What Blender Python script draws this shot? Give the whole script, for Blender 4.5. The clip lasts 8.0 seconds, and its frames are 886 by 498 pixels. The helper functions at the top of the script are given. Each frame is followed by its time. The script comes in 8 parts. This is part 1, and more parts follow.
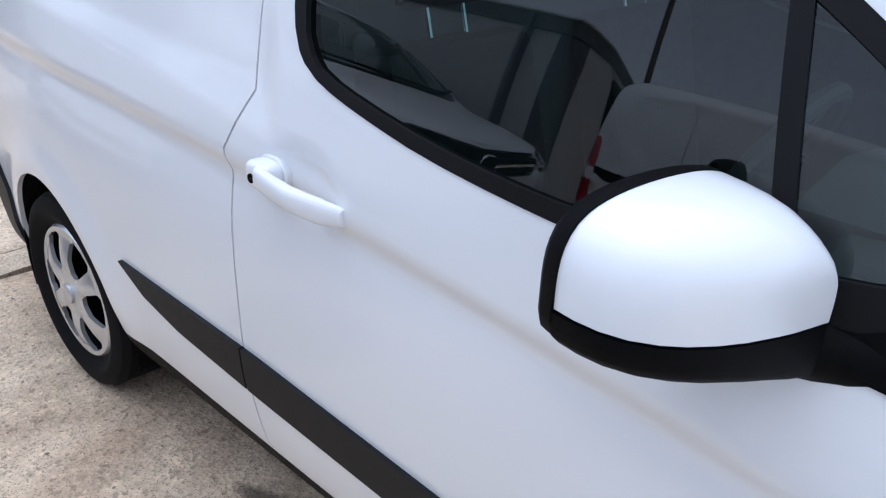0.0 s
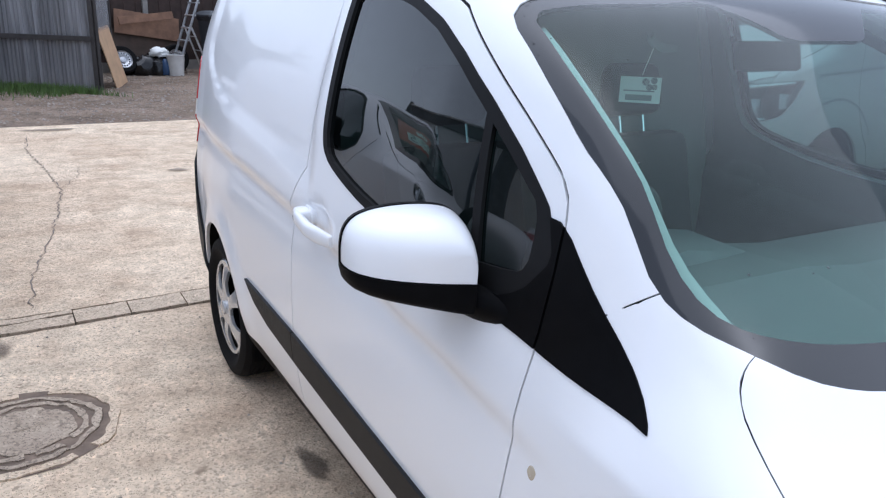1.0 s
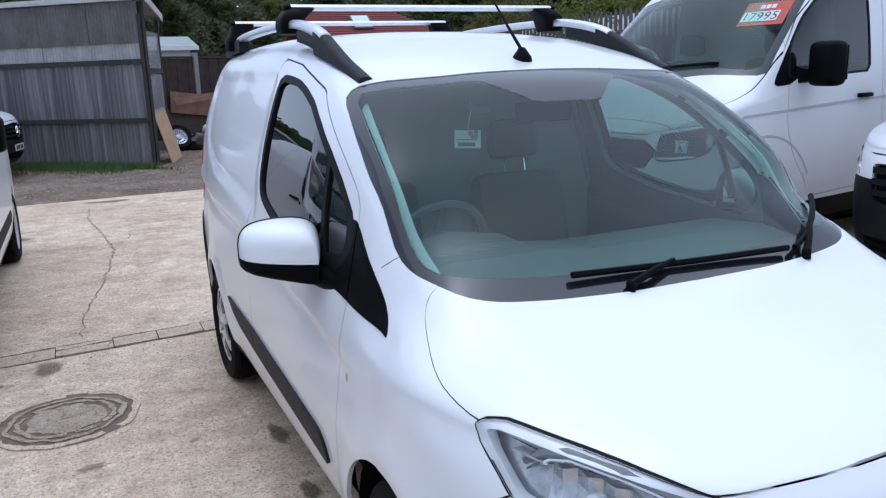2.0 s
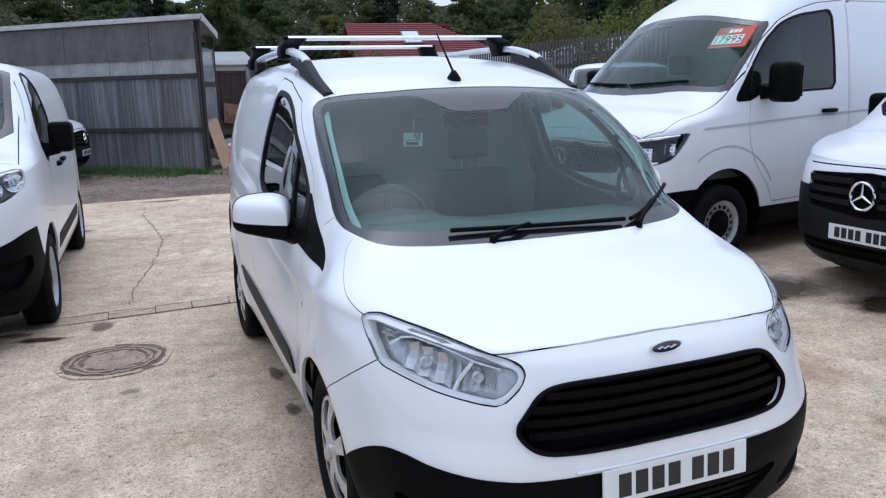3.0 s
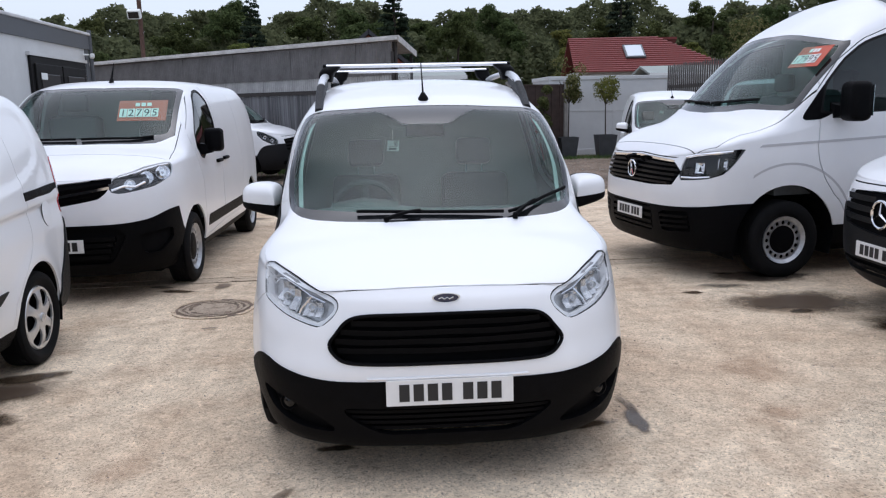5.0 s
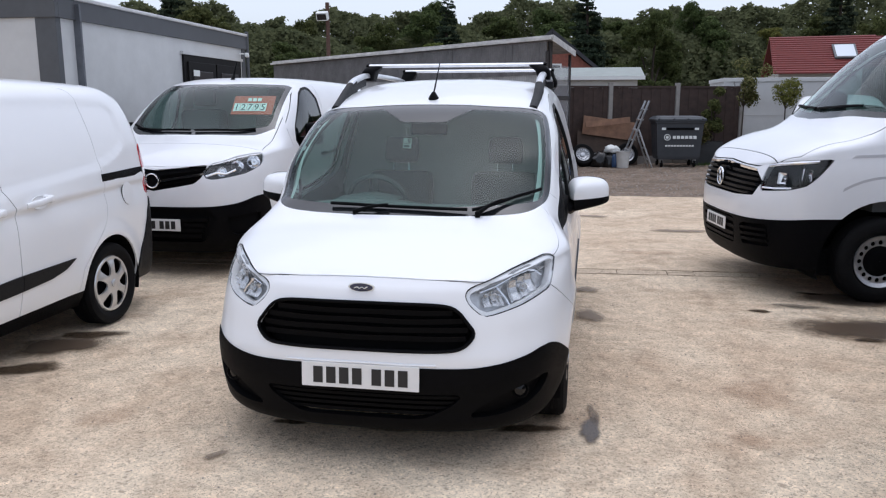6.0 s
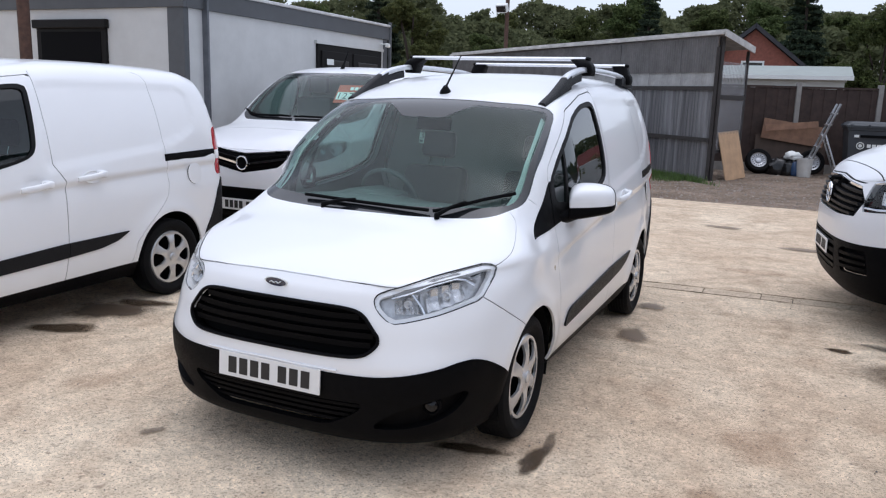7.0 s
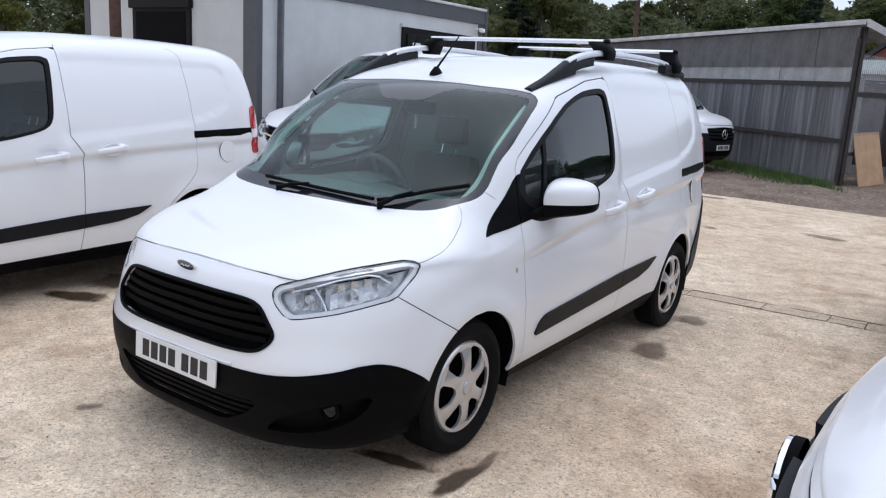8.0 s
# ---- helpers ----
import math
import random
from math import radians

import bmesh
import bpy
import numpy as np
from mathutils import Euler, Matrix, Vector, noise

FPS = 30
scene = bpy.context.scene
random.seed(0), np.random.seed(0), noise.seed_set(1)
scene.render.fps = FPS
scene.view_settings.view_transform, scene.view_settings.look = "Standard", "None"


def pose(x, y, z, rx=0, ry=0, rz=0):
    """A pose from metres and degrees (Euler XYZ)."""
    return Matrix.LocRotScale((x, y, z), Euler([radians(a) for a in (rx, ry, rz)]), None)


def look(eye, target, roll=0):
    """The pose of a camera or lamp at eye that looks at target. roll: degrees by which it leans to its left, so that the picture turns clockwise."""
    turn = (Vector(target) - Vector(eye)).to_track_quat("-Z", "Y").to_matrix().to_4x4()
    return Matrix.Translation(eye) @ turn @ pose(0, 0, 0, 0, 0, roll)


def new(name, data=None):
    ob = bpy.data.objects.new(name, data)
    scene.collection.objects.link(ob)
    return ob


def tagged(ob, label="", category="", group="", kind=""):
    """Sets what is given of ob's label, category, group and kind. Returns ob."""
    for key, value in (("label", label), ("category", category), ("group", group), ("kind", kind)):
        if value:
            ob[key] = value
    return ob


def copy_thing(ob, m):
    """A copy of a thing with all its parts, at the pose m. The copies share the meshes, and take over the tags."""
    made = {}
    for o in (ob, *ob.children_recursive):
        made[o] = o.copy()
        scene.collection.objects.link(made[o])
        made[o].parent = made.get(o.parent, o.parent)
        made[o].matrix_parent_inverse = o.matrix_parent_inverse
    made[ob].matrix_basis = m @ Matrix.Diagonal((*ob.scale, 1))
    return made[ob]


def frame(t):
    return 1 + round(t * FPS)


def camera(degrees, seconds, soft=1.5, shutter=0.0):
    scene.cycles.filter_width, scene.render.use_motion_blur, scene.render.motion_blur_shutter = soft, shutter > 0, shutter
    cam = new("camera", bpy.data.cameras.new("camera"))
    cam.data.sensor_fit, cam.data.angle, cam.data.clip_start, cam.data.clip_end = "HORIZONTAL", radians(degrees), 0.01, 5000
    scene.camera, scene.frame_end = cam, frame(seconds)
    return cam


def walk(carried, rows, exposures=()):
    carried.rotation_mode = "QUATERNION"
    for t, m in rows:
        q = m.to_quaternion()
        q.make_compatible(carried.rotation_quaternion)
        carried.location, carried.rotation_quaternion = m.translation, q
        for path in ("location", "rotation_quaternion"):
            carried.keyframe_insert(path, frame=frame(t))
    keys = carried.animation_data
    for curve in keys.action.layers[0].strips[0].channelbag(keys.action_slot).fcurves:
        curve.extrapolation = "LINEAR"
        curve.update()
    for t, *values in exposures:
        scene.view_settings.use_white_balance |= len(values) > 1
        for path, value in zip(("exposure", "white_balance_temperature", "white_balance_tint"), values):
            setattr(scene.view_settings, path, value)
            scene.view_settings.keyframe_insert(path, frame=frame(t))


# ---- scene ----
cam = camera(59.2, 8.0, soft=1.2)
PATH = [
    (0, (-1.584, 0.362, 1.415), (-0.254, 1.585, 0.558), 1.8),
    (0.5, (-1.621, -0.097, 1.46), (-0.512, 1.406, 0.745), 2.9),
    (1, (-1.587, -0.606, 1.529), (-0.637, 1.052, 0.936), 1.7),
    (1.5, (-1.536, -1.127, 1.567), (-0.655, 0.599, 1.068), -0.8),
    (2, (-1.476, -1.634, 1.591), (-0.647, 0.13, 1.143), -1.9),
    (2.2, (-1.494, -1.838, 1.568), (-0.685, -0.059, 1.14), -1.8),
    (3.3, (-1.392, -2.895, 1.597), (-0.731, -1.051, 1.192), -1.4),
    (3.5, (-1.39, -3.05, 1.579), (-0.768, -1.191, 1.183), -1.2),
    (4, (-1.21, -3.411, 1.584), (-0.71, -1.513, 1.204), -1.2),
    (4.2, (-1.004, -3.595, 1.572), (-0.571, -1.681, 1.189), -1.3),
    (5.3, (0.121, -3.961, 1.592), (0.118, -1.994, 1.231), -0.9),
    (5.5, (0.374, -4.017, 1.58), (0.272, -2.053, 1.22), -0.7),
    (6, (0.936, -3.941, 1.577), (0.577, -2.007, 1.215), -0.1),
    (6.5, (1.486, -3.711, 1.594), (0.875, -1.843, 1.222), 0.8),
    (7, (1.974, -3.396, 1.6), (1.144, -1.618, 1.214), 1.8),
    (7.5, (2.29, -2.993, 1.598), (1.286, -1.312, 1.192), 2.7),
    (8, (2.574, -2.687, 1.598), (1.447, -1.091, 1.171), 3.3),
]
LIGHT = [(0.0, 0.64, 5450, 11), (1.0, 0.61, 5550, 12), (2.0, 0.34, 5300, 12), (3.5, 0.34, 5580, 12), (4.0, 0.34, 5720, 12), (5.5, 0.34, 5900, 13), (6.5, 0.36, 5930, 13), (8.0, 0.39, 5830, 12)]
walk(cam, [(t, look(eye, target, roll)) for t, eye, target, roll in PATH], LIGHT)

# ---- light ----
world = bpy.data.worlds.new("overcast_sky")
scene.world = world
world.use_nodes = True
wn = world.node_tree.nodes
sky = wn.new("ShaderNodeTexSky")
sky.sky_type, sky.sun_disc, sky.sun_elevation, sky.sun_rotation = "NISHITA", False, radians(84), radians(14)
sky.air_density, sky.dust_density, sky.ozone_density = 1.0, 2.0, 1.0
sky_mute = wn.new("ShaderNodeHueSaturation")
sky_mute.inputs["Saturation"].default_value = 0.30
world.node_tree.links.new(sky.outputs[0], sky_mute.inputs["Color"])
world.node_tree.links.new(sky_mute.outputs[0], wn["Background"].inputs["Color"])
wn["Background"].inputs["Strength"].default_value = 0.145
sun = new("sun", bpy.data.lights.new("sun", "SUN"))
sun.data.energy, sun.data.angle, sun.data.color = 0.78, radians(105), (1.0, 0.97, 0.95)
sun.matrix_world = look((0.7, 3.0, 30), (0, 0, 0))


# ---- materials ----
def mat(name, color, rough=0.5, metal=0.0, vary=0.0, scale=6.0, bump=0.0, bump_scale=80.0, coat=0.0, spec=0.5, color2=None, coords="Object"):
    m = bpy.data.materials.new(name)
    m.use_nodes = True
    n, l = m.node_tree.nodes, m.node_tree.links
    b = n["Principled BSDF"]
    b.inputs["Base Color"].default_value = (*color, 1)
    b.inputs["Roughness"].default_value = rough
    b.inputs["Metallic"].default_value = metal
    b.inputs["Coat Weight"].default_value = coat
    b.inputs["Coat Roughness"].default_value = 0.05
    b.inputs["Specular IOR Level"].default_value = spec
    tc = n.new("ShaderNodeTexCoord")
    if vary > 0:
        t = n.new("ShaderNodeTexNoise")
        t.inputs["Scale"].default_value, t.inputs["Detail"].default_value, t.inputs["Roughness"].default_value = scale, 8, 0.65
        l.new(tc.outputs[coords], t.inputs["Vector"])
        r = n.new("ShaderNodeValToRGB")
        c2 = color2 or tuple(c * (1 - vary) for c in color)
        c1 = color if color2 else tuple(min(1, c * (1 + vary)) for c in color)
        r.color_ramp.elements[0].color, r.color_ramp.elements[1].color = (*c2, 1), (*c1, 1)
        r.color_ramp.elements[0].position, r.color_ramp.elements[1].position = 0.32, 0.68
        l.new(t.outputs["Fac"], r.inputs["Fac"])
        l.new(r.outputs["Color"], b.inputs["Base Color"])
        mr = n.new("ShaderNodeMapRange")
        mr.inputs["To Min"].default_value, mr.inputs["To Max"].default_value = max(0.02, rough * (1 - min(0.2, vary * 2))), min(1, rough * (1 + min(0.2, vary * 2)))
        l.new(t.outputs["Fac"], mr.inputs["Value"])
        l.new(mr.outputs[0], b.inputs["Roughness"])
    if bump > 0:
        t2 = n.new("ShaderNodeTexNoise")
        t2.inputs["Scale"].default_value, t2.inputs["Detail"].default_value = bump_scale, 5
        l.new(tc.outputs[coords], t2.inputs["Vector"])
        bp = n.new("ShaderNodeBump")
        bp.inputs["Strength"].default_value, bp.inputs["Distance"].default_value = bump, 0.004
        l.new(t2.outputs["Fac"], bp.inputs["Height"])
        l.new(bp.outputs[0], b.inputs["Normal"])
    return m


def glass(name, tint, mirror=0.08, film=0.0, rough=0.0, power=4.0):
    """Thin pane: tinted see-through, a mirror-like face that grows towards grazing, a faint pale film coloured in for
    veiling glare.
    """
    m = bpy.data.materials.new(name)
    m.use_nodes = True
    n, l = m.node_tree.nodes, m.node_tree.links
    n.remove(n["Principled BSDF"])
    tr, gl, mx, fr = n.new("ShaderNodeBsdfTransparent"), n.new("ShaderNodeBsdfGlossy"), n.new("ShaderNodeMixShader"), n.new("ShaderNodeLayerWeight")
    tr.inputs["Color"].default_value = (*tint, 1)
    gl.inputs["Roughness"].default_value = rough
    gl.inputs["Color"].default_value = (1, 1, 1, 1)
    fr.inputs["Blend"].default_value = 0.5
    pw, ma = n.new("ShaderNodeMath"), n.new("ShaderNodeMath")
    pw.operation, ma.operation = "POWER", "MULTIPLY_ADD"
    pw.inputs[1].default_value = power
    ma.inputs[1].default_value, ma.inputs[2].default_value = 1 - mirror, mirror
    l.new(fr.outputs["Facing"], pw.inputs[0])
    l.new(pw.outputs[0], ma.inputs[0])
    l.new(ma.outputs[0], mx.inputs["Fac"])
    base = tr
    if film > 0:
        df, mf = n.new("ShaderNodeBsdfDiffuse"), n.new("ShaderNodeMixShader")
        df.inputs["Color"].default_value = (0.49, 0.67, 0.63, 1)
        t, tc, mr = n.new("ShaderNodeTexNoise"), n.new("ShaderNodeTexCoord"), n.new("ShaderNodeMapRange")
        t.inputs["Scale"].default_value, t.inputs["Detail"].default_value = 2.5, 6
        l.new(tc.outputs["Object"], t.inputs["Vector"])
        mr.inputs["From Min"].default_value, mr.inputs["From Max"].default_value = 0.3, 0.7
        mr.inputs["To Min"].default_value, mr.inputs["To Max"].default_value = film * 0.6, film * 1.4
        l.new(t.outputs["Fac"], mr.inputs["Value"])
        l.new(mr.outputs[0], mf.inputs["Fac"])
        l.new(tr.outputs[0], mf.inputs[1])
        l.new(df.outputs[0], mf.inputs[2])
        base = mf
    l.new(base.outputs[0], mx.inputs[1])
    l.new(gl.outputs[0], mx.inputs[2])
    l.new(mx.outputs[0], n["Material Output"].inputs["Surface"])
    return m


PAINT = mat("white_paint", (0.85, 0.86, 0.875), 0.28, coat=0.6, vary=0.008, scale=1.2)
PAINT_2 = mat("white_paint_older", (0.82, 0.83, 0.85), 0.3, vary=0.02, scale=2.5, coat=0.5)
BLACK = mat("black_plastic", (0.0032, 0.0032, 0.0038), 0.5, spec=0.06, vary=0.25, scale=30, bump=0.25, bump_scale=1400)
BLACK_2 = mat("black_rubber_seal", (0.005, 0.005, 0.0055), 0.6, vary=0.2, scale=20, spec=0.2)
GREY_PLASTIC = mat("grey_plastic", (0.010, 0.0105, 0.012), 0.5, spec=0.2, vary=0.2, scale=25, bump=0.2, bump_scale=1200)
FRIT = mat("black_glass_border", (0.012, 0.013, 0.015), 0.12, coat=0.5)
# Near-black for hidden insides, where the colour stands in for deep shade.
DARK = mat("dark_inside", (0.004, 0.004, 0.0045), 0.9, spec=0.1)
TYRE = mat("tyre_rubber", (0.006, 0.006, 0.0065), 0.8, spec=0.15, vary=0.35, scale=18, bump=0.3, bump_scale=300)
SILVER = mat("silver_wheel_paint", (0.62, 0.63, 0.64), 0.26, metal=0.65, vary=0.06, scale=12)
CHROME = mat("chrome", (0.85, 0.86, 0.88), 0.08, metal=1.0)
ALU = mat("brushed_aluminium", (0.72, 0.73, 0.75), 0.32, metal=0.9, vary=0.08, scale=20)
STEEL = mat("steel_rim", (0.46, 0.47, 0.49), 0.42, metal=0.8, vary=0.2, scale=25)
GLASS = glass("windscreen_glass", (0.72, 0.95, 0.88), 0.022, 0.028, power=4.5)
# Tint deepened so that the pane itself carries the dimness of the cab.
GLASS_S = glass("side_glass", (0.19, 0.245, 0.24), 0.055)
LENS = glass("lamp_lens", (0.96, 0.97, 0.98), 0.05)
REFLECT = mat("lamp_reflector", (0.86, 0.87, 0.88), 0.25, metal=0.35, vary=0.1, scale=30)
FACET = mat("lamp_facet_silver", (0.52, 0.53, 0.54), 0.26, metal=0.8, vary=0.3, scale=30)
LAMP_BOWL = mat("lamp_bowl_silver", (0.62, 0.63, 0.64), 0.24, metal=0.4, vary=0.3, scale=22)
LAMP_RIM = mat("bright_lamp_rim", (0.80, 0.81, 0.82), 0.3, metal=0.2, vary=0.05, scale=10)
LAMP_GREY = mat("lamp_housing_grey", (0.66, 0.67, 0.69), 0.3, metal=0.4)
RED_LENS = mat("red_lamp_lens", (0.42, 0.012, 0.02), 0.12, coat=0.8)
CLEAR_LENS = mat("clear_lamp_lens", (0.75, 0.74, 0.74), 0.12, coat=0.8)
AMBER = mat("amber_marker_lens", (0.50, 0.44, 0.34), 0.2, coat=0.6)
# Cab greys, lightened to stand in for veiling glare on the windscreen.
SEAT = mat("grey_seat_cloth", (0.075, 0.080, 0.082), 0.9, vary=0.2, scale=40, bump=0.3, bump_scale=500)
DASH = mat("dashboard_plastic", (0.105, 0.112, 0.114), 0.6, vary=0.15, scale=20, bump=0.2, bump_scale=800)
LINER = mat("grey_cab_lining", (0.23, 0.25, 0.25), 0.8, vary=0.1, scale=8)
PLATE = mat("white_plate", (0.78, 0.78, 0.77), 0.35, vary=0.03, scale=15)
INK = mat("black_ink", (0.015, 0.015, 0.016), 0.5)
BLUE = mat("dark_blue_badge", (0.012, 0.022, 0.07), 0.2, coat=0.8)
BONE = mat("white_card", (0.80, 0.82, 0.80), 0.6)
PRICE_RED = mat("orange_red_card", (0.52, 0.10, 0.055), 0.6)
TRIM_PALE = mat("pale_pillar_trim", (0.42, 0.445, 0.44), 0.7, vary=0.06, scale=6)
LAMP_SHADE = mat("dark_lamp_trim", (0.22, 0.222, 0.225), 0.35, metal=0.3)


# ---- shape tools ----
def spline(pairs):
    """A smooth curve through (at, value) pairs that never overshoots."""
    xs = np.array([p[0] for p in pairs], float)
    ys = np.array([p[1] for p in pairs], float)
    h = np.diff(xs)
    d = np.diff(ys) / h
    m = np.zeros_like(ys)
    m[0], m[-1] = d[0], d[-1]
    for i in range(1, len(xs) - 1):
        if d[i - 1] * d[i] > 0:
            w1, w2 = 2 * h[i] + h[i - 1], h[i] + 2 * h[i - 1]
            m[i] = (w1 + w2) / (w1 / d[i - 1] + w2 / d[i])

    def f(x):
        x = np.clip(np.asarray(x, float), xs[0], xs[-1])
        k = np.clip(np.searchsorted(xs, x) - 1, 0, len(h) - 1)
        t = (x - xs[k]) / h[k]
        return (ys[k] * (1 + 2 * t) * (1 - t) ** 2 + m[k] * h[k] * t * (1 - t) ** 2 + ys[k + 1] * t * t * (3 - 2 * t) + m[k + 1] * h[k] * t * t * (t - 1))
    return f


def poly_dist(poly, u, v):
    """Signed distance to a closed polygon, negative inside."""
    p = np.array(poly, float)
    q = np.roll(p, -1, 0)
    best = np.full(u.shape, 1e9)
    inside = np.zeros(u.shape, bool)
    for (ax, ay), (bx, by) in zip(p, q):
        ex, ey = bx - ax, by - ay
        t = np.clip(((u - ax) * ex + (v - ay) * ey) / (ex * ex + ey * ey + 1e-12), 0, 1)
        best = np.minimum(best, np.hypot(u - ax - t * ex, v - ay - t * ey))
        cross = ((ay > v) != (by > v)) & (u < (bx - ax) * (v - ay) / (by - ay + 1e-12) + ax)
        inside ^= cross
    return np.where(inside, -best, best)


def smooth_poly(poly, rounds=2):
    """Corner-cut closed polygon."""
    p = [tuple(q) for q in poly]
    for _ in range(rounds):
        out = []
        for a, b in zip(p, p[1:] + p[:1]):
            out += [(a[0] * 0.75 + b[0] * 0.25, a[1] * 0.75 + b[1] * 0.25), (a[0] * 0.25 + b[0] * 0.75, a[1] * 0.25 + b[1] * 0.75)]
        p = out
    return p


class Skin:
    """A sheet of faces that fields cut along their zero lines; each face remembers in which fields it lies."""

    def __init__(self, verts, normals, faces, tags):
        self.v, self.n, self.f = list(map(tuple, verts)), list(map(tuple, normals)), [(tuple(f), frozenset(t)) for f, t in zip(faces, tags)]

    def cut(self, name, field, only=None):
        pos = np.array(self.v)
        g = field(pos[:, 0], pos[:, 1], pos[:, 2])
        g = np.where(np.abs(g) < 1e-5, 1e-5, g)
        g = list(g)
        made, out = {}, []
        for f, t in self.f:
            if only and not only(t):
                out.append((f, t))
                continue
            s = [g[i] < 0 for i in f]
            if all(s):
                out.append((f, t | {name}))
            elif not any(s):
                out.append((f, t))
            else:
                a, b = [], []
                for i, j in zip(f, f[1:] + f[:1]):
                    (a if g[i] < 0 else b).append(i)
                    if (g[i] < 0) != (g[j] < 0):
                        key = (min(i, j), max(i, j))
                        if key not in made:
                            w = g[i] / (g[i] - g[j])
                            made[key] = len(self.v)
                            self.v.append(tuple(p + (q - p) * w for p, q in zip(self.v[i], self.v[j])))
                            self.n.append(tuple(p + (q - p) * w for p, q in zip(self.n[i], self.n[j])))
                            g.append(0.0)
                        a.append(made[key])
                        b.append(made[key])
                if len(a) > 2:
                    out.append((tuple(a), t | {name}))
                if len(b) > 2:
                    out.append((tuple(b), t))
        self.f = out
        return self

    def take(self, test):
        return [f for f, t in self.f if test(t)]


def skin_mesh(name, skin, faces, sides=(1,), rim=0.012, lift=0.0):
    """One mesh of the chosen faces, on one or both sides of the middle plane, with turned-in edges."""
    verts, norms, polys, flat = [], [], [], []
    for side in sides:
        index = {}
        border = {}
        for f in faces:
            for i, j in zip(f, f[1:] + f[:1]):
                border[(i, j)] = border.get((i, j), 0) + 1

        def at(i, deep=0.0):
            p, q = skin.v[i], Vector(skin.n[i]).normalized()
            return Vector(((p[0] + q.x * (lift - deep)) * side, p[1] + q.y * (lift - deep), p[2] + q.z * (lift - deep)))
        for f in faces:
            out = []
            for i in f:
                if i not in index:
                    index[i] = len(verts)
                    verts.append(at(i))
                    q = Vector(skin.n[i]).normalized()
                    norms.append(Vector((q.x * side, q.y, q.z)))
                out.append(index[i])
            polys.append(out if side > 0 else out[::-1])
        if rim > 0:
            for (i, j) in border:
                if (j, i) in border or (abs(skin.v[i][0]) < 2e-3 and abs(skin.v[j][0]) < 2e-3 and len(sides) > 1):
                    continue
                quad = [at(j), at(i), at(i, rim), at(j, rim)]
                nn = (quad[1] - quad[0]).cross(quad[2] - quad[1])
                if nn.length < 1e-12:
                    continue
                nn = nn.normalized() * side
                k = len(verts)
                verts += quad
                norms += [nn] * 4
                polys.append([k, k + 1, k + 2, k + 3] if side > 0 else [k + 3, k + 2, k + 1, k])
    me = bpy.data.meshes.new(name)
    me.from_pydata([tuple(v) for v in verts], [], polys)
    me.polygons.foreach_set("use_smooth", [True] * len(me.polygons))
    me.normals_split_custom_set_from_vertices([tuple(n) for n in norms])
    return me


def gap_parts(skin, faces, sides, material, parent, label=""):
    """Sunk dark strips between panels, each connected strip a part of its own."""
    home = {}

    def top(i):
        while home.setdefault(i, i) != i:
            i = home[i]
        return i
    for f in faces:
        for i in f[1:]:
            home[top(i)] = top(f[0])
    strips = {}
    for f in faces:
        strips.setdefault(top(f[0]), []).append(f)
    for strip in strips.values():
        if len(strip) < 3:
            continue
        if min(abs(skin.v[i][0]) for f in strip for i in f) < 0.004:
            link("panel_gap", skin_mesh("panel_gap", skin, strip, (1, -1), 0.0, -0.006), material, parent, label)
        else:
            for sd in sides:
                link("panel_gap", skin_mesh("panel_gap", skin, strip, (sd,), 0.0, -0.006), material, parent, label)


def link(name, me, material, parent=None, label="", place=None):
    ob = new(name, me)
    for m in (material if isinstance(material, (list, tuple)) else [material]):
        me.materials.append(m)
    if parent:
        ob.parent = parent
    if place is not None:
        ob.matrix_basis = place
    if label:
        ob["label"] = label
    return ob


def part(name, bm, material, parent=None, label="", place=None, smooth=False):
    me = bpy.data.meshes.new(name)
    bm.normal_update()
    if smooth:
        for f in bm.faces:
            f.smooth = True
        for e in bm.edges:
            if len(e.link_faces) == 2 and e.calc_face_angle(0) > 0.7:
                e.smooth = False
    bm.to_mesh(me)
    bm.free()
    return link(name, me, material, parent, label, place)


def thing(name, label, category, place=None, group="", kind=""):
    ob = new(name)
    ob.empty_display_size = 0.1
    if place is not None:
        ob.matrix_basis = place
    return tagged(ob, label, category, group, kind)


def box(x0, x1, y0, y1, z0, z1, bevel=0.0, bm=None, segments=2):
    own = bmesh.new()
    bmesh.ops.create_cube(own, size=1, matrix=Matrix.Translation(((x0 + x1) / 2, (y0 + y1) / 2, (z0 + z1) / 2)) @ Matrix.Diagonal((x1 - x0, y1 - y0, z1 - z0, 1)))
    if bevel > 0:
        bmesh.ops.bevel(own, geom=own.edges[:], offset=bevel, segments=segments, affect="EDGES", profile=0.5)
    return join(bm, own)


def join(bm, own):
    if bm is None:
        return own
    me = bpy.data.meshes.new("tmp")
    own.to_mesh(me)
    own.free()
    bm.from_mesh(me)
    bpy.data.meshes.remove(me)
    return bm


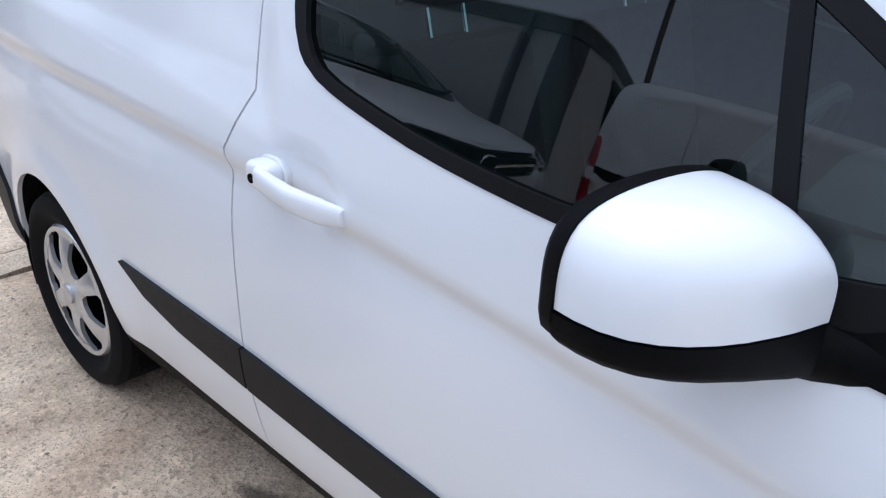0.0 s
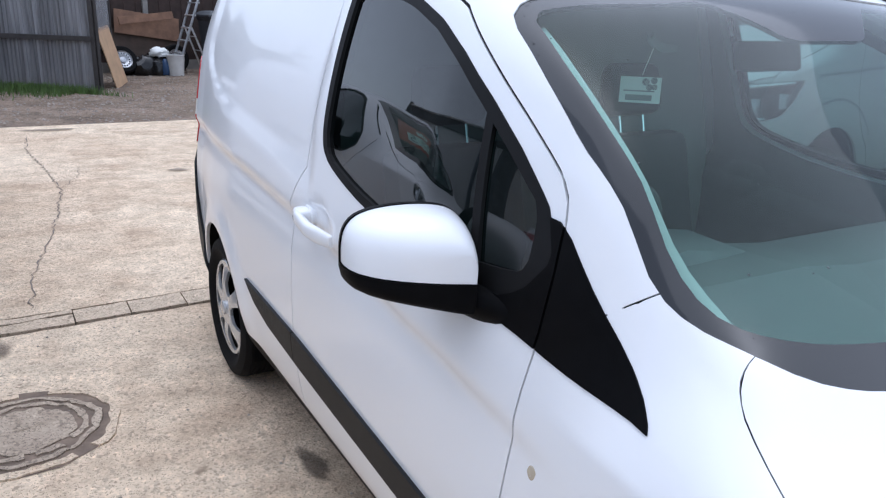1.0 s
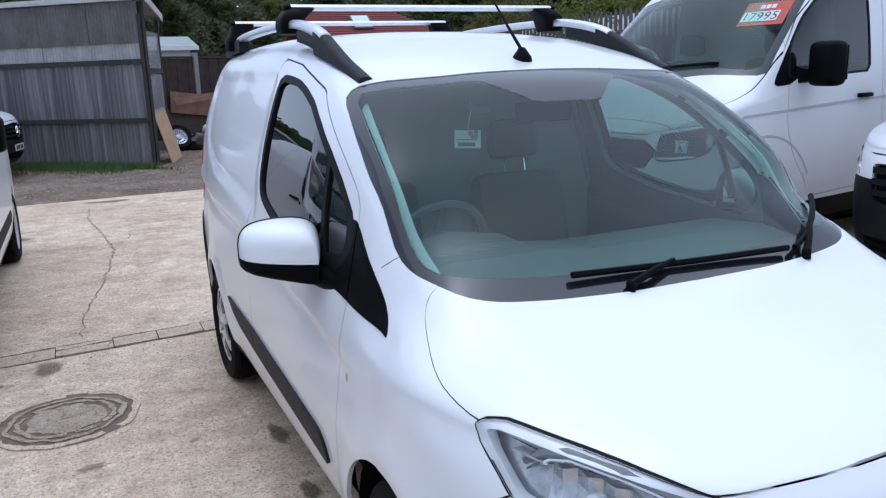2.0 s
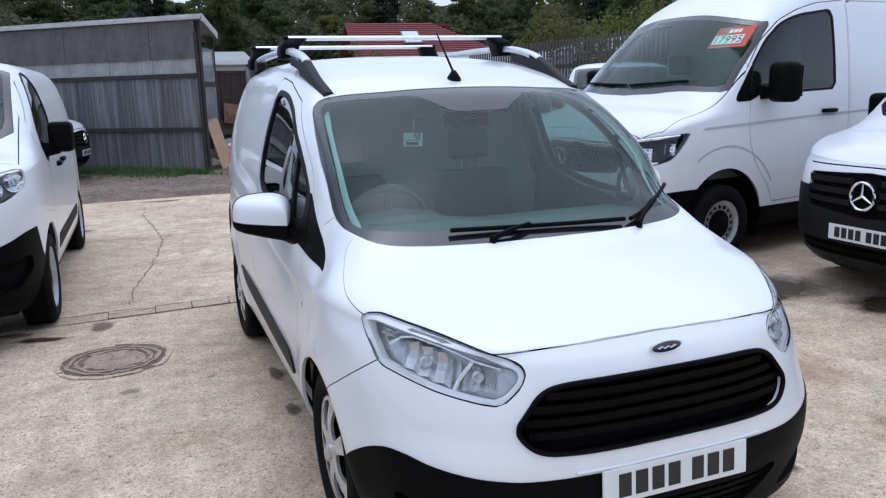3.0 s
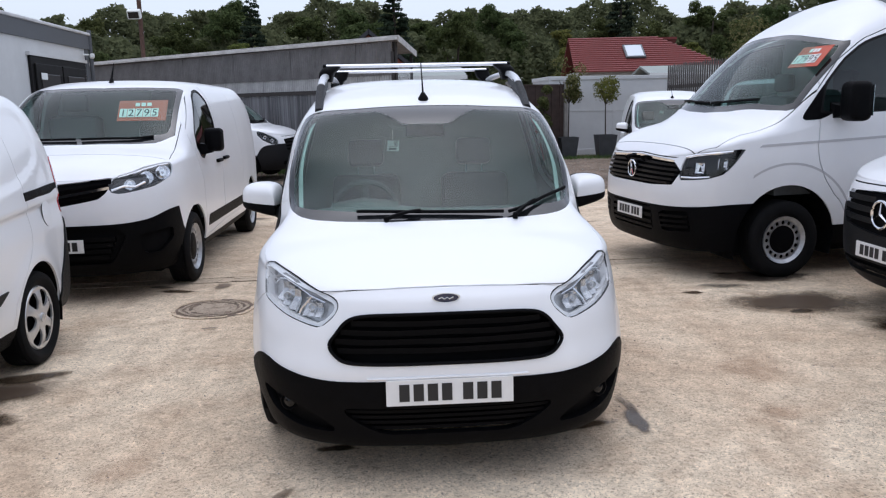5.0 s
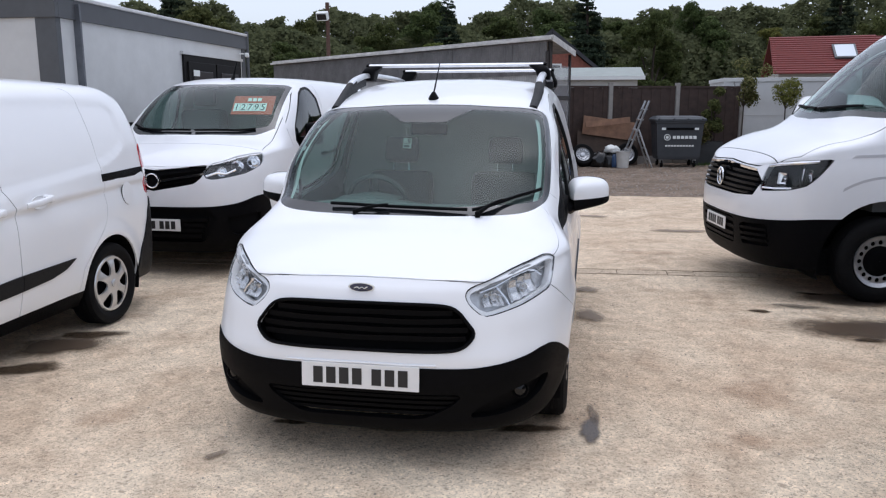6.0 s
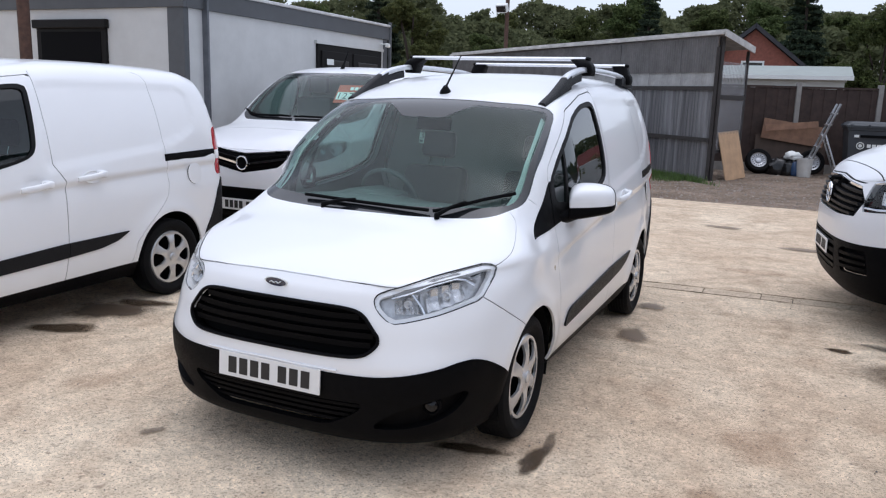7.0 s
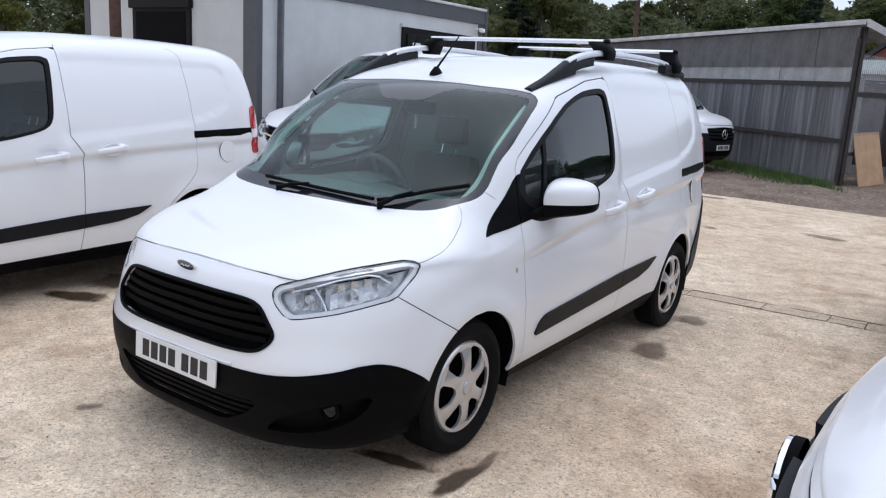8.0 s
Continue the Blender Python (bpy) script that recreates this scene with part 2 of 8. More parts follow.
def tube(points, radius, sides=8, bm=None, closed=False, flat=1.0):
    """A round bar along points; radius may be a list."""
    own = bmesh.new()
    pts = [Vector(p) for p in points]
    rings = []
    for k, p in enumerate(pts):
        a = pts[(k - 1) % len(pts)] if (closed or k > 0) else p
        b = pts[(k + 1) % len(pts)] if (closed or k < len(pts) - 1) else p
        d = (b - a).normalized()
        up = Vector((0, 0, 1)) if abs(d.z) < 0.95 else Vector((0, 1, 0))
        s = d.cross(up).normalized()
        u = s.cross(d).normalized()
        r = radius[k] if isinstance(radius, (list, tuple)) else radius
        rings.append([own.verts.new(p + s * math.cos(t) * r + u * math.sin(t) * r * flat) for t in [2 * math.pi * q / sides for q in range(sides)]])
    for k in range(len(rings) if closed else len(rings) - 1):
        a, b = rings[k], rings[(k + 1) % len(rings)]
        for q in range(sides):
            own.faces.new((a[q], a[(q + 1) % sides], b[(q + 1) % sides], b[q]))
    if not closed:
        own.faces.new(rings[0][::-1])
        own.faces.new(rings[-1])
    bmesh.ops.recalc_face_normals(own, faces=own.faces[:])
    return join(bm, own)


def slab(outline, depth, axis="y", bevel=0.0, bm=None):
    """A flat plate: an outline of (u, v) drawn in the plane across the axis, depth thick from 0 on."""
    own = bmesh.new()
    put = {"x": lambda u, v: (0, u, v), "y": lambda u, v: (u, 0, v), "z": lambda u, v: (u, v, 0)}[axis]
    way = {"x": (depth, 0, 0), "y": (0, depth, 0), "z": (0, 0, depth)}[axis]
    f = own.faces.new([own.verts.new(put(u, v)) for u, v in outline])
    e = bmesh.ops.extrude_face_region(own, geom=[f])
    bmesh.ops.translate(own, verts=[g for g in e["geom"] if isinstance(g, bmesh.types.BMVert)], vec=way)
    bmesh.ops.recalc_face_normals(own, faces=own.faces[:])
    if bevel > 0:
        bmesh.ops.bevel(own, geom=own.edges[:], offset=bevel, segments=2, affect="EDGES", profile=0.5)
    return join(bm, own)


def lathe(profile, sides=48, bm=None, axis="x"):
    """A turned shape: (radius, along) pairs round the axis."""
    own = bmesh.new()
    rings = []
    for r, h in profile:
        ring = []
        for q in range(sides):
            t = 2 * math.pi * q / sides
            c, s = r * math.cos(t), r * math.sin(t)
            ring.append(own.verts.new({"x": (h, c, s), "y": (c, h, s), "z": (c, s, h)}[axis]))
        rings.append(ring)
    for a, b in zip(rings, rings[1:]):
        for q in range(sides):
            own.faces.new((a[q], a[(q + 1) % sides], b[(q + 1) % sides], b[q]))
    bmesh.ops.remove_doubles(own, verts=own.verts[:], dist=1e-5)
    bmesh.ops.recalc_face_normals(own, faces=own.faces[:])
    return join(bm, own)


def loft(rings, bm=None, caps=True):
    """Skin over closed rings of equal count."""
    own = bmesh.new()
    vs = [[own.verts.new(p) for p in ring] for ring in rings]
    n = len(vs[0])
    for a, b in zip(vs, vs[1:]):
        for q in range(n):
            own.faces.new((a[q], a[(q + 1) % n], b[(q + 1) % n], b[q]))
    if caps:
        own.faces.new(vs[0][::-1])
        own.faces.new(vs[-1])
    bmesh.ops.recalc_face_normals(own, faces=own.faces[:])
    return join(bm, own)


# ---- van shell ----
def corner(s, z):
    """How square the nose is in plan at a height: one power across, one along."""
    return (float(s["corner_x"](z)), float(s["corner_y"](z))) if "corner_x" in s else (s["n"], s["n"])


def van_skin(s, front=34, step=0.035, rear=12, rows_a=44, rows_b=34):
    """Half of a van's outer skin (x >= 0), nose towards -y, front axle at y = 0.
    s: nose_y(z), half(z), belt(y or angle), crest(y), rail_x(y), rail_z(y), bottom(y), and the numbers yc, yr0, yr1, n."""
    cols = []
    for k in range(front):
        cols.append(("f", math.pi / 2 * k / front))
    m = max(8, int((s["yr0"] - s["yc"]) / step))
    for k in range(m):
        cols.append(("s", s["yc"] + (s["yr0"] - s["yc"]) * k / m))
    for k in range(rear + 1):
        cols.append(("r", math.pi / 2 * k / rear))

    def plan(kind, q, z):
        if kind == "f":
            a = float(s["half"](z)) * (1 + (float(s["chin"](z)) * (1 - (q * 2 / math.pi) ** 3) if "chin" in s else 0))
            nx, ny = corner(s, z)
            return a * math.sin(q) ** (2 / nx), s["yc"] - (s["yc"] - float(s["nose_y"](z))) * math.cos(q) ** (2 / ny)
        if kind == "s":
            return float(s["half"](z)) * float(s["taper"](q)), q
        a = float(s["half"](z)) * float(s["taper"](s["yr0"]))
        n = s.get("n_rear", 4.5)
        return a * math.cos(q) ** (2 / n), s["yr0"] + (s["yr1"] - s["yr0"]) * math.sin(q) ** (2 / n)

    grid = []
    for kind, q in cols:
        ze = float(s["belt_f"](math.degrees(q))) if kind == "f" else float(s["belt"](q)) if kind == "s" else float(s["belt"](s["yr0"]))
        xe, ye = plan(kind, q, ze)
        zc = float(s["crest"](ye))
        mix = min(1, max(0, (ye - s["cowl0"]) / (s["cowl1"] - s["cowl0"])))
        mix = mix * mix * (3 - 2 * mix)
        xk, zk = min(float(s["rail_x"](ye)), xe * 0.97), float(s["rail_z"](ye))
        if kind == "r":
            f = math.cos(q) ** (2 / s.get("n_rear", 4.5))
            xk, zk = xk * f, zk
        cab, hood = [], []
        for j in range(rows_a + 1):
            t = j / rows_a
            a = t * math.pi / 2
            hood.append((xe * math.sin(a) ** 0.9, ze + (zc - ze) * max(0, math.cos(a)) ** s.get("crown", 0.75)))
            if t < 0.5:
                x = xk * t / 0.5
                cab.append((x, zc - (zc - zk) * (x / xk) ** 2.6 if xk > 1e-6 else zc))
            else:
                u = (t - 0.5) / 0.5
                cab.append((xk + (xe - xk) * u + s["bulge"] * min(1, max(0.15, (ye - 0.1) / 0.6)) * math.sin(math.pi * u), zk + (ze - zk) * u))
        for _ in range(14):
            old = cab[:]
            for j in range(rows_a // 2 - 4, rows_a // 2 + 5):
                cab[j] = tuple((old[j - 1][c] + 2 * old[j][c] + old[j + 1][c]) / 4 for c in (0, 1))
        col = [((1 - mix) * h[0] + mix * c[0], ye, (1 - mix) * h[1] + mix * c[1]) for h, c in zip(hood, cab)]
        zb = float(s["bottom"](ye))
        for j in range(1, rows_b + 1):
            z = ze + (zb - ze) * j / rows_b
            x, y = plan(kind, q, z)
            col.append((x, y, z))
        grid.append(col)
    v = np.array(grid)
    if "relief" in s:
        x, y, z = v[..., 0], v[..., 1], v[..., 2]
        v[..., 0] = x + s["relief"](x, y, z)
    du = np.gradient(v, axis=0)
    dv = np.gradient(v, axis=1)
    n = np.cross(dv, du)
    size = np.linalg.norm(n, axis=2, keepdims=True)
    n = np.where(size > 1e-9, n / np.maximum(size, 1e-12), (0, -0.5, 0.85))
    n[:, 0, 0] = 0
    n[:, 0] /= np.maximum(np.linalg.norm(n[:, 0], axis=1, keepdims=True), 1e-9)
    n[0, :rows_a] = n[0, rows_a]
    for _ in range(2):
        n[1:3, :rows_a] = (n[1:3, :rows_a] + n[2:4, :rows_a]) / 2
    if n[len(cols) // 2, rows_a + 5, 0] < 0:
        n = -n
    nc, nr = v.shape[:2]
    faces, tags = [], []
    for i in range(nc - 1):
        for j in range(nr - 1):
            f = [i * nr + j, i * nr + j + 1, (i + 1) * nr + j + 1, (i + 1) * nr + j]
            if i == 0 and j < rows_a:
                f = [f[0], f[2], f[3]] if j else [f[0], f[2], f[3]]
            faces.append(f)
            tags.append({"top"} if j < rows_a else {"low"})
    a, b, c = (np.array(v.reshape(-1, 3)[faces[len(faces) // 2][k]]) for k in (0, 1, 2))
    if np.dot(np.cross(b - a, c - a), n.reshape(-1, 3)[faces[len(faces) // 2][0]]) < 0:
        faces = [f[::-1] for f in faces]
    return Skin(v.reshape(-1, 3), n.reshape(-1, 3), faces, tags)


def turn_angle(s):
    """Distance round the nose, about the corner's middle."""
    return lambda x, y: 0.9 * np.arctan2(x, np.maximum(s["yc"] - y, 1e-6))


def wheel(name, parent, x, y, z, r, width, side, rim_r, style, mats):
    """tyre and rim under a wheel part; side +1 faces +x."""
    hub = new(name)
    hub.parent = parent
    hub.matrix_basis = pose(x, y, z, 0, 0, 0 if side > 0 else 180)
    w = width / 2
    prof = [(rim_r - 0.01, -w * 0.8), (rim_r + 0.02, -w * 0.95), (r - 0.045, -w), (r - 0.012, -w * 0.85)]
    for k in range(-3, 4):
        c = k * w * 0.24
        prof += [(r, c - 0.011), (r, c + 0.007), (r - 0.007, c + 0.008), (r - 0.007, c + 0.012)] if k < 3 else [(r, c - 0.011)]
    prof += [(r - 0.012, w * 0.85), (r - 0.045, w), (rim_r + 0.03, w * 0.97), (rim_r + 0.012, w * 0.86), (rim_r - 0.008, w * 0.70), (rim_r - 0.02, w * 0.3)]
    part("tyre", lathe(prof, 56), mats[0], hub, smooth=True)
    part("rim", style(rim_r, w), mats[1], hub, smooth=True)
    well = lathe([(rim_r - 0.015, w * 0.3), (rim_r - 0.02, -w * 0.6), (0.02, -w * 0.6)], 40)
    part("brake_drum", well, DARK, hub, smooth=True)
    return hub


def disc_skin(profile, r0, r1, holes, rings=22, sides=144, back=0.012):
    """A turned cover with real openings; holes: field over (angle, radius) that is negative in an opening."""
    vs, fs = [], []
    for k in range(rings + 1):
        r = r0 + (r1 - r0) * k / rings
        for q in range(sides):
            t = 2 * math.pi * q / sides
            vs.append((float(profile(r, t)), r * math.cos(t), r * math.sin(t)))
    for k in range(rings):
        for q in range(sides):
            fs.append((k * sides + q, k * sides + (q + 1) % sides, (k + 1) * sides + (q + 1) % sides, (k + 1) * sides + q))
    sk = Skin(vs, [(1, 0, 0)] * len(vs), fs, [set()] * len(fs))
    sk.cut("hole", lambda x, y, z: holes(np.arctan2(z, y), np.hypot(y, z)))
    bm = bmesh.new()
    keep = sk.take(lambda t: "hole" not in t)
    index = {}
    for f in keep:
        for i in f:
            if i not in index:
                index[i] = bm.verts.new(sk.v[i])
    for f in keep:
        try:
            bm.faces.new([index[i] for i in f])
        except ValueError:
            pass
    bmesh.ops.recalc_face_normals(bm, faces=bm.faces[:])
    edge = [e for e in bm.edges if e.is_boundary]
    e = bmesh.ops.extrude_edge_only(bm, edges=edge)
    bmesh.ops.translate(bm, verts=[g for g in e["geom"] if isinstance(g, bmesh.types.BMVert)], vec=(-back, 0, 0))
    bmesh.ops.recalc_face_normals(bm, faces=bm.faces[:])
    return bm


def six_spoke(rim_r, w):
    """Silver trim with six wide flared spokes and six openings."""
    def hole(t, r):
        a = (t + math.pi / 6) % (math.pi / 3) - math.pi / 6
        u, v = r * np.cos(a), r * np.sin(a)
        tall = poly_dist([(0.082, -0.007), (0.082, 0.007), (0.112, 0.030), (0.160, 0.047), (0.175, 0.036), (0.179, 0.0), (0.175, -0.036), (0.160, -0.047), (0.112, -0.030)], u, v)
        return tall - 0.006

    def prof(r, t):
        a = (t + math.pi / 6) % (math.pi / 3) - math.pi / 6
        spoke = 0.010 * abs(math.sin(a * 3)) ** 2 if 0.06 < r < 0.18 else 0.0
        dish = 0.012 * math.cos(r / rim_r * 2.4) + (0.004 if r > 0.184 else 0)
        return w * 0.82 + dish + spoke * (1 - abs((r - 0.12) / 0.06) ** 2 if abs(r - 0.12) < 0.06 else 0) - (0.012 if r > rim_r - 0.006 else 0) + (0.006 if r < 0.026 else 0)
    bm = disc_skin(prof, 0.001, rim_r + 0.004, hole)
    return lathe([(0.03, w * 0.82 + 0.010), (0.030, w * 0.82 + 0.020), (0.026, w * 0.82 + 0.022), (0.001, w * 0.82 + 0.023)], 24, bm)


def steel_rim(rim_r, w):
    """Pressed steel wheel with a ring of small round holes and a centre cap."""
    def hole(t, r):
        a = (t + math.pi / 16) % (math.pi / 8) - math.pi / 16
        return np.hypot(r * np.cos(a) - rim_r * 0.73, r * np.sin(a)) - rim_r * 0.088

    def prof(r, t):
        q = r / rim_r
        return w * (0.35 if q < 0.35 else 0.35 + 0.3 * min(1, (q - 0.35) / 0.3)) if q < 0.85 else w * (0.65 + 0.25 * (q - 0.85) / 0.15)
    bm = disc_skin(prof, 0.001, rim_r, hole, rings=26, sides=128)
    return lathe([(rim_r * 0.34, w * 0.35), (rim_r * 0.32, w * 0.62), (rim_r * 0.2, w * 0.68), (0.001, w * 0.68)], 28, bm)


# ---- the white compact van ----
C = dict(n=2.8, n_rear=3.4, yc=0.05, yr0=2.93, yr1=3.29, cowl0=-0.22, cowl1=0.18, bulge=0.03, crown=0.8)
C["nose_y"] = spline([(0.15, -0.74), (0.19, -0.815), (0.235, -0.842), (0.28, -0.848), (0.33, -0.856), (0.42, -0.868), (0.50, -0.868), (0.58, -0.858), (0.66, -0.845), (0.74, -0.825), (0.80, -0.803), (0.845, -0.765), (0.90, -0.735), (1.0, -0.70)])
C["corner_x"] = spline([(0.15, 3.1), (0.45, 3.1), (0.62, 2.85), (0.76, 2.9), (0.88, 3.2), (1.1, 3.2)])
C["corner_y"] = spline([(0.15, 3.2), (0.45, 3.2), (0.62, 2.75), (0.76, 2.2), (0.88, 1.65), (1.1, 1.6)])
C["half"] = spline([(0.15, 0.75), (0.18, 0.78), (0.25, 0.825), (0.32, 0.855), (0.45, 0.873), (0.6, 0.880), (0.8, 0.882), (0.93, 0.874), (1.05, 0.860), (1.15, 0.845)])
C["chin"] = spline([(0.15, 0.065), (0.20, 0.065), (0.25, 0.045), (0.32, 0.017), (0.45, 0.003), (0.6, 0.0), (1.2, 0.0)])
C["taper"] = spline([(0.0, 1.0), (2.2, 1.0), (2.6, 0.980), (2.93, 0.940), (3.2, 0.91)])
C["belt_f"] = spline([(0, 0.845), (15, 0.838), (27, 0.815), (42, 0.832), (60, 0.862), (75, 0.868), (90, 0.868)])
C["belt"] = spline([(0.05, 0.868), (0.3, 0.882), (0.5, 0.91), (0.8, 0.955), (1.2, 1.0), (1.6, 1.03), (2.0, 1.07), (2.4, 1.11), (2.8, 1.13), (3.3, 1.13)])
C["crest"] = spline([(-0.765, 0.845), (-0.70, 0.876), (-0.6, 0.908), (-0.35, 0.970), (-0.14, 1.022), (0.10, 1.185), (0.40, 1.405), (0.62, 1.558), (0.80, 1.620), (1.0, 1.675), (1.3, 1.728), (1.7, 1.76), (2.2, 1.768), (2.8, 1.752), (3.08, 1.715), (3.18, 1.62), (3.24, 1.4), (3.29, 1.13)])
C["rail_x"] = spline([(-0.3, 0.70), (0.0, 0.735), (0.1, 0.745), (0.2, 0.765), (0.30, 0.772), (0.54, 0.737), (0.90, 0.685), (1.4, 0.655), (2.0, 0.65), (2.8, 0.64), (3.1, 0.62), (3.29, 0.60)])
C["rail_z"] = spline([(-0.3, 0.97), (0.0, 1.072), (0.1, 1.10), (0.2, 1.158), (0.30, 1.29), (0.54, 1.455), (0.90, 1.605), (1.4, 1.695), (2.0, 1.725), (2.8, 1.71), (3.06, 1.65), (3.16, 1.5), (3.24, 1.3), (3.29, 1.13)])
C["bottom"] = spline([(-0.9, 0.165), (-0.7, 0.155), (-0.45, 0.165), (-0.3, 0.185), (0.3, 0.20), (2.2, 0.22), (3.0, 0.25), (3.3, 0.28)])


FLANK = spline([(0.0, 0.780), (0.3, 0.822), (0.5, 0.847), (0.8, 0.893), (1.11, 0.926), (1.56, 0.962), (2.0, 0.988), (2.66, 1.015), (3.3, 1.03)])


def compact_van_relief(x, y, z):
    """The pressed line along the flank, the raised arches and the sunk load panel."""
    side = np.clip((x - 0.70) / 0.12, 0, 1) * np.clip((y - 0.25) / 0.4, 0, 1)
    d = FLANK(y) - z
    under = np.clip(d / 0.045, 0, 1)
    under = under * under * (3 - 2 * under) * np.exp(-np.clip(d - 0.045, 0, 1) / 0.13)
    over = 0.35 * np.exp(-np.clip(-d, 0, 1) / 0.04) * (d < 0)
    out = (0.004 * over - 0.019 * under) * side
    bowl = np.clip(1.25 - np.hypot((y - 1.335) / 0.088, (z - 0.955) / 0.050), 0, 0.6) / 0.6
    out = out - 0.015 * bowl * bowl * (3 - 2 * bowl) * (x > 0.7)
    for cy, r in ((0.0, 0.345), (2.49, 0.355)):
        q = np.hypot(y - cy, z - 0.30)
        out = out + 0.016 * np.exp(-((q - r - 0.02) / 0.07) ** 2) * np.clip((z - 0.2) / 0.2, 0, 1) * (x > 0.6)
    out = out - 0.04 * np.clip((x - 0.66) / 0.12, 0, 1) * np.clip((0.80 - y) / 0.38, 0, 1) * np.clip((y + 0.10) / 0.25, 0, 1) * np.clip((z - 0.6) / 0.4, 0, 1)
    panel = poly_dist([(1.43, 1.05), (1.46, 1.20), (1.50, 1.597), (2.4, 1.607), (2.76, 1.59), (2.84, 1.54), (2.86, 1.37), (2.82, 1.29), (2.68, 1.225), (2.42, 1.160), (2.1, 1.12), (1.8, 1.09)], y, z)
    out = out - 0.012 * np.clip(0.5 - panel / 0.02, 0, 1) * (x > 0.5)
    return out


C["relief"] = compact_van_relief
ARC = turn_angle(C)
WINDOW_EDGE = smooth_poly([(0.40, 1.150), (0.605, 1.312), (0.86, 1.462), (1.12, 1.544), (1.30, 1.566), (1.405, 1.570), (1.408, 1.54), (1.372, 1.26), (1.360, 1.20), (1.335, 1.163), (1.28, 1.139), (1.19, 1.116), (1.07, 1.091), (0.92, 1.073), (0.75, 1.06), (0.57, 1.05), (0.48, 1.05)], 1)
GLASS_SIDE = smooth_poly([(0.488, 1.220), (0.463, 1.204), (0.453, 1.178), (0.449, 1.097), (0.462, 1.080), (0.60, 1.068), (0.84, 1.069), (0.926, 1.074), (1.025, 1.085), (1.137, 1.102), (1.272, 1.132), (1.326, 1.152), (1.352, 1.186), (1.363, 1.245), (1.393, 1.50), (1.400, 1.565), (1.30, 1.562), (1.12, 1.543), (0.86, 1.462), (0.62, 1.316)][::-1], 1)
TRIANGLE = [(0.110, 0.936), (0.255, 1.064), (0.388, 1.186), (0.43, 1.19), (0.50, 1.045), (0.68, 1.035), (0.64, 1.004), (0.392, 0.968), (0.25, 0.952)]
DOOR = [(0.404, 1.222), (0.420, 1.247), (0.46, 1.277), (0.57, 1.350), (0.70, 1.432), (0.87, 1.535), (1.25, 1.622), (1.49, 1.648), (1.487, 1.30), (1.484, 1.075), (1.556, 0.965), (1.547, 0.78), (1.54, 0.50), (1.512, 0.30), (0.445, 0.255), (0.42, 0.53), (0.408, 0.73), (0.400, 0.86), (0.392, 0.965), (0.388, 1.04), (0.386, 1.10), (0.392, 1.18)]
SLIDER = [(1.492, 1.652), (1.497, 1.690), (1.53, 1.703), (2.36, 1.703), (2.43, 1.68), (2.455, 1.63), (2.475, 1.17), (2.485, 0.87), (2.46, 0.78), (2.40, 0.72), (2.25, 0.60), (2.13, 0.48), (2.08, 0.32), (1.516, 0.30), (1.544, 0.50), (1.5515, 0.78), (1.560, 0.967), (1.488, 1.078)]
TRIM = [(0.52, 0.405), (0.56, 0.47), (0.62, 0.497), (1.5, 0.556), (2.06, 0.572), (1.95, 0.515), (1.80, 0.482), (1.5, 0.458)]
LAMP = [(0.449, 0.775), (0.452, 0.789), (0.464, 0.807), (0.50, 0.820), (0.54, 0.831), (0.614, 0.851), (0.70, 0.869), (0.77, 0.880), (0.86, 0.891), (0.95, 0.901), (0.99, 0.9015), (1.018, 0.893), (1.033, 0.881), (1.012, 0.846), (0.985, 0.826), (0.95, 0.800), (0.930, 0.780), (0.918, 0.767), (0.90, 0.760), (0.862, 0.754), (0.78, 0.737), (0.70, 0.719), (0.612, 0.703), (0.54, 0.690), (0.512, 0.693), (0.485, 0.715), (0.457, 0.747)]
GRILLE = smooth_poly([(-0.18, 0.751), (0.18, 0.751), (0.345, 0.747), (0.41, 0.728), (0.455, 0.672), (0.489, 0.628), (0.468, 0.590), (0.425, 0.560), (0.33, 0.555), (0.15, 0.555), (-0.15, 0.555), (-0.33, 0.555), (-0.425, 0.560), (-0.468, 0.590), (-0.489, 0.628), (-0.455, 0.672), (-0.41, 0.728), (-0.345, 0.747)], 2)
LOWER = [(-0.445, 0.366), (0.445, 0.366), (0.41, 0.325), (0.36, 0.290), (0.27, 0.247), (-0.27, 0.247), (-0.36, 0.290), (-0.41, 0.325)]
FOG = smooth_poly([(0.440, 0.256), (0.50, 0.254), (0.593, 0.260), (0.70, 0.284), (0.79, 0.335), (0.832, 0.412), (0.74, 0.396), (0.62, 0.370), (0.52, 0.328)], 1)
BUMPER_TOP = spline([(-0.9, 0.486), (-0.83, 0.482), (-0.78, 0.490), (-0.72, 0.504), (-0.66, 0.517), (-0.60, 0.530), (-0.55, 0.532), (-0.50, 0.522), (-0.45, 0.503), (-0.378, 0.463), (-0.34, 0.437), (-0.28, 0.39), (0.0, 0.28)])
SCREEN_BASE = spline([(0.0, -0.124), (0.2, -0.119), (0.4, -0.098), (0.5, -0.080), (0.58, -0.060), (0.655, -0.022), (0.69, 0.020), (0.72, 0.10), (0.742, 0.20), (0.775, 0.36)])
SCREEN_TOP = spline([(0.0, 0.685), (0.35, 0.682), (0.5, 0.700), (0.6, 0.722), (0.68, 0.748), (0.74, 0.77)])
SCREEN_EDGE = spline([(0.1, 0.735), (0.2, 0.744), (0.35, 0.742), (0.5, 0.729), (0.62, 0.711), (0.72, 0.692), (0.9, 0.66)])


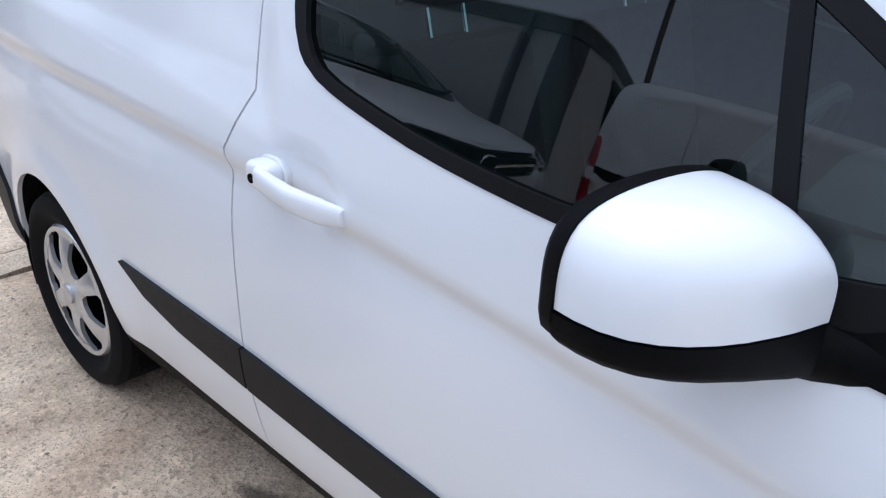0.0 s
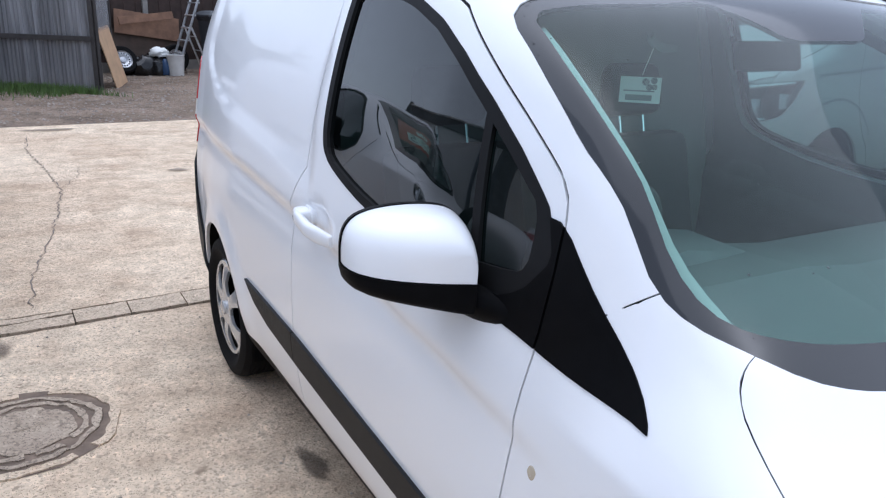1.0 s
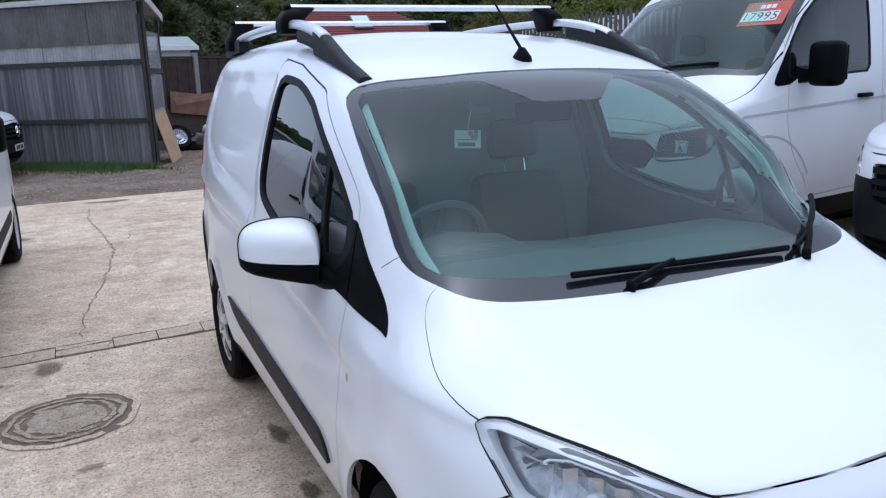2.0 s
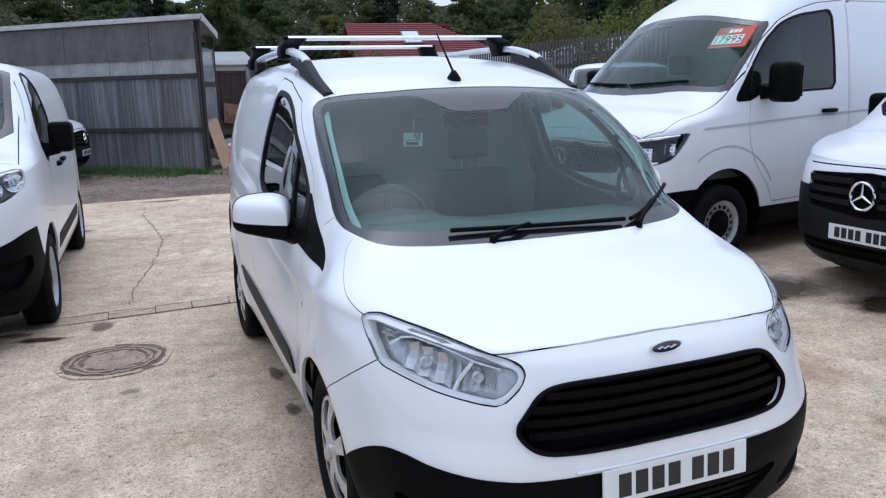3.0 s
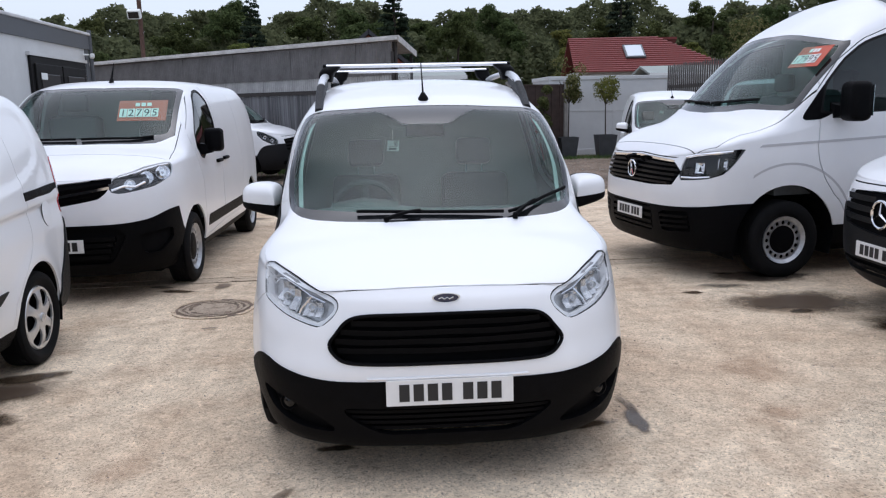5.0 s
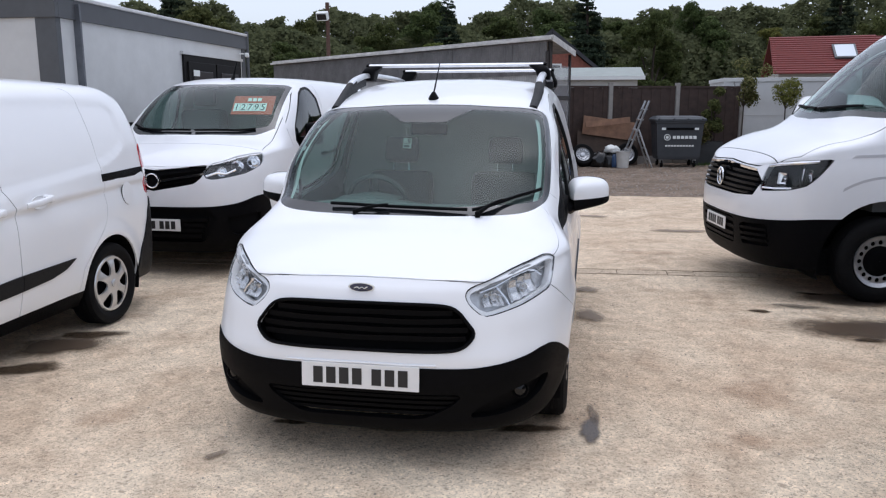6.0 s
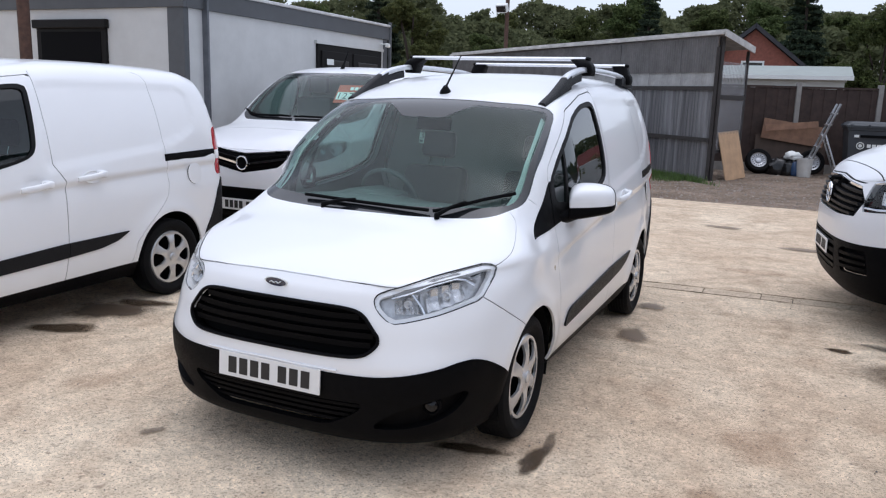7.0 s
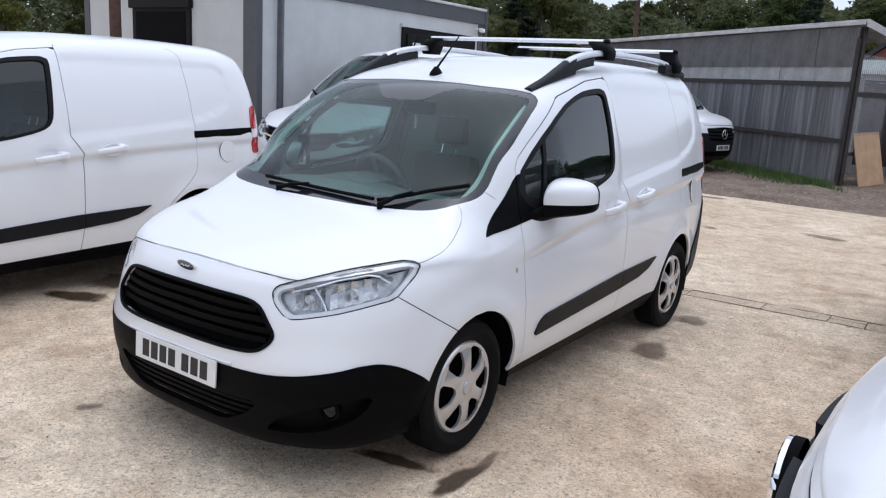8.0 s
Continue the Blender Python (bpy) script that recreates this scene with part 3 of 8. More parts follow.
def screen_field(x, y, z):
    r = 0.06
    a, b = y - SCREEN_TOP(x) + r, x - SCREEN_EDGE(y) + r
    upper = np.hypot(np.maximum(a, 0), np.maximum(b, 0)) + np.minimum(np.maximum(a, b), 0) - r
    return np.maximum(SCREEN_BASE(x) - y, upper)


def pane_field(x, y, z):
    """Clear part of the screen: inside the black border, round the patch at the top."""
    patch = np.maximum(0.505 - y, np.abs(x) - (0.125 + 0.155 * (y - 0.505) / 0.13))
    return np.maximum.reduce([screen_field(x, y, z) + 0.033, SCREEN_BASE(x) + 0.068 - y, y - SCREEN_TOP(x) + 0.052, -patch])


def side_of(a, b, u, v):
    """Signed distance from the line through a and b."""
    n = math.hypot(b[0] - a[0], b[1] - a[1])
    return ((u - a[0]) * (b[1] - a[1]) - (v - a[1]) * (b[0] - a[0])) / n


def bonnet_edge(x, y):
    ys, xs = [-0.45, -0.302, -0.24, -0.18, -0.13, -0.08, -0.03, 0.015, 0.034, 0.046, 0.052], [0.74, 0.796, 0.808, 0.810, 0.803, 0.790, 0.774, 0.757, 0.742, 0.718, 0.66]
    slope = (np.interp(y + 0.004, ys, xs) - np.interp(y - 0.004, ys, xs)) / 0.008
    return np.maximum((x - np.interp(y, ys, xs)) / np.sqrt(1 + slope ** 2), y - 0.18)


def compact_van_fields(k):
    top = lambda t: "top" in t  # noqa: E731
    low = lambda t: "low" in t  # noqa: E731
    side = lambda t: True  # noqa: E731
    far = lambda x, y=0: np.where(x > np.maximum(0.45, (C["rail_x"](y) - 0.035) * (y > 0.1)), 0, 9.0)  # noqa: E731
    k.cut("arch", lambda x, y, z: np.minimum(np.hypot(y - 0.005, z - 0.295) - 0.345, np.hypot(y - 2.489, z - 0.305) - 0.355) + far(x), low)
    k.cut("screen", lambda x, y, z: screen_field(x, y, z) + (z < 0.9) * 9, top)
    k.cut("pane", pane_field, lambda t: "screen" in t)
    k.cut("pane_in", lambda x, y, z: x - SCREEN_EDGE(y) + 0.062, lambda t: "pane" in t)
    k.cut("window", lambda x, y, z: poly_dist(WINDOW_EDGE, y, z) - 0.022 + far(x, y), top)
    k.cut("sideglass", lambda x, y, z: poly_dist(GLASS_SIDE, y, z) + far(x, y), lambda t: "window" in t)
    k.cut("divider", lambda x, y, z: side_of((0.665, 1.42), (0.583, 1.03), y, z) - 0.011, lambda t: "sideglass" in t)
    k.cut("quarter", lambda x, y, z: side_of((0.665, 1.42), (0.583, 1.03), y, z) + 0.011, lambda t: "divider" in t)
    k.cut("triangle", lambda x, y, z: poly_dist(TRIANGLE, y, z) + far(x, y), lambda t: "window" not in t)
    k.cut("door", lambda x, y, z: poly_dist(DOOR, y, z) - 0.0070 + far(x, y))
    k.cut("door_in", lambda x, y, z: poly_dist(DOOR, y, z) - 0.002 + far(x, y))
    k.cut("slider", lambda x, y, z: poly_dist(SLIDER, y, z) + far(x, y), lambda t: "door" not in t)
    k.cut("slider_in", lambda x, y, z: poly_dist(SLIDER, y, z) + 0.0040 + far(x, y), lambda t: "slider" in t)
    k.cut("trim", lambda x, y, z: poly_dist(TRIM, y, z) + far(x, y), low)
    k.cut("tail", lambda x, y, z: poly_dist([(3.065, 0.90), (3.07, 1.02), (3.055, 1.15), (3.06, 1.26), (3.08, 1.285), (3.24, 1.285), (3.30, 1.1), (3.30, 0.90)], y, z) + np.where(x > 0.45, 0, 9))
    k.cut("tail_clear", lambda x, y, z: np.maximum(1.03 - z, z - 1.10), lambda t: "tail" in t)
    k.cut("rear", lambda x, y, z: poly_dist([(2.80, 0.1), (2.87, 0.40), (2.98, 0.56), (3.07, 0.78), (3.14, 0.86), (3.5, 0.88), (3.5, 0.1)], y, z), low)
    k.cut("sill", lambda x, y, z: z - (0.256 + 0.034 * y) + np.where((y > 0.2) & (y < 2.3), 0, 9), low)
    k.cut("bumper", lambda x, y, z: z - BUMPER_TOP(y) + np.where(y < -0.0, 0, 9), low)
    k.cut("lamp", lambda x, y, z: poly_dist(LAMP, ARC(x, y), z) + np.where(y < -0.1, 0, 9))
    k.cut("lens", lambda x, y, z: poly_dist(LAMP, ARC(x, y), z) + 0.0042 + np.where(y < -0.1, 0, 9), lambda t: "lamp" in t)
    k.cut("lens_inner", lambda x, y, z: poly_dist(LAMP, ARC(x, y), z) + 0.019 + np.where(y < -0.1, 0, 9), lambda t: "lens" in t)
    front = lambda y: np.where(y < -0.6, 0, 9)  # noqa: E731
    k.cut("grille", lambda x, y, z: poly_dist(GRILLE, x, z) + front(y), low)
    k.cut("lower", lambda x, y, z: poly_dist(LOWER, x, z) + front(y), low)
    k.cut("fog", lambda x, y, z: poly_dist(FOG, ARC(x, y), z) + np.where(y < -0.2, 0, 9), low)
    top_only = lambda t: "top" in t and "screen" not in t  # noqa: E731
    k.cut("bonnet", lambda x, y, z: bonnet_edge(x, y), top_only)
    k.cut("bonnet_in", lambda x, y, z: bonnet_edge(x, y) + 0.0020, lambda t: "bonnet" in t)
    ends = lambda u, lo, hi: np.maximum(lo - u, u - hi)  # noqa: E731
    for nm, off in (("nose_a", -0.0022), ("nose_b", 0.0022)):
        k.cut(nm, lambda x, y, z, off=off: np.maximum(side_of((0.93, 0.765), (1.2, 0.60), ARC(x, y), z) + off, ends(ARC(x, y), 0.90, 1.42)) + np.where(y < -0.05, 0, 9), low)
    for nm, off in (("wing_a", -0.0014), ("wing_b", 0.0014)):
        k.cut(nm, lambda x, y, z, off=off: np.maximum(side_of((0.270, 1.064), (0.185, 1.133), y, z) + off, ends(z, 1.05, 1.16)) + np.where(x > 0.68, 0, 9), lambda t: "top" in t and "screen" not in t and "triangle" not in t)
    for nm, off in (("seam_a", -0.0022), ("seam_b", 0.0022)):
        k.cut(nm, lambda x, y, z, off=off: np.maximum(np.interp(x, [0, 0.2, 0.35, 0.5], [0.849, 0.847, 0.841, 0.831]) - z + off, x - 0.53) + np.where(y < -0.6, 0, 9))
    return k


SHELL = compact_van_fields(van_skin(C, rows_b=56))


def sheet(name, test, sides, material, parent, rim=0.014, lift=0.0, label=""):
    return link(name, skin_mesh(name, SHELL, SHELL.take(test), sides, rim, lift), material, parent, label)


def plate(parent, width, height, glyphs, place, chars=7):
    """A number plate whose characters are plain bars."""
    p = part("number_plate", box(-width / 2, width / 2, -0.004, 0.004, -height / 2, height / 2, 0.002), PLATE, parent, "white number plate with dark bars", place)
    w = width * 0.78 / chars
    for k in range(chars):
        x = -width * 0.39 + w * (k + 0.5) + (-0.012 if k < 4 else 0.016)
        part("plate_bar", box(x - w * 0.36, x + w * 0.36, -0.0065, -0.0035, -height * 0.33, height * 0.33), glyphs, p)
    return p


def seat(parent, x, y):
    s = part("seat", box(x - 0.24, x + 0.24, y - 0.28, y + 0.24, 0.42, 0.60, 0.05), SEAT, parent, smooth=True)
    bm = box(-0.23, 0.23, -0.06, 0.08, 0.0, 0.58, 0.05)
    part("seat_back", bm, SEAT, s, place=pose(x, y + 0.24, 0.56, -14), smooth=True)
    part("headrest", box(-0.12, 0.12, -0.05, 0.05, 0.64, 0.82, 0.035), SEAT, s, place=pose(x, y + 0.24, 0.56, -14), smooth=True)
    for dx in (-0.054, 0.054):
        part("headrest_post", tube([(dx, 0.0, 0.56), (dx, 0.0, 0.66)], 0.006, 8), CHROME, s, place=pose(x, y + 0.24, 0.56, -14), smooth=True)


def compact_van(place, full=True, label=""):
    van = thing("van", label, "van", place, "white vans for sale")
    both, left, right = (1, -1), (1,), (-1,)
    out = ("arch", "screen", "window", "triangle", "door", "slider", "trim", "sill", "bumper", "lamp", "grille", "lower", "bonnet", "fog", "tail", "rear")
    pairs = (("nose_a", "nose_b"), ("wing_a", "wing_b"), ("seam_a", "seam_b"))
    slit = lambda t: any(a in t and b not in t for a, b in pairs)  # noqa: E731
    sheet("body", lambda t: not any(o in t for o in out) and not slit(t), both, PAINT, van)
    for sd, nm in ((left, "slider_door"), (right, "side_panel")):
        inner = "slider_in" if sd == left else "slider"
        sheet(nm, lambda t: inner in t and not any(o in t for o in ("trim", "sill", "arch")), sd, PAINT, van)
        sheet("door", lambda t: "door_in" in t and not any(o in t for o in ("trim", "sill", "window", "triangle")), sd, PAINT, van)
        sheet("door_lining", lambda t: "door_in" in t and not any(o in t for o in ("window", "sill")), sd, DASH, van, 0.0, -0.05)
        sheet("window_seal", lambda t: "window" in t and "sideglass" not in t, sd, BLACK_2, van, 0.02, 0.002, "black rubber window surround")
        sheet("window_divider", lambda t: "divider" in t and "quarter" not in t, sd, BLACK_2, van, 0.012, 0.001, "black bar between the panes")
        q = sheet("quarter_window", lambda t: "quarter" in t, sd, GLASS_S, van, 0, -0.008, "small dark front quarter window")
        q.visible_shadow = False
        g = sheet("side_window", lambda t: "sideglass" in t and "divider" not in t, sd, GLASS_S, van, 0, -0.008, "side window, its glass darkened for the dim cab behind")
        g.visible_shadow = False
        sheet("mirror_panel", lambda t: "triangle" in t and "door" not in t, sd, BLACK, van, 0.014, 0.003, "black plastic corner panel")
        sheet("mirror_base", lambda t: "triangle" in t and "door_in" in t, sd, BLACK, van, 0.014, 0.004, "black plastic mirror base panel")
        for nm2, tst in (("rub_strip", lambda t: "trim" in t and "door" not in t), ("rub_strip", lambda t: "trim" in t and "door_in" in t)):
            sheet(nm2, tst, sd, GREY_PLASTIC, van, 0.02, 0.010, "black plastic rubbing strip")
        sheet("sill", lambda t: "sill" in t and "arch" not in t, sd, BLACK, van, 0.02, 0.0, "black sill")
        sheet("lamp_seal", lambda t: "lamp" in t and "lens" not in t, sd, BLACK_2, van, 0.02, -0.002)
        headlamp(van, sd[0])
        fog_lamp(van, sd[0])
    sheet("bonnet", lambda t: "bonnet_in" in t and "lamp" not in t and not slit(t), both, PAINT, van, 0.014, 0.0)
    sheet("windscreen_border", lambda t: "screen" in t and "pane" not in t, both, FRIT, van, 0.01, -0.003, "black windscreen border")
    ws = sheet("windscreen", lambda t: "pane" in t, both, GLASS, van, 0, -0.003, "clear windscreen")
    ws.visible_shadow = False
    for sd in (left, right):
        sheet("pillar_trim", lambda t: "pane" in t and "pane_in" not in t, sd, TRIM_PALE, van, 0.0, -0.04, "pale trim inside the pillar")
    sheet("bumper", lambda t: "bumper" in t and not any(o in t for o in ("arch", "lower", "fog", "grille")) and not slit(t), both, BLACK, van, 0.03, 0.004, "black plastic front bumper")
    clear = lambda t: not any(o in t for o in ("window", "screen", "arch", "sill", "lamp"))  # noqa: E731
    for a, b in (("door", "door_in"), ("bonnet", "bonnet_in"), ("nose_a", "nose_b"), ("wing_a", "wing_b")):
        gap_parts(SHELL, SHELL.take(lambda t: clear(t) and a in t and b not in t), both, BLACK_2, van, "dark gap between body panels")
    gap_parts(SHELL, SHELL.take(lambda t: clear(t) and "seam_a" in t and "seam_b" not in t and "bonnet" not in t), both, BLACK_2, van, "dark gap before the bonnet")
    gap_parts(SHELL, SHELL.take(lambda t: "slider" in t and "slider_in" not in t and "sill" not in t and "arch" not in t), left, BLACK_2, van, "dark gap round the sliding door")
    grille(van)
    # dark floor pan, hung low to deepen the shade beneath, and inner arches
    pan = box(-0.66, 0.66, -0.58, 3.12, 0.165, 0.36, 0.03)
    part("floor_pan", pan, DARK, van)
    for y in (0.005, 2.489):
        for sd in (1, -1):
            bm = bmesh.new()
            rings = []
            for x in (0.50, 0.84):
                rings.append([(x * sd, y + 0.36 * math.cos(a), 0.30 + 0.36 * math.sin(a)) for a in [math.pi * (k / 18 * 1.2 - 0.1) for k in range(19)]])
            for k in range(18):
                bm.faces.new([bm.verts.new(p) for p in (rings[0][k], rings[0][k + 1], rings[1][k + 1], rings[1][k])])
            bm.faces.new([bm.verts.new(p) for p in rings[0]])
            part("wheel_arch_liner", bm, DARK, van)
            w = wheel("wheel", van, sd * 0.778, -0.024 if y < 1 else 2.489, 0.299, 0.299, 0.175, sd, 0.214, six_spoke, (TYRE, SILVER))
    plate(van, 0.52, 0.108, INK, pose(0.004, -0.876, 0.438, -3))
    # badge
    b = part("badge", lathe([(0.058, 0.0), (0.058, 0.006), (0.052, 0.008), (0.001, 0.008)], 40, axis="y"), BONE, van, "blue oval badge with a pale rim", pose(0, -0.806, 0.817, 24) @ Matrix.Diagonal((1.0, -1, 0.42, 1)), True)
    part("badge_field", lathe([(0.052, 0.007), (0.050, 0.0095), (0.001, 0.0095)], 40, axis="y"), BLUE, b, smooth=True)
    part("badge_mark", tube([(-0.030, 0.010, -0.004), (-0.018, 0.010, 0.012), (-0.008, 0.010, -0.008), (0.004, 0.010, 0.010), (0.014, 0.010, -0.008), (0.028, 0.010, 0.014)], 0.0042, 5), BONE, b)
    mirrors(van)
    handles(van)
    roof_gear(van, full)
    wipers(van)
    cabin(van)
    rear_end(van)
    screen_bits(van)
    if full:
        raindrops(van)
    return van


def headlamp(van, sd):
    """Clear lens over reflectors, bowls and a bright strip."""
    h = sheet("headlamp", lambda t: "lens" in t, (sd,), LENS, van, 0.0, 0.0, "clear headlamp with chrome reflectors")
    h.visible_shadow = False
    k = skin_mesh("lamp_bowl", SHELL, SHELL.take(lambda t: "lens" in t), (sd,), 0.0, -0.055)
    link("lamp_bowl", k, LAMP_BOWL, h)
    link("lamp_bezel", skin_mesh("lamp_bezel", SHELL, SHELL.take(lambda t: "lens" in t and "lens_inner" not in t), (sd,), 0.03, -0.008), LAMP_RIM, h)
    rim = skin_mesh("lamp_wall", SHELL, SHELL.take(lambda t: "lens" in t), (sd,), 0.055, -0.001)
    bm = bmesh.new()
    bm.from_mesh(rim)
    n = sum(1 for f, t in SHELL.f if "lens" in t)
    bm.faces.ensure_lookup_table()
    bmesh.ops.delete(bm, geom=bm.faces[:n], context="FACES")
    part("lamp_wall", bm, LAMP_GREY, h)
    def at(u, z, depth):
        """A point behind the lens at distance u round the nose."""
        q = u / 0.9
        wide, deep = float(C["half"](z)), C["yc"] - float(C["nose_y"](z))
        nx, ny = corner(C, z)
        lo, hi = 0.2, 1.4
        for _ in range(30):
            rr = (lo + hi) / 2
            inside = (rr * math.sin(q) / wide) ** nx + (rr * math.cos(q) / deep) ** ny < 1
            lo, hi = (rr, hi) if inside else (lo, rr)
        rr -= depth
        return (sd * rr * math.sin(q), C["yc"] - rr * math.cos(q), z)
    for u0, u1 in ((0.535, 0.645), (0.665, 0.850)):
        bm = bmesh.new()
        count = 7
        for k in range(count):
            a0, a1 = u0 + (u1 - u0) * k / count, u0 + (u1 - u0) * (k + 1) / count
            rows = []
            for f, push in ((0.0, 0.010), (0.35, 0.024), (0.62, 0.028), (1.0, 0.012)):
                row = []
                for u, saw in ((a0, 0.016 * (k % 2)), (a1, 0.016 * ((k + 1) % 2))):
                    lo_, hi_ = float(np.interp(u, [0.52, 0.64, 0.79, 0.90], [0.722, 0.722, 0.752, 0.788])), float(np.interp(u, [0.52, 0.60, 0.70, 0.80, 0.9], [0.768, 0.788, 0.815, 0.832, 0.83]))
                    row.append(bm.verts.new(at(u, lo_ + (hi_ - lo_) * f, 0.012 + push + saw)))
                rows.append(row)
            for p, q in zip(rows, rows[1:]):
                bm.faces.new((p[0], p[1], q[1], q[0]))
        part("reflector_facet", bm, FACET, h)
        um = (u0 + u1) / 2
        part("bulb", lathe([(0.016, -0.012), (0.015, 0.006), (0.008, 0.014), (0.001, 0.016)], 16, axis="y"), REFLECT, h, place=Matrix.Translation(at(um, 0.762 if um < 0.65 else 0.787, 0.03)), smooth=True)
    strip = [(0.52, 0.785), (0.60, 0.805), (0.70, 0.832), (0.80, 0.848), (0.86, 0.842), (0.90, 0.815)]
    pts = []
    for u, z in strip:
        a = u / 0.9
        best = min((p for p in SHELL.v if abs(p[2] - z) < 0.012 and p[1] < -0.1), key=lambda p: abs(math.atan2(p[0], 0.05 - p[1]) - a))
        q = Vector(best)
        nn = Vector((math.sin(a), -math.cos(a), 0))
        pts.append(Vector((q.x, q.y, z)) - nn * 0.022)
    part("light_strip", tube([(p.x * sd, p.y, p.z) for p in pts], 0.0045, 6), CHROME, h, smooth=True)
    part("lamp_brow", tube([(p.x * sd, p.y + 0.012, p.z + 0.012) for p in pts], [0.008, 0.012, 0.014, 0.014, 0.012, 0.008], 6), LAMP_SHADE, h, smooth=True)
    split = [(0.62, 0.80), (0.635, 0.75), (0.655, 0.705)]
    bm = None
    for (u, z), (u2, z2) in zip(split, split[1:]):
        for q in ((u, z, u2, z2),):
            A = []
            for uu, zz in ((q[0], q[1]), (q[2], q[3])):
                a = uu / 0.9
                best = min((p for p in SHELL.v if abs(p[2] - zz) < 0.012 and p[1] < -0.1), key=lambda p: abs(math.atan2(p[0], 0.05 - p[1]) - a))
                nn = Vector((math.sin(a), -math.cos(a), 0))
                A.append(Vector((best[0], best[1], zz)) - nn * 0.030)
            bm = tube([(p.x * sd, p.y, p.z) for p in A], 0.006, 5, bm)
    part("lamp_divider", bm, CHROME, h)


def fog_lamp(van, sd):
    f = link("fog_pocket", skin_mesh("fog_pocket", SHELL, SHELL.take(lambda t: "fog" in t), (sd,), 0.0, -0.030), BLACK, van)
    rim = skin_mesh("pocket_wall", SHELL, SHELL.take(lambda t: "fog" in t), (sd,), 0.034, 0.004)
    bm = bmesh.new()
    bm.from_mesh(rim)
    n = sum(1 for q, t in SHELL.f if "fog" in t)
    bm.faces.ensure_lookup_table()
    bmesh.ops.delete(bm, geom=bm.faces[:n], context="FACES")
    part("pocket_wall", bm, BLACK, f)
    d = Vector((0.35 * sd, -0.93, 0.05)).normalized()
    m = Matrix.Translation((0.672 * sd, -0.672, 0.350)) @ d.to_track_quat("Z", "Y").to_matrix().to_4x4()
    ring = part("fog_lamp", lathe([(0.040, -0.03), (0.040, 0.008), (0.034, 0.012), (0.030, 0.004)], 28, axis="z"), BLACK, van, "round fog lamp", m, True)
    part("lamp_glass", lathe([(0.031, 0.002), (0.024, 0.010), (0.001, 0.014)], 24, axis="z"), mat("fog_glass", (0.006, 0.006, 0.007), 0.08, spec=0.35), ring, smooth=True)


def grille(van):
    g = sheet("grille", lambda t: "grille" in t, (1, -1), DARK, van, 0.0, -0.05, "black slatted grille")
    rim = skin_mesh("grille_surround", SHELL, SHELL.take(lambda t: "grille" in t), (1, -1), 0.05, 0.003)
    bm = bmesh.new()
    bm.from_mesh(rim)
    n = 2 * sum(1 for q, t in SHELL.f if "grille" in t)
    half = sum(1 for q, t in SHELL.f if "grille" in t)
    bm.faces.ensure_lookup_table()
    per = len(bm.faces) // 2
    bmesh.ops.delete(bm, geom=[f for k, f in enumerate(bm.faces[:]) if k % per < half], context="FACES")
    part("grille_surround", bm, BLACK, g)
    ring = [(u, z) for u, z in GRILLE]
    pts = []
    for (a, b) in zip(ring, ring[1:] + ring[:1]):
        for q in range(8):
            u, z = a[0] + (b[0] - a[0]) * q / 8, a[1] + (b[1] - a[1]) * q / 8
            pts.append((u, nose_at(abs(u), z) - 0.004, z))
    part("grille_frame", tube(pts, 0.008, 6, closed=True), BLACK, g, smooth=True)
    for k, z in enumerate((0.712, 0.676, 0.640, 0.604)):
        lim = float(np.interp(z, [0.556, 0.575, 0.628, 0.69, 0.745], [0.38, 0.44, 0.474, 0.435, 0.345])) - 0.008
        rings = []
        for q in range(33):
            x = -lim + 2 * lim * q / 32
            y = nose_at(abs(x), z) + 0.012
            wave = 0.0012 * math.sin(x * 15 + k * 1.7)
            rings.append([(x, y - 0.004, z + 0.012 + wave), (x, y + 0.03, z + 0.006 + wave), (x, y + 0.03, z - 0.008 + wave), (x, y - 0.002, z - 0.012 + wave)])
        part("grille_slat", loft(rings), BLACK, g, smooth=True)
    lo = sheet("lower_grille", lambda t: "lower" in t, (1, -1), DARK, van, 0.0, -0.06, "black lower air intake")
    for z in (0.346, 0.322, 0.298, 0.272):
        lim = float(np.interp(z, [0.247, 0.290, 0.325, 0.366], [0.27, 0.36, 0.41, 0.445]))
        rings = []
        for q in range(25):
            x = -lim + 2 * lim * q / 24
            y = nose_at(abs(x), z) + 0.010
            rings.append([(x, y, z + 0.007), (x, y + 0.03, z + 0.007), (x, y + 0.03, z - 0.007), (x, y + 0.002, z - 0.007)])
        part("grille_slat", loft(rings), BLACK, lo, smooth=True)
    # lip of the white panel over the plate
    part("plate_lip", tube([(-0.33 + 0.66 * k / 12, nose_at(abs(-0.33 + 0.66 * k / 12), 0.50) - 0.003, 0.499 - 0.004 * abs(k - 6) / 6) for k in range(13)], 0.0055, 6), PAINT, van, smooth=True)


def nose_at(x, z):
    a = float(C["half"](z)) * (1 + float(C["chin"](z)))
    nx, ny = corner(C, z)
    return C["yc"] - (C["yc"] - float(C["nose_y"](z))) * max(0, 1 - (x / a) ** nx) ** (1 / ny)


def resample(points, count):
    """Evenly spaced points along an open line."""
    pts = [Vector((*q, 0)) for q in points]
    run = [0.0]
    for a, b in zip(pts, pts[1:]):
        run.append(run[-1] + (b - a).length)
    at = np.linspace(0, run[-1], count)
    return list(zip(np.interp(at, run, [q.x for q in pts]), np.interp(at, run, [q.y for q in pts])))


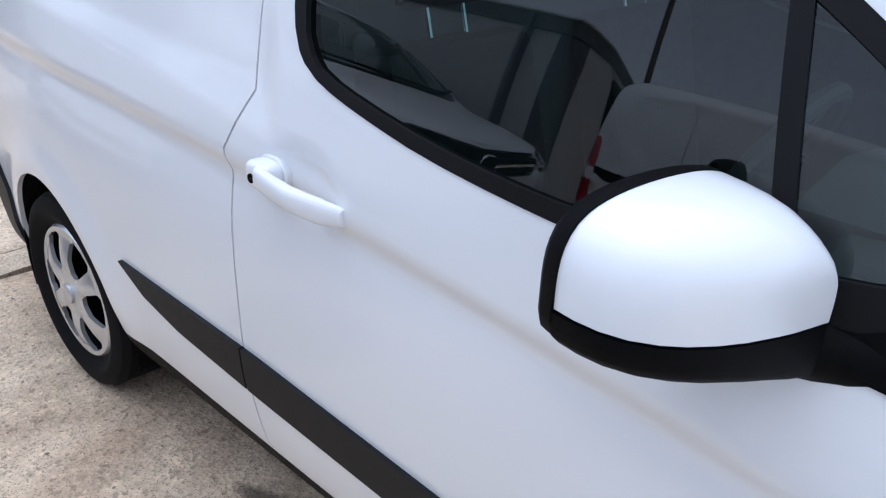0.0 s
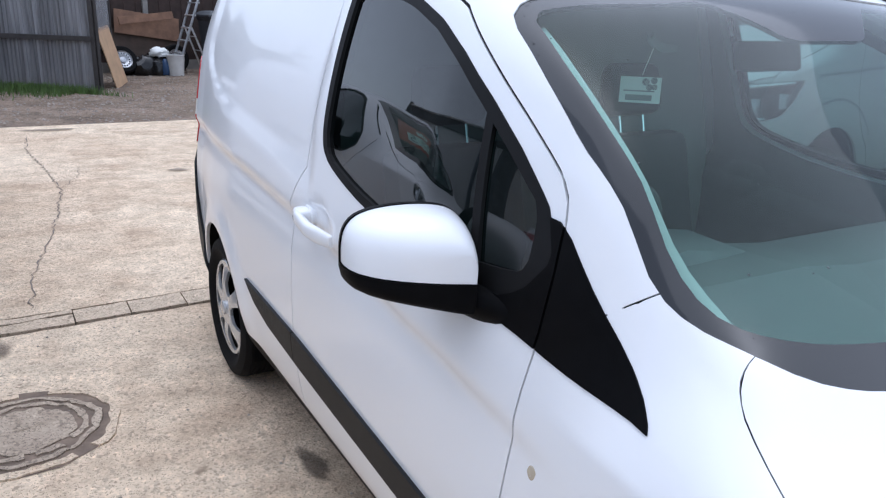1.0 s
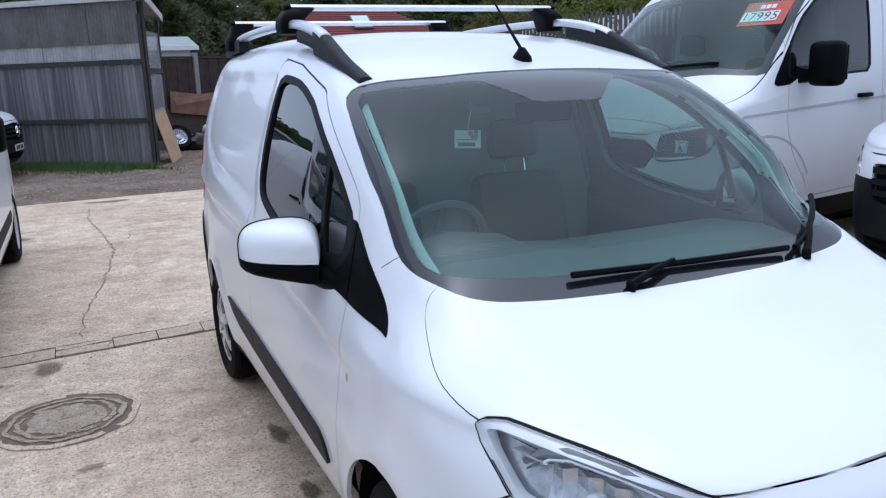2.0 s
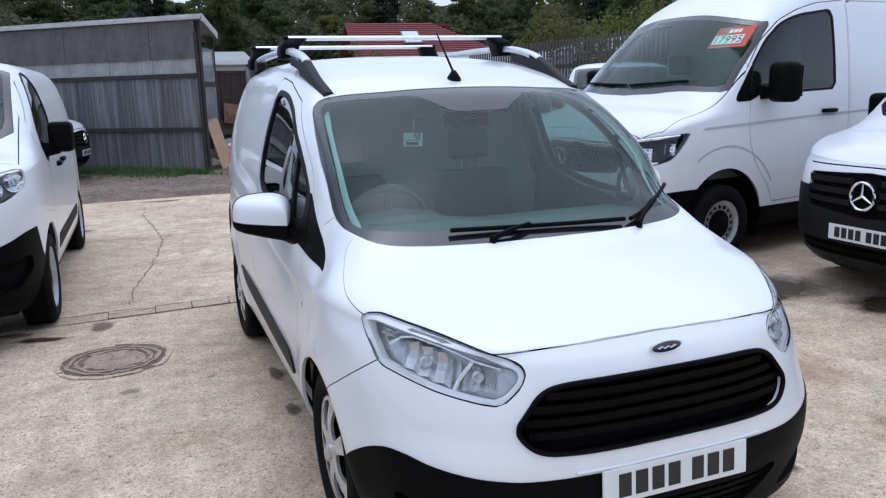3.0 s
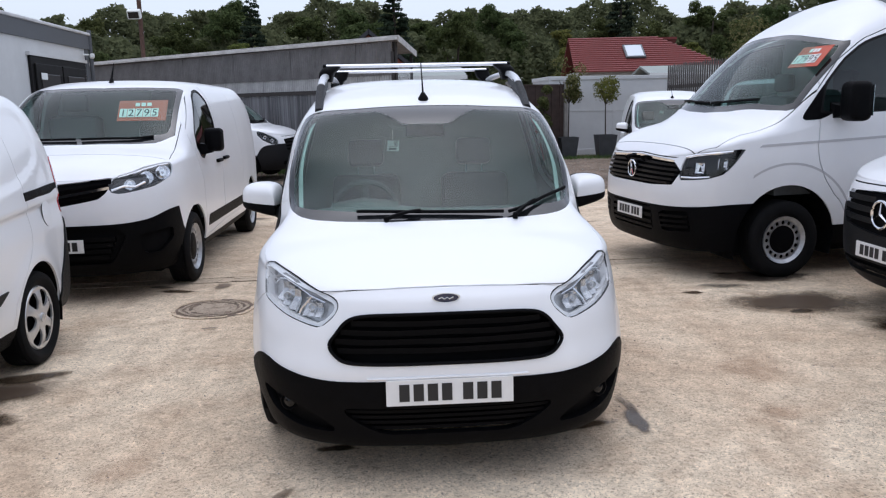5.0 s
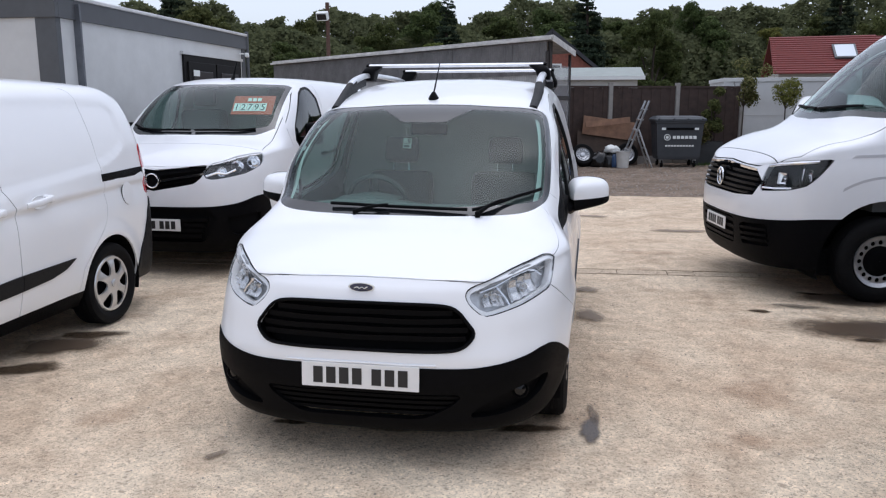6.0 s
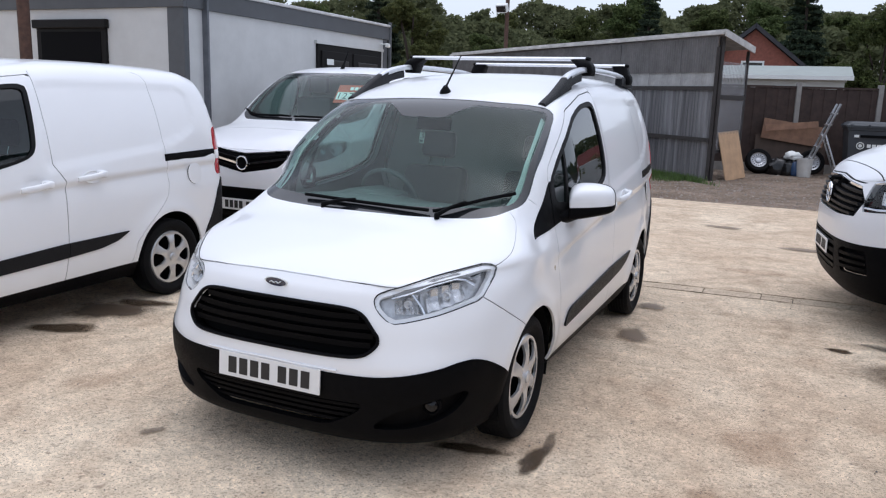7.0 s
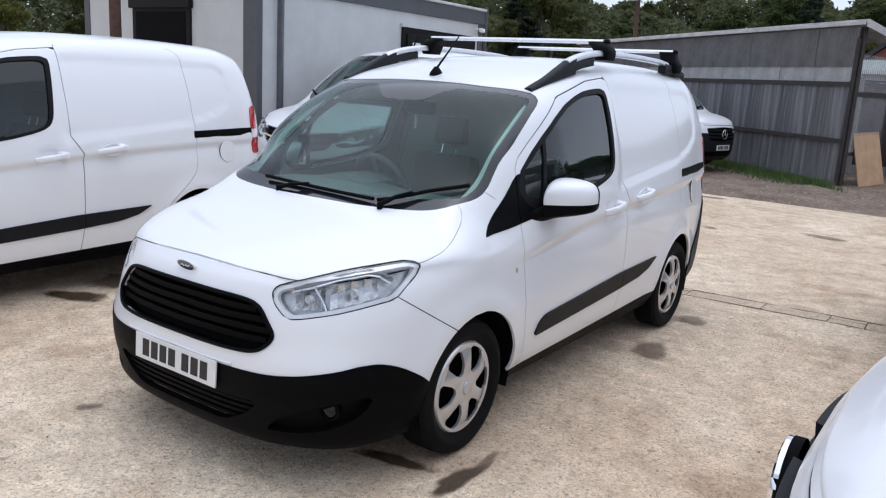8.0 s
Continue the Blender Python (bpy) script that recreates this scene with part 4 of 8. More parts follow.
def mirrors(van):
    """White caps with a peak near the body and a flat foot, black base, rim and arm."""
    hood = [(-0.120, 0.0), (-0.124, 0.030), (-0.122, 0.066), (-0.112, 0.096), (-0.090, 0.112), (-0.058, 0.118), (-0.015, 0.117), (0.030, 0.111), (0.070, 0.101), (0.098, 0.086), (0.114, 0.062), (0.119, 0.033), (0.119, 0.0)]
    keel = [(0.119, 0.0), (0.119, -0.026), (0.100, -0.040), (0.055, -0.050), (0.0, -0.058), (-0.06, -0.066), (-0.105, -0.068), (-0.120, -0.054), (-0.120, 0.0)]

    def rounded(line):
        for _ in range(2):
            out = [line[0]]
            for a, b in zip(line, line[1:]):
                out += [(a[0] * 0.75 + b[0] * 0.25, a[1] * 0.75 + b[1] * 0.25), (a[0] * 0.25 + b[0] * 0.75, a[1] * 0.25 + b[1] * 0.75)]
            line = out + [line[-1]]
        return line
    upper, under = resample(rounded(hood), 34), resample(rounded(keel), 26)
    wide = spline([(-0.075, 0.22), (-0.072, 0.38), (-0.062, 0.60), (-0.042, 0.80), (-0.012, 0.93), (0.02, 0.985), (0.05, 1.0), (0.09, 1.0)])
    tall = spline([(-0.075, 0.44), (-0.072, 0.54), (-0.062, 0.67), (-0.042, 0.82), (-0.012, 0.94), (0.02, 0.985), (0.05, 1.0), (0.09, 0.99)])
    for sd in (1, -1):
        turn = Matrix.Translation((sd * 0.955, 0.628, 1.055)) @ Matrix.Rotation(radians(15 * sd), 4, "Z")

        def ring(line, y, grow=1.0, drop=0.0, k=None):
            k = y if k is None else k
            w, h = float(wide(k)) * grow, float(tall(k)) * grow
            out = []
            for u, z in line:
                x = -0.112 + (u + 0.112) * w
                out.append(turn @ Vector((sd * x, y, z * (h if z > 0 else 0.7 + 0.3 * h) + 0.07 * x + drop)))
            return out
        steps = [-0.075, -0.0735, -0.069, -0.062, -0.052, -0.040, -0.022, 0.0, 0.025, 0.050]
        base = [(u, 0.0) for u, _ in resample([(0.119, 0), (-0.120, 0)], 20)][1:-1]
        m = part("wing_mirror", loft([ring(upper + base, y) for y in steps]), PAINT, van, "white capped wing mirror with black base", smooth=True)
        part("mirror_foot", loft([ring(under + [(u, 0.0) for u, _ in resample([(-0.120, 0), (0.119, 0)], 16)][1:-1], y, 1.012, -0.003) for y in steps]), BLACK, m, smooth=True)
        whole = upper[:-1] + under[:-1]
        part("mirror_rim", loft([ring(whole, 0.050, 1.015), ring(whole, 0.066, 1.012), ring(whole, 0.076, 0.985), ring(whole, 0.079, 0.95), ring(whole, 0.072, 0.92)]), BLACK, m, smooth=True)
        part("mirror_glass", loft([ring(whole, 0.068, 0.93), ring(whole, 0.072, 0.925)]), CHROME, m, smooth=True)
        arm = []
        for x, y, z, hy, hz in ((0.915, 0.625, 1.014, 0.048, 0.026), (0.87, 0.610, 1.004, 0.056, 0.032), (0.845, 0.585, 0.996, 0.082, 0.036), (0.808, 0.535, 0.992, 0.135, 0.042)):
            arm.append([(sd * x, y + hy * math.cos(2 * math.pi * q / 20), z + hz * math.sin(2 * math.pi * q / 20)) for q in range(20)])
        part("mirror_arm", loft(arm), BLACK, m, smooth=True)


def handles(van):
    for sd, spots in ((1, ((1.349, 0.945), (1.775, 0.982))), (-1, ((1.349, 0.945),))):
        for y, z in spots:
            x = 0.868
            rings = []
            for q in range(25):
                t = q / 24
                yy = -0.122 + 0.180 * t
                lift = 0.003 + 0.033 * min(1, (math.sin(math.pi * min(1, t * 0.62)) * 1.15)) ** 0.8
                hz = 0.015 + 0.008 * min(1, t * 4) ** 0.6 - 0.003 * t
                hx = 0.010 + 0.004 * math.sin(math.pi * t)
                rings.append([(sd * (x + lift + hx * math.cos(2 * math.pi * k / 16)), y + yy, z - 0.010 + 0.026 * t + hz * (1 if math.sin(2 * math.pi * k / 16) > 0 else -1) * abs(math.sin(2 * math.pi * k / 16)) ** 0.7) for k in range(16)])
            bar = part("door_handle", loft(rings), PAINT, van, "white door handle", smooth=True)
            if y > 1.5:
                part("handle_cup", lathe([(0.085, -0.004), (0.082, 0.001), (0.06, -0.004), (0.001, -0.012)], 28), PAINT, bar, place=pose(sd * (x + 0.002), y, z) @ Matrix.Diagonal((sd, 1.0, 0.52, 1)), smooth=True)
            block = []
            for h, e in ((-0.012, 1.0), (0.024, 1.0), (0.032, 0.9), (0.036, 0.7)):
                block.append([(sd * (x + h), y + 0.070 + 0.034 * e * (1 if c > 0 else -1) * abs(c) ** 0.6, z + 0.014 + 0.025 * e * (1 if d > 0 else -1) * abs(d) ** 0.6) for c, d in [(math.cos(2 * math.pi * k / 20), math.sin(2 * math.pi * k / 20)) for k in range(20)]])
            lug = part("handle_lug", loft(block), PAINT, bar, smooth=True)
            part("handle_seat", loft([[(sd * (x + h), y + 0.068 + 0.042 * e * c, z + 0.013 + 0.032 * e * d) for c, d in [(math.cos(2 * math.pi * k / 24), math.sin(2 * math.pi * k / 24)) for k in range(24)]] for h, e in ((-0.014, 1.0), (0.0, 1.0), (0.002, 0.95))]), PAINT, bar, smooth=True)
            if sd < 0:
                part("key_hole", lathe([(0.0085, 0.031), (0.0085, 0.036), (0.005, 0.0365), (0.001, 0.0355)], 16), DARK, lug, place=pose(sd * (x + 0.002), y + 0.078, z + 0.010) @ Matrix.Diagonal((sd, 1, 1, 1)))
        # indicator on the wing
        k = part("side_marker", lathe([(0.026, -0.004), (0.026, 0.004), (0.0205, 0.005)], 24), LAMP_SHADE, van, "round side indicator", pose(sd * 0.853, 0.329, 0.760) @ Matrix.Diagonal((sd, 0.85, 1.1, 1)), True)
        part("marker_lens", lathe([(0.0195, 0.0035), (0.016, 0.009), (0.001, 0.012)], 24), AMBER, k, smooth=True)


def roof_z(x, y):
    """Height of the roof skin."""
    c, k = float(C["crest"](y)), float(C["rail_z"](y))
    return c - (c - k) * (abs(x) / float(C["rail_x"](y))) ** 2.6


def roof_gear(van, full):
    if full:
        top = spline([(0.74, 1.575), (0.80, 1.598), (0.89, 1.632), (1.03, 1.694), (1.15, 1.742), (1.31, 1.776), (1.5, 1.797), (1.9, 1.803), (2.35, 1.797), (2.62, 1.780), (2.80, 1.755), (2.88, 1.735)])
        wx = spline([(0.74, 0.606), (1.0, 0.618), (1.5, 0.618), (2.9, 0.612)])
        for sd in (1, -1):
            def bar(y0, y1, hw, deep, drop=0.0, count=20, foot=False):
                """A rounded bar whose crown follows the rail; a foot reaches down to the roof."""
                rings = []
                for y in np.linspace(y0, y1, count):
                    y = float(y)
                    x, z = float(wx(y)), float(top(y)) - drop
                    zi, zo = (roof_z(x - hw, y) - 0.012, roof_z(x + hw, y) - 0.012) if foot else (z - deep, z - deep)
                    sec = ((-1, zi), (1, zo), (1, max(zo, z - 0.014)), (0.75, z - 0.004), (0.3, z), (-0.3, z), (-0.75, z - 0.004), (-1, max(zi, z - 0.014)))
                    rings.append([(sd * (x + hw * c), y, h) for c, h in sec])
                return loft(rings)
            r = part("roof_rail", bar(0.745, 1.18, 0.025, 0.04, 0.0, 22, True), GREY_PLASTIC, van, "dark roof rail with a silver bar", smooth=True)
            part("rail_heel", bar(1.16, 1.40, 0.022, 0.050, 0.026, 8), GREY_PLASTIC, r, smooth=True)
            part("rail_bar", bar(1.10, 2.56, 0.023, 0.032, -0.004, 30), ALU, r, smooth=True)
            part("rail_end", bar(2.50, 2.88, 0.026, 0.04, 0.004, 12, True), GREY_PLASTIC, r, smooth=True)
        for y, z in ((1.575, 1.853), (2.695, 1.861)):
            cb = part("cross_bar", loft([[(x, y + 0.028 * math.cos(2 * math.pi * q / 14), z + 0.013 * math.sin(2 * math.pi * q / 14)) for q in range(14)] for x in (-0.618, 0.618)]), ALU, van, "silver aerofoil roof bar", smooth=True)
            rail = float(top(y))
            for sd in (1, -1):
                part("bar_cap", loft([[(sd * x, y + e * 0.030 * math.cos(2 * math.pi * q / 14), z + e * 0.015 * math.sin(2 * math.pi * q / 14)) for q in range(14)] for x, e in ((0.614, 1), (0.632, 1), (0.638, 0.7))]), BLACK, cb, smooth=True)
                claw = []
                for h, x0, x1, hy in ((rail - 0.05, 0.578, 0.662, 0.060), (rail - 0.02, 0.570, 0.668, 0.070), (rail + 0.010, 0.560, 0.664, 0.072), (rail + 0.030, 0.535, 0.650, 0.060), (z - 0.006, 0.515, 0.632, 0.042)):
                    claw.append([(sd * ((x0 + x1) / 2 + (x1 - x0) / 2 * (1 if c > 0 else -1) * abs(c) ** 0.5), y + hy * (1 if e > 0 else -1) * abs(e) ** 0.5, h) for c, e in [(math.cos(2 * math.pi * q / 20), math.sin(2 * math.pi * q / 20)) for q in range(20)]])
                part("bar_foot", loft(claw), BLACK, cb, smooth=True)
    a = part("aerial", lathe([(0.033, -0.01), (0.030, 0.008), (0.016, 0.03), (0.010, 0.04), (0.001, 0.042)], 18, axis="z"), BLACK, van, "black roof aerial", pose(0.0, 0.80, 1.618, 0) @ Matrix.Diagonal((1, 1.4, 1, 1)), True)
    part("aerial_mast", tube([(0, 0, 0.03), (0, 0.07, 0.12), (0, 0.145, 0.22)], [0.006, 0.0045, 0.003], 8), BLACK, a)


def wipers(van):
    """Two arms with blades that lie along the foot of the screen."""
    def on(x, y, up=0.014):
        z = float(C["crest"](y)) - (float(C["crest"](y)) - float(C["rail_z"](y))) * (abs(x) / max(0.3, float(C["rail_x"](y)))) ** 2.6
        return Vector((x, y, z + up))
    for a, mid, b, piv in (((-0.38, -0.058), (-0.05, -0.080), (0.345, -0.086), (-0.235, -0.110)), ((0.37, -0.088), (0.52, -0.040), (0.700, 0.140), (0.40, -0.105))):
        def pt(t):
            p = np.array(a) * (1 - t) ** 2 + 2 * np.array(mid) * t * (1 - t) + np.array(b) * t * t
            return on(p[0], p[1])
        pts = [pt(t) for t in np.linspace(0, 1, 12)]
        w = part("wiper", tube(pts, 0.009, 6), BLACK, van, "black windscreen wiper", smooth=True)
        tip = pts[5]
        base = on(*piv, 0.008)
        part("wiper_arm", tube([base, base.lerp(tip, 0.5) + Vector((0, -0.004, 0.012)), tip + Vector((0, 0, 0.010))], [0.012, 0.009, 0.007], 7), BLACK, w, smooth=True)
        part("wiper_pivot", lathe([(0.013, -0.02), (0.013, 0.006), (0.008, 0.012), (0.001, 0.013)], 16, axis="z"), BLACK, w, place=Matrix.Translation(base))


def cabin(van):
    """What shows through the screen: dashboard, wheel, seats, bulkhead, lining."""
    prof = [(0.02, 0.90), (0.10, 0.985), (0.35, 1.02), (0.60, 1.0), (0.68, 0.94), (0.66, 0.80), (0.60, 0.55), (0.05, 0.55)]
    part("dashboard", loft([[(x, y, z + (0.02 if abs(x + 0.36) < 0.2 and y > 0.3 else 0)) for y, z in prof] for x in (-0.72, -0.52, -0.36, -0.18, 0.0, 0.3, 0.72)]), DASH, van, smooth=False)
    part("instrument_hood", loft([[(x, y, z) for y, z in ((0.45, 1.0), (0.5, 1.055 - abs(x + 0.36) * 0.15), (0.68, 1.06 - abs(x + 0.36) * 0.15), (0.70, 0.98))] for x in (-0.55, -0.45, -0.36, -0.27, -0.17)]), DASH, van, smooth=True)
    w = part("steering_wheel", tube([(0.185 * math.cos(t), 0.185 * math.sin(t), 0) for t in [2 * math.pi * q / 32 for q in range(32)]], 0.015, 8, closed=True), DASH, van, place=pose(-0.36, 0.80, 0.98, -64), smooth=True)
    part("wheel_boss", lathe([(0.075, -0.03), (0.07, 0.015), (0.04, 0.025), (0.001, 0.027)], 24, axis="z"), DASH, w, smooth=True)
    for t in (0, 180, 270):
        part("wheel_spoke", box(0.05, 0.18, -0.018, 0.018, -0.008, 0.008, 0.005), DASH, w, place=pose(0, 0, 0, 0, 0, t))
    for x in (-0.37, 0.37):
        seat(van, x, 1.10)
    part("bulkhead", slab([(-0.80, 0.36), (0.80, 0.36), (0.82, 1.0), (0.66, 1.60), (-0.66, 1.60), (-0.82, 1.0)], 0.03, "y"), LINER, van, place=pose(0, 1.53, 0))
    part("roof_lining", box(-0.60, 0.60, 0.90, 1.55, 1.585, 1.60), LINER, van)
    part("rear_mirror", box(-0.11, 0.11, -0.012, 0.012, -0.035, 0.035, 0.01), BLACK, van, place=pose(0.0, 0.66, 1.44, -14), smooth=True)


def screen_bits(van):
    """Paper card on the inside of the screen, its thread, and small marks."""
    c = part("screen_card", box(-0.050, 0.050, -0.001, 0.001, -0.032, 0.032), BONE, van, "white paper card behind the windscreen", pose(-0.185, 0.875, 1.345, -6, 0, -46))
    for x, z, r_ in ((0.012, 0.020, 0.009), (0.032, 0.024, 0.008), (0.022, 0.007, 0.008), (0.034, 0.008, 0.007)):
        part("dot", lathe([(r_, 0), (r_, 0.001), (0.001, 0.001)], 14, axis="y"), LINER, c, place=pose(x, -0.002, z))
    part("bar", box(-0.035, 0.03, -0.002, -0.001, -0.026, -0.012), LINER, c)
    part("bar", box(-0.04, 0.035, -0.002, -0.001, -0.004, -0.001), LINER, c)
    t = part("thread", tube([(-0.185, 0.872, 1.382), (-0.187, 0.84, 1.45)], 0.0012, 4), BONE, van)
    part("ornament", slab([(-0.050, 0.028), (-0.044, 0.008), (-0.028, -0.006), (0.0, -0.018), (0.050, -0.018), (0.052, 0.0), (0.016, 0.003), (-0.012, 0.008), (-0.028, 0.030), (-0.036, 0.016)], 0.006, "y", 0.0015), LINER, van, "small pale ornament on a thread", pose(-0.165, 0.835, 1.455, -6))


def raindrops(van):
    """Beads of rain on the windscreen, thickest along its upper edge."""
    r = random.Random(17)
    glassy = SHELL.take(lambda t: "screen" in t)
    bm = bmesh.new()
    for _ in range(300):
        f = r.choice(glassy)
        pts = [Vector(SHELL.v[i]) for i in f]
        w = [r.random() for _ in pts]
        p = sum((q * a for q, a in zip(pts, w)), Vector()) / sum(w)
        if r.random() > 0.10 + 0.9 * max(0.0, min(1.0, (p.y - 0.45) / 0.3)) ** 2:
            continue
        n = (pts[1] - pts[0]).cross(pts[2] - pts[0]).normalized()
        n = n if n.z > 0 else -n
        sd = r.choice((1, -1))
        s = r.uniform(0.0010, 0.0026)
        u = n.orthogonal().normalized()
        v = n.cross(u)
        ring = [bm.verts.new(((p + (u * math.cos(a) + v * math.sin(a)) * s * r.uniform(0.8, 1.3) + n * 0.0005) * 1.0)) for a in [2 * math.pi * q / 6 for q in range(6)]]
        tip = bm.verts.new(p + n * s * 0.7)
        for vv in ring + [tip]:
            vv.co.x *= sd
        for a, b in zip(ring, ring[1:] + ring[:1]):
            bm.faces.new((a, b, tip) if sd > 0 else (b, a, tip))
    tagged(part("raindrop", bm, FRIT, van, "beads of rain on the windscreen", smooth=True), kind="stuff")


def skin_x(y, z):
    return min(SHELL.v, key=lambda p: (p[1] - y) ** 2 + (p[2] - z) ** 2 + (0.2 if p[0] < 0.5 else 0))[0]


def rear_end(van):
    for sd in (1, -1):
        lamp = sheet("tail_lamp", lambda t: "tail" in t and "tail_clear" not in t, (sd,), RED_LENS, van, 0.012, 0.006, "red tail lamp with a clear band")
        link("reverse_lens", skin_mesh("reverse_lens", SHELL, SHELL.take(lambda t: "tail_clear" in t), (sd,), 0.012, 0.005), CLEAR_LENS, lamp)
        if sd > 0:
            part("slide_rail", loft([[(sd * (float(C["half"](1.08)) * float(C["taper"](y)) + c), y, 1.068 + 0.022 * (y - 2.6) + h) for c, h in ((0.003, 0.034), (0.008, 0.0), (0.003, -0.034), (-0.03, -0.034), (-0.03, 0.034))] for y in (2.46, 2.6, 2.75, 2.9, 3.06)]), BLACK, van, "black sliding door rail")
    sheet("rear_bumper", lambda t: "rear" in t and "arch" not in t and "tail" not in t, (1, -1), GREY_PLASTIC, van, 0.03, 0.012, "black plastic rear bumper")
    flap = part("fuel_flap", lathe([(0.086, -0.004), (0.084, 0.0), (0.001, 0.0005)], 36), BLACK_2, van, "round fuel flap", pose(skin_x(2.79, 0.93) + 0.006, 2.79, 0.93, 0, -5, 7), True)
    part("flap_cover", lathe([(0.0845, -0.004), (0.0838, 0.003), (0.001, 0.0045)], 36), PAINT, flap, smooth=True)


compact_van(pose(0, 0, 0), True, "white compact panel van with black bumper, silver roof bars")


# ---- the other vans ----
def other_van(place, label, s):
    """A panel van from a table of curves; only its main parts."""
    k = van_skin(s, 26, 0.07, 8, 34, 24)
    arc = turn_angle(s)
    rx = s["rail_x"]
    far = lambda x, y: np.where(x > np.maximum(0.5, (rx(y) - 0.04) * (y > s["cowl1"] - 0.1)), 0, 9.0)  # noqa: E731
    low, top = (lambda t: "low" in t), (lambda t: "top" in t)
    scr = lambda x, y, z: np.maximum(np.maximum(s["s_base"](x) - y, y - s["s_top"](x)), x - s["s_edge"](y))  # noqa: E731
    k.cut("arch", lambda x, y, z: np.minimum(np.hypot(y, z - s["r"]) - s["arch"], np.hypot(y - s["wb"], z - s["r"]) - s["arch"]) + np.where(x > 0.5, 0, 9), low)
    k.cut("screen", lambda x, y, z: scr(x, y, z) + (z < s["s_z"]) * 9, top)
    k.cut("pane", lambda x, y, z: np.maximum(scr(x, y, z) + 0.05, s["s_base"](x) + s.get("frit", 0.10) - y), lambda t: "screen" in t)
    k.cut("window", lambda x, y, z: poly_dist(s["window"], y, z) - 0.02 + far(x, y))
    k.cut("sideglass", lambda x, y, z: poly_dist(s["window"], y, z) + far(x, y), lambda t: "window" in t)
    k.cut("door", lambda x, y, z: poly_dist(s["door"], y, z) - 0.008 + far(x, y), lambda t: "window" not in t)
    k.cut("door_in", lambda x, y, z: poly_dist(s["door"], y, z) + far(x, y), lambda t: "door" in t)
    k.cut("slider", lambda x, y, z: poly_dist(s["slider"], y, z) + far(x, y), lambda t: "door" not in t)
    k.cut("slider_in", lambda x, y, z: poly_dist(s["slider"], y, z) + 0.007 + far(x, y), lambda t: "slider" in t)
    k.cut("bumper", lambda x, y, z: z - s["bump"](y) + np.where(y < 0.1, 0, 9), low)
    k.cut("skirt", lambda x, y, z: z - s["skirt"] + np.where((y > 0.2), 0, 9), low)
    y0, y1 = s["strip_y"]
    k.cut("strip_a", lambda x, y, z: np.maximum(z - s["strip"](y) - s["strip_w"], np.maximum(y0 - y, y - y1)))
    k.cut("strip", lambda x, y, z: s["strip"](y) - s["strip_w"] - z, lambda t: "strip_a" in t)
    if "band" in s:
        b0, b1 = s["band"]
        k.cut("band_a", lambda x, y, z: np.maximum(np.maximum(np.hypot(y, z - s["r"]) - b1, 0.66 - z), -0.36 - y) + np.where(x > 0.8, 0, 9))
        k.cut("band", lambda x, y, z: b0 - np.hypot(y, z - s["r"]), lambda t: "band_a" in t)
        k.cut("sail", lambda x, y, z: poly_dist(s["sail"], y, z) + far(x, y), lambda t: "window" not in t)
    k.cut("lamp", lambda x, y, z: poly_dist(s["lamp"], arc(x, y), z) + np.where(y < 0.05, 0, 9))
    k.cut("grille", lambda x, y, z: np.minimum.reduce([poly_dist(g, x, z) for g in s["grilles"]]) + np.where(y < -0.5, 0, 9))
    k.cut("seam_a", lambda x, y, z: np.maximum(s["seam"](x) - 0.005 - z, x - s["seam_x"]) + np.where(y < s["seam_y"], 0, 9))
    k.cut("seam_b", lambda x, y, z: s["seam"](x) + 0.005 - z, lambda t: "seam_a" in t)
    ey, ex = [p[1] for p in s["seam2"]], [p[0] for p in s["seam2"]]
    hood = lambda x, y: np.maximum(np.maximum(x - np.interp(y, ey, ex), y - 0.3), ey[0] - y)  # noqa: E731
    k.cut("hood_a", lambda x, y, z: hood(x, y), lambda t: "top" in t and "screen" not in t and "lamp" not in t)
    k.cut("hood_b", lambda x, y, z: hood(x, y) + 0.007, lambda t: "hood_a" in t)
    van = thing("van", label, "van", place, "white vans for sale")
    both = (1, -1)

    def sh(name, test, sides, material, rim=0.014, lift=0.0, lab="", parent=van):
        return link(name, skin_mesh(name, k, k.take(test), sides, rim, lift), material, parent, lab)
    out = ("arch", "screen", "window", "door", "slider", "bumper", "skirt", "strip", "lamp", "grille", "band", "sail")
    slit = lambda t: ("seam_a" in t and "seam_b" not in t) or ("hood_a" in t and "hood_b" not in t)  # noqa: E731
    sh("body", lambda t: not any(o in t for o in out) and not slit(t), both, PAINT_2)
    gap_parts(k, k.take(lambda t: "seam_a" in t and "seam_b" not in t and not any(o in t for o in out)), both, BLACK_2, van)
    gap_parts(k, k.take(lambda t: "hood_a" in t and "hood_b" not in t and not any(o in t for o in out)), both, BLACK_2, van)
    for sd in ((1,), (-1,)):
        sh("door", lambda t: "door_in" in t and not any(o in t for o in ("window", "skirt", "strip", "arch", "band", "sail")), sd, PAINT_2)
        sh("slider_door", lambda t: "slider_in" in t and not any(o in t for o in ("window", "skirt", "strip", "arch")), sd, PAINT_2)
        sh("window_seal", lambda t: "window" in t and "sideglass" not in t, sd, BLACK_2, 0.02, 0.0)
        sh("side_window", lambda t: "sideglass" in t, sd, GLASS_S, 0, -0.006).visible_shadow = False
        # Black trim strip; on the tall van, shade of a crease coloured in.
        sh("strip_or_crease_shade", lambda t: "strip" in t and "arch" not in t and "window" not in t, sd, s["strip_mat"], 0.01, 0.004)
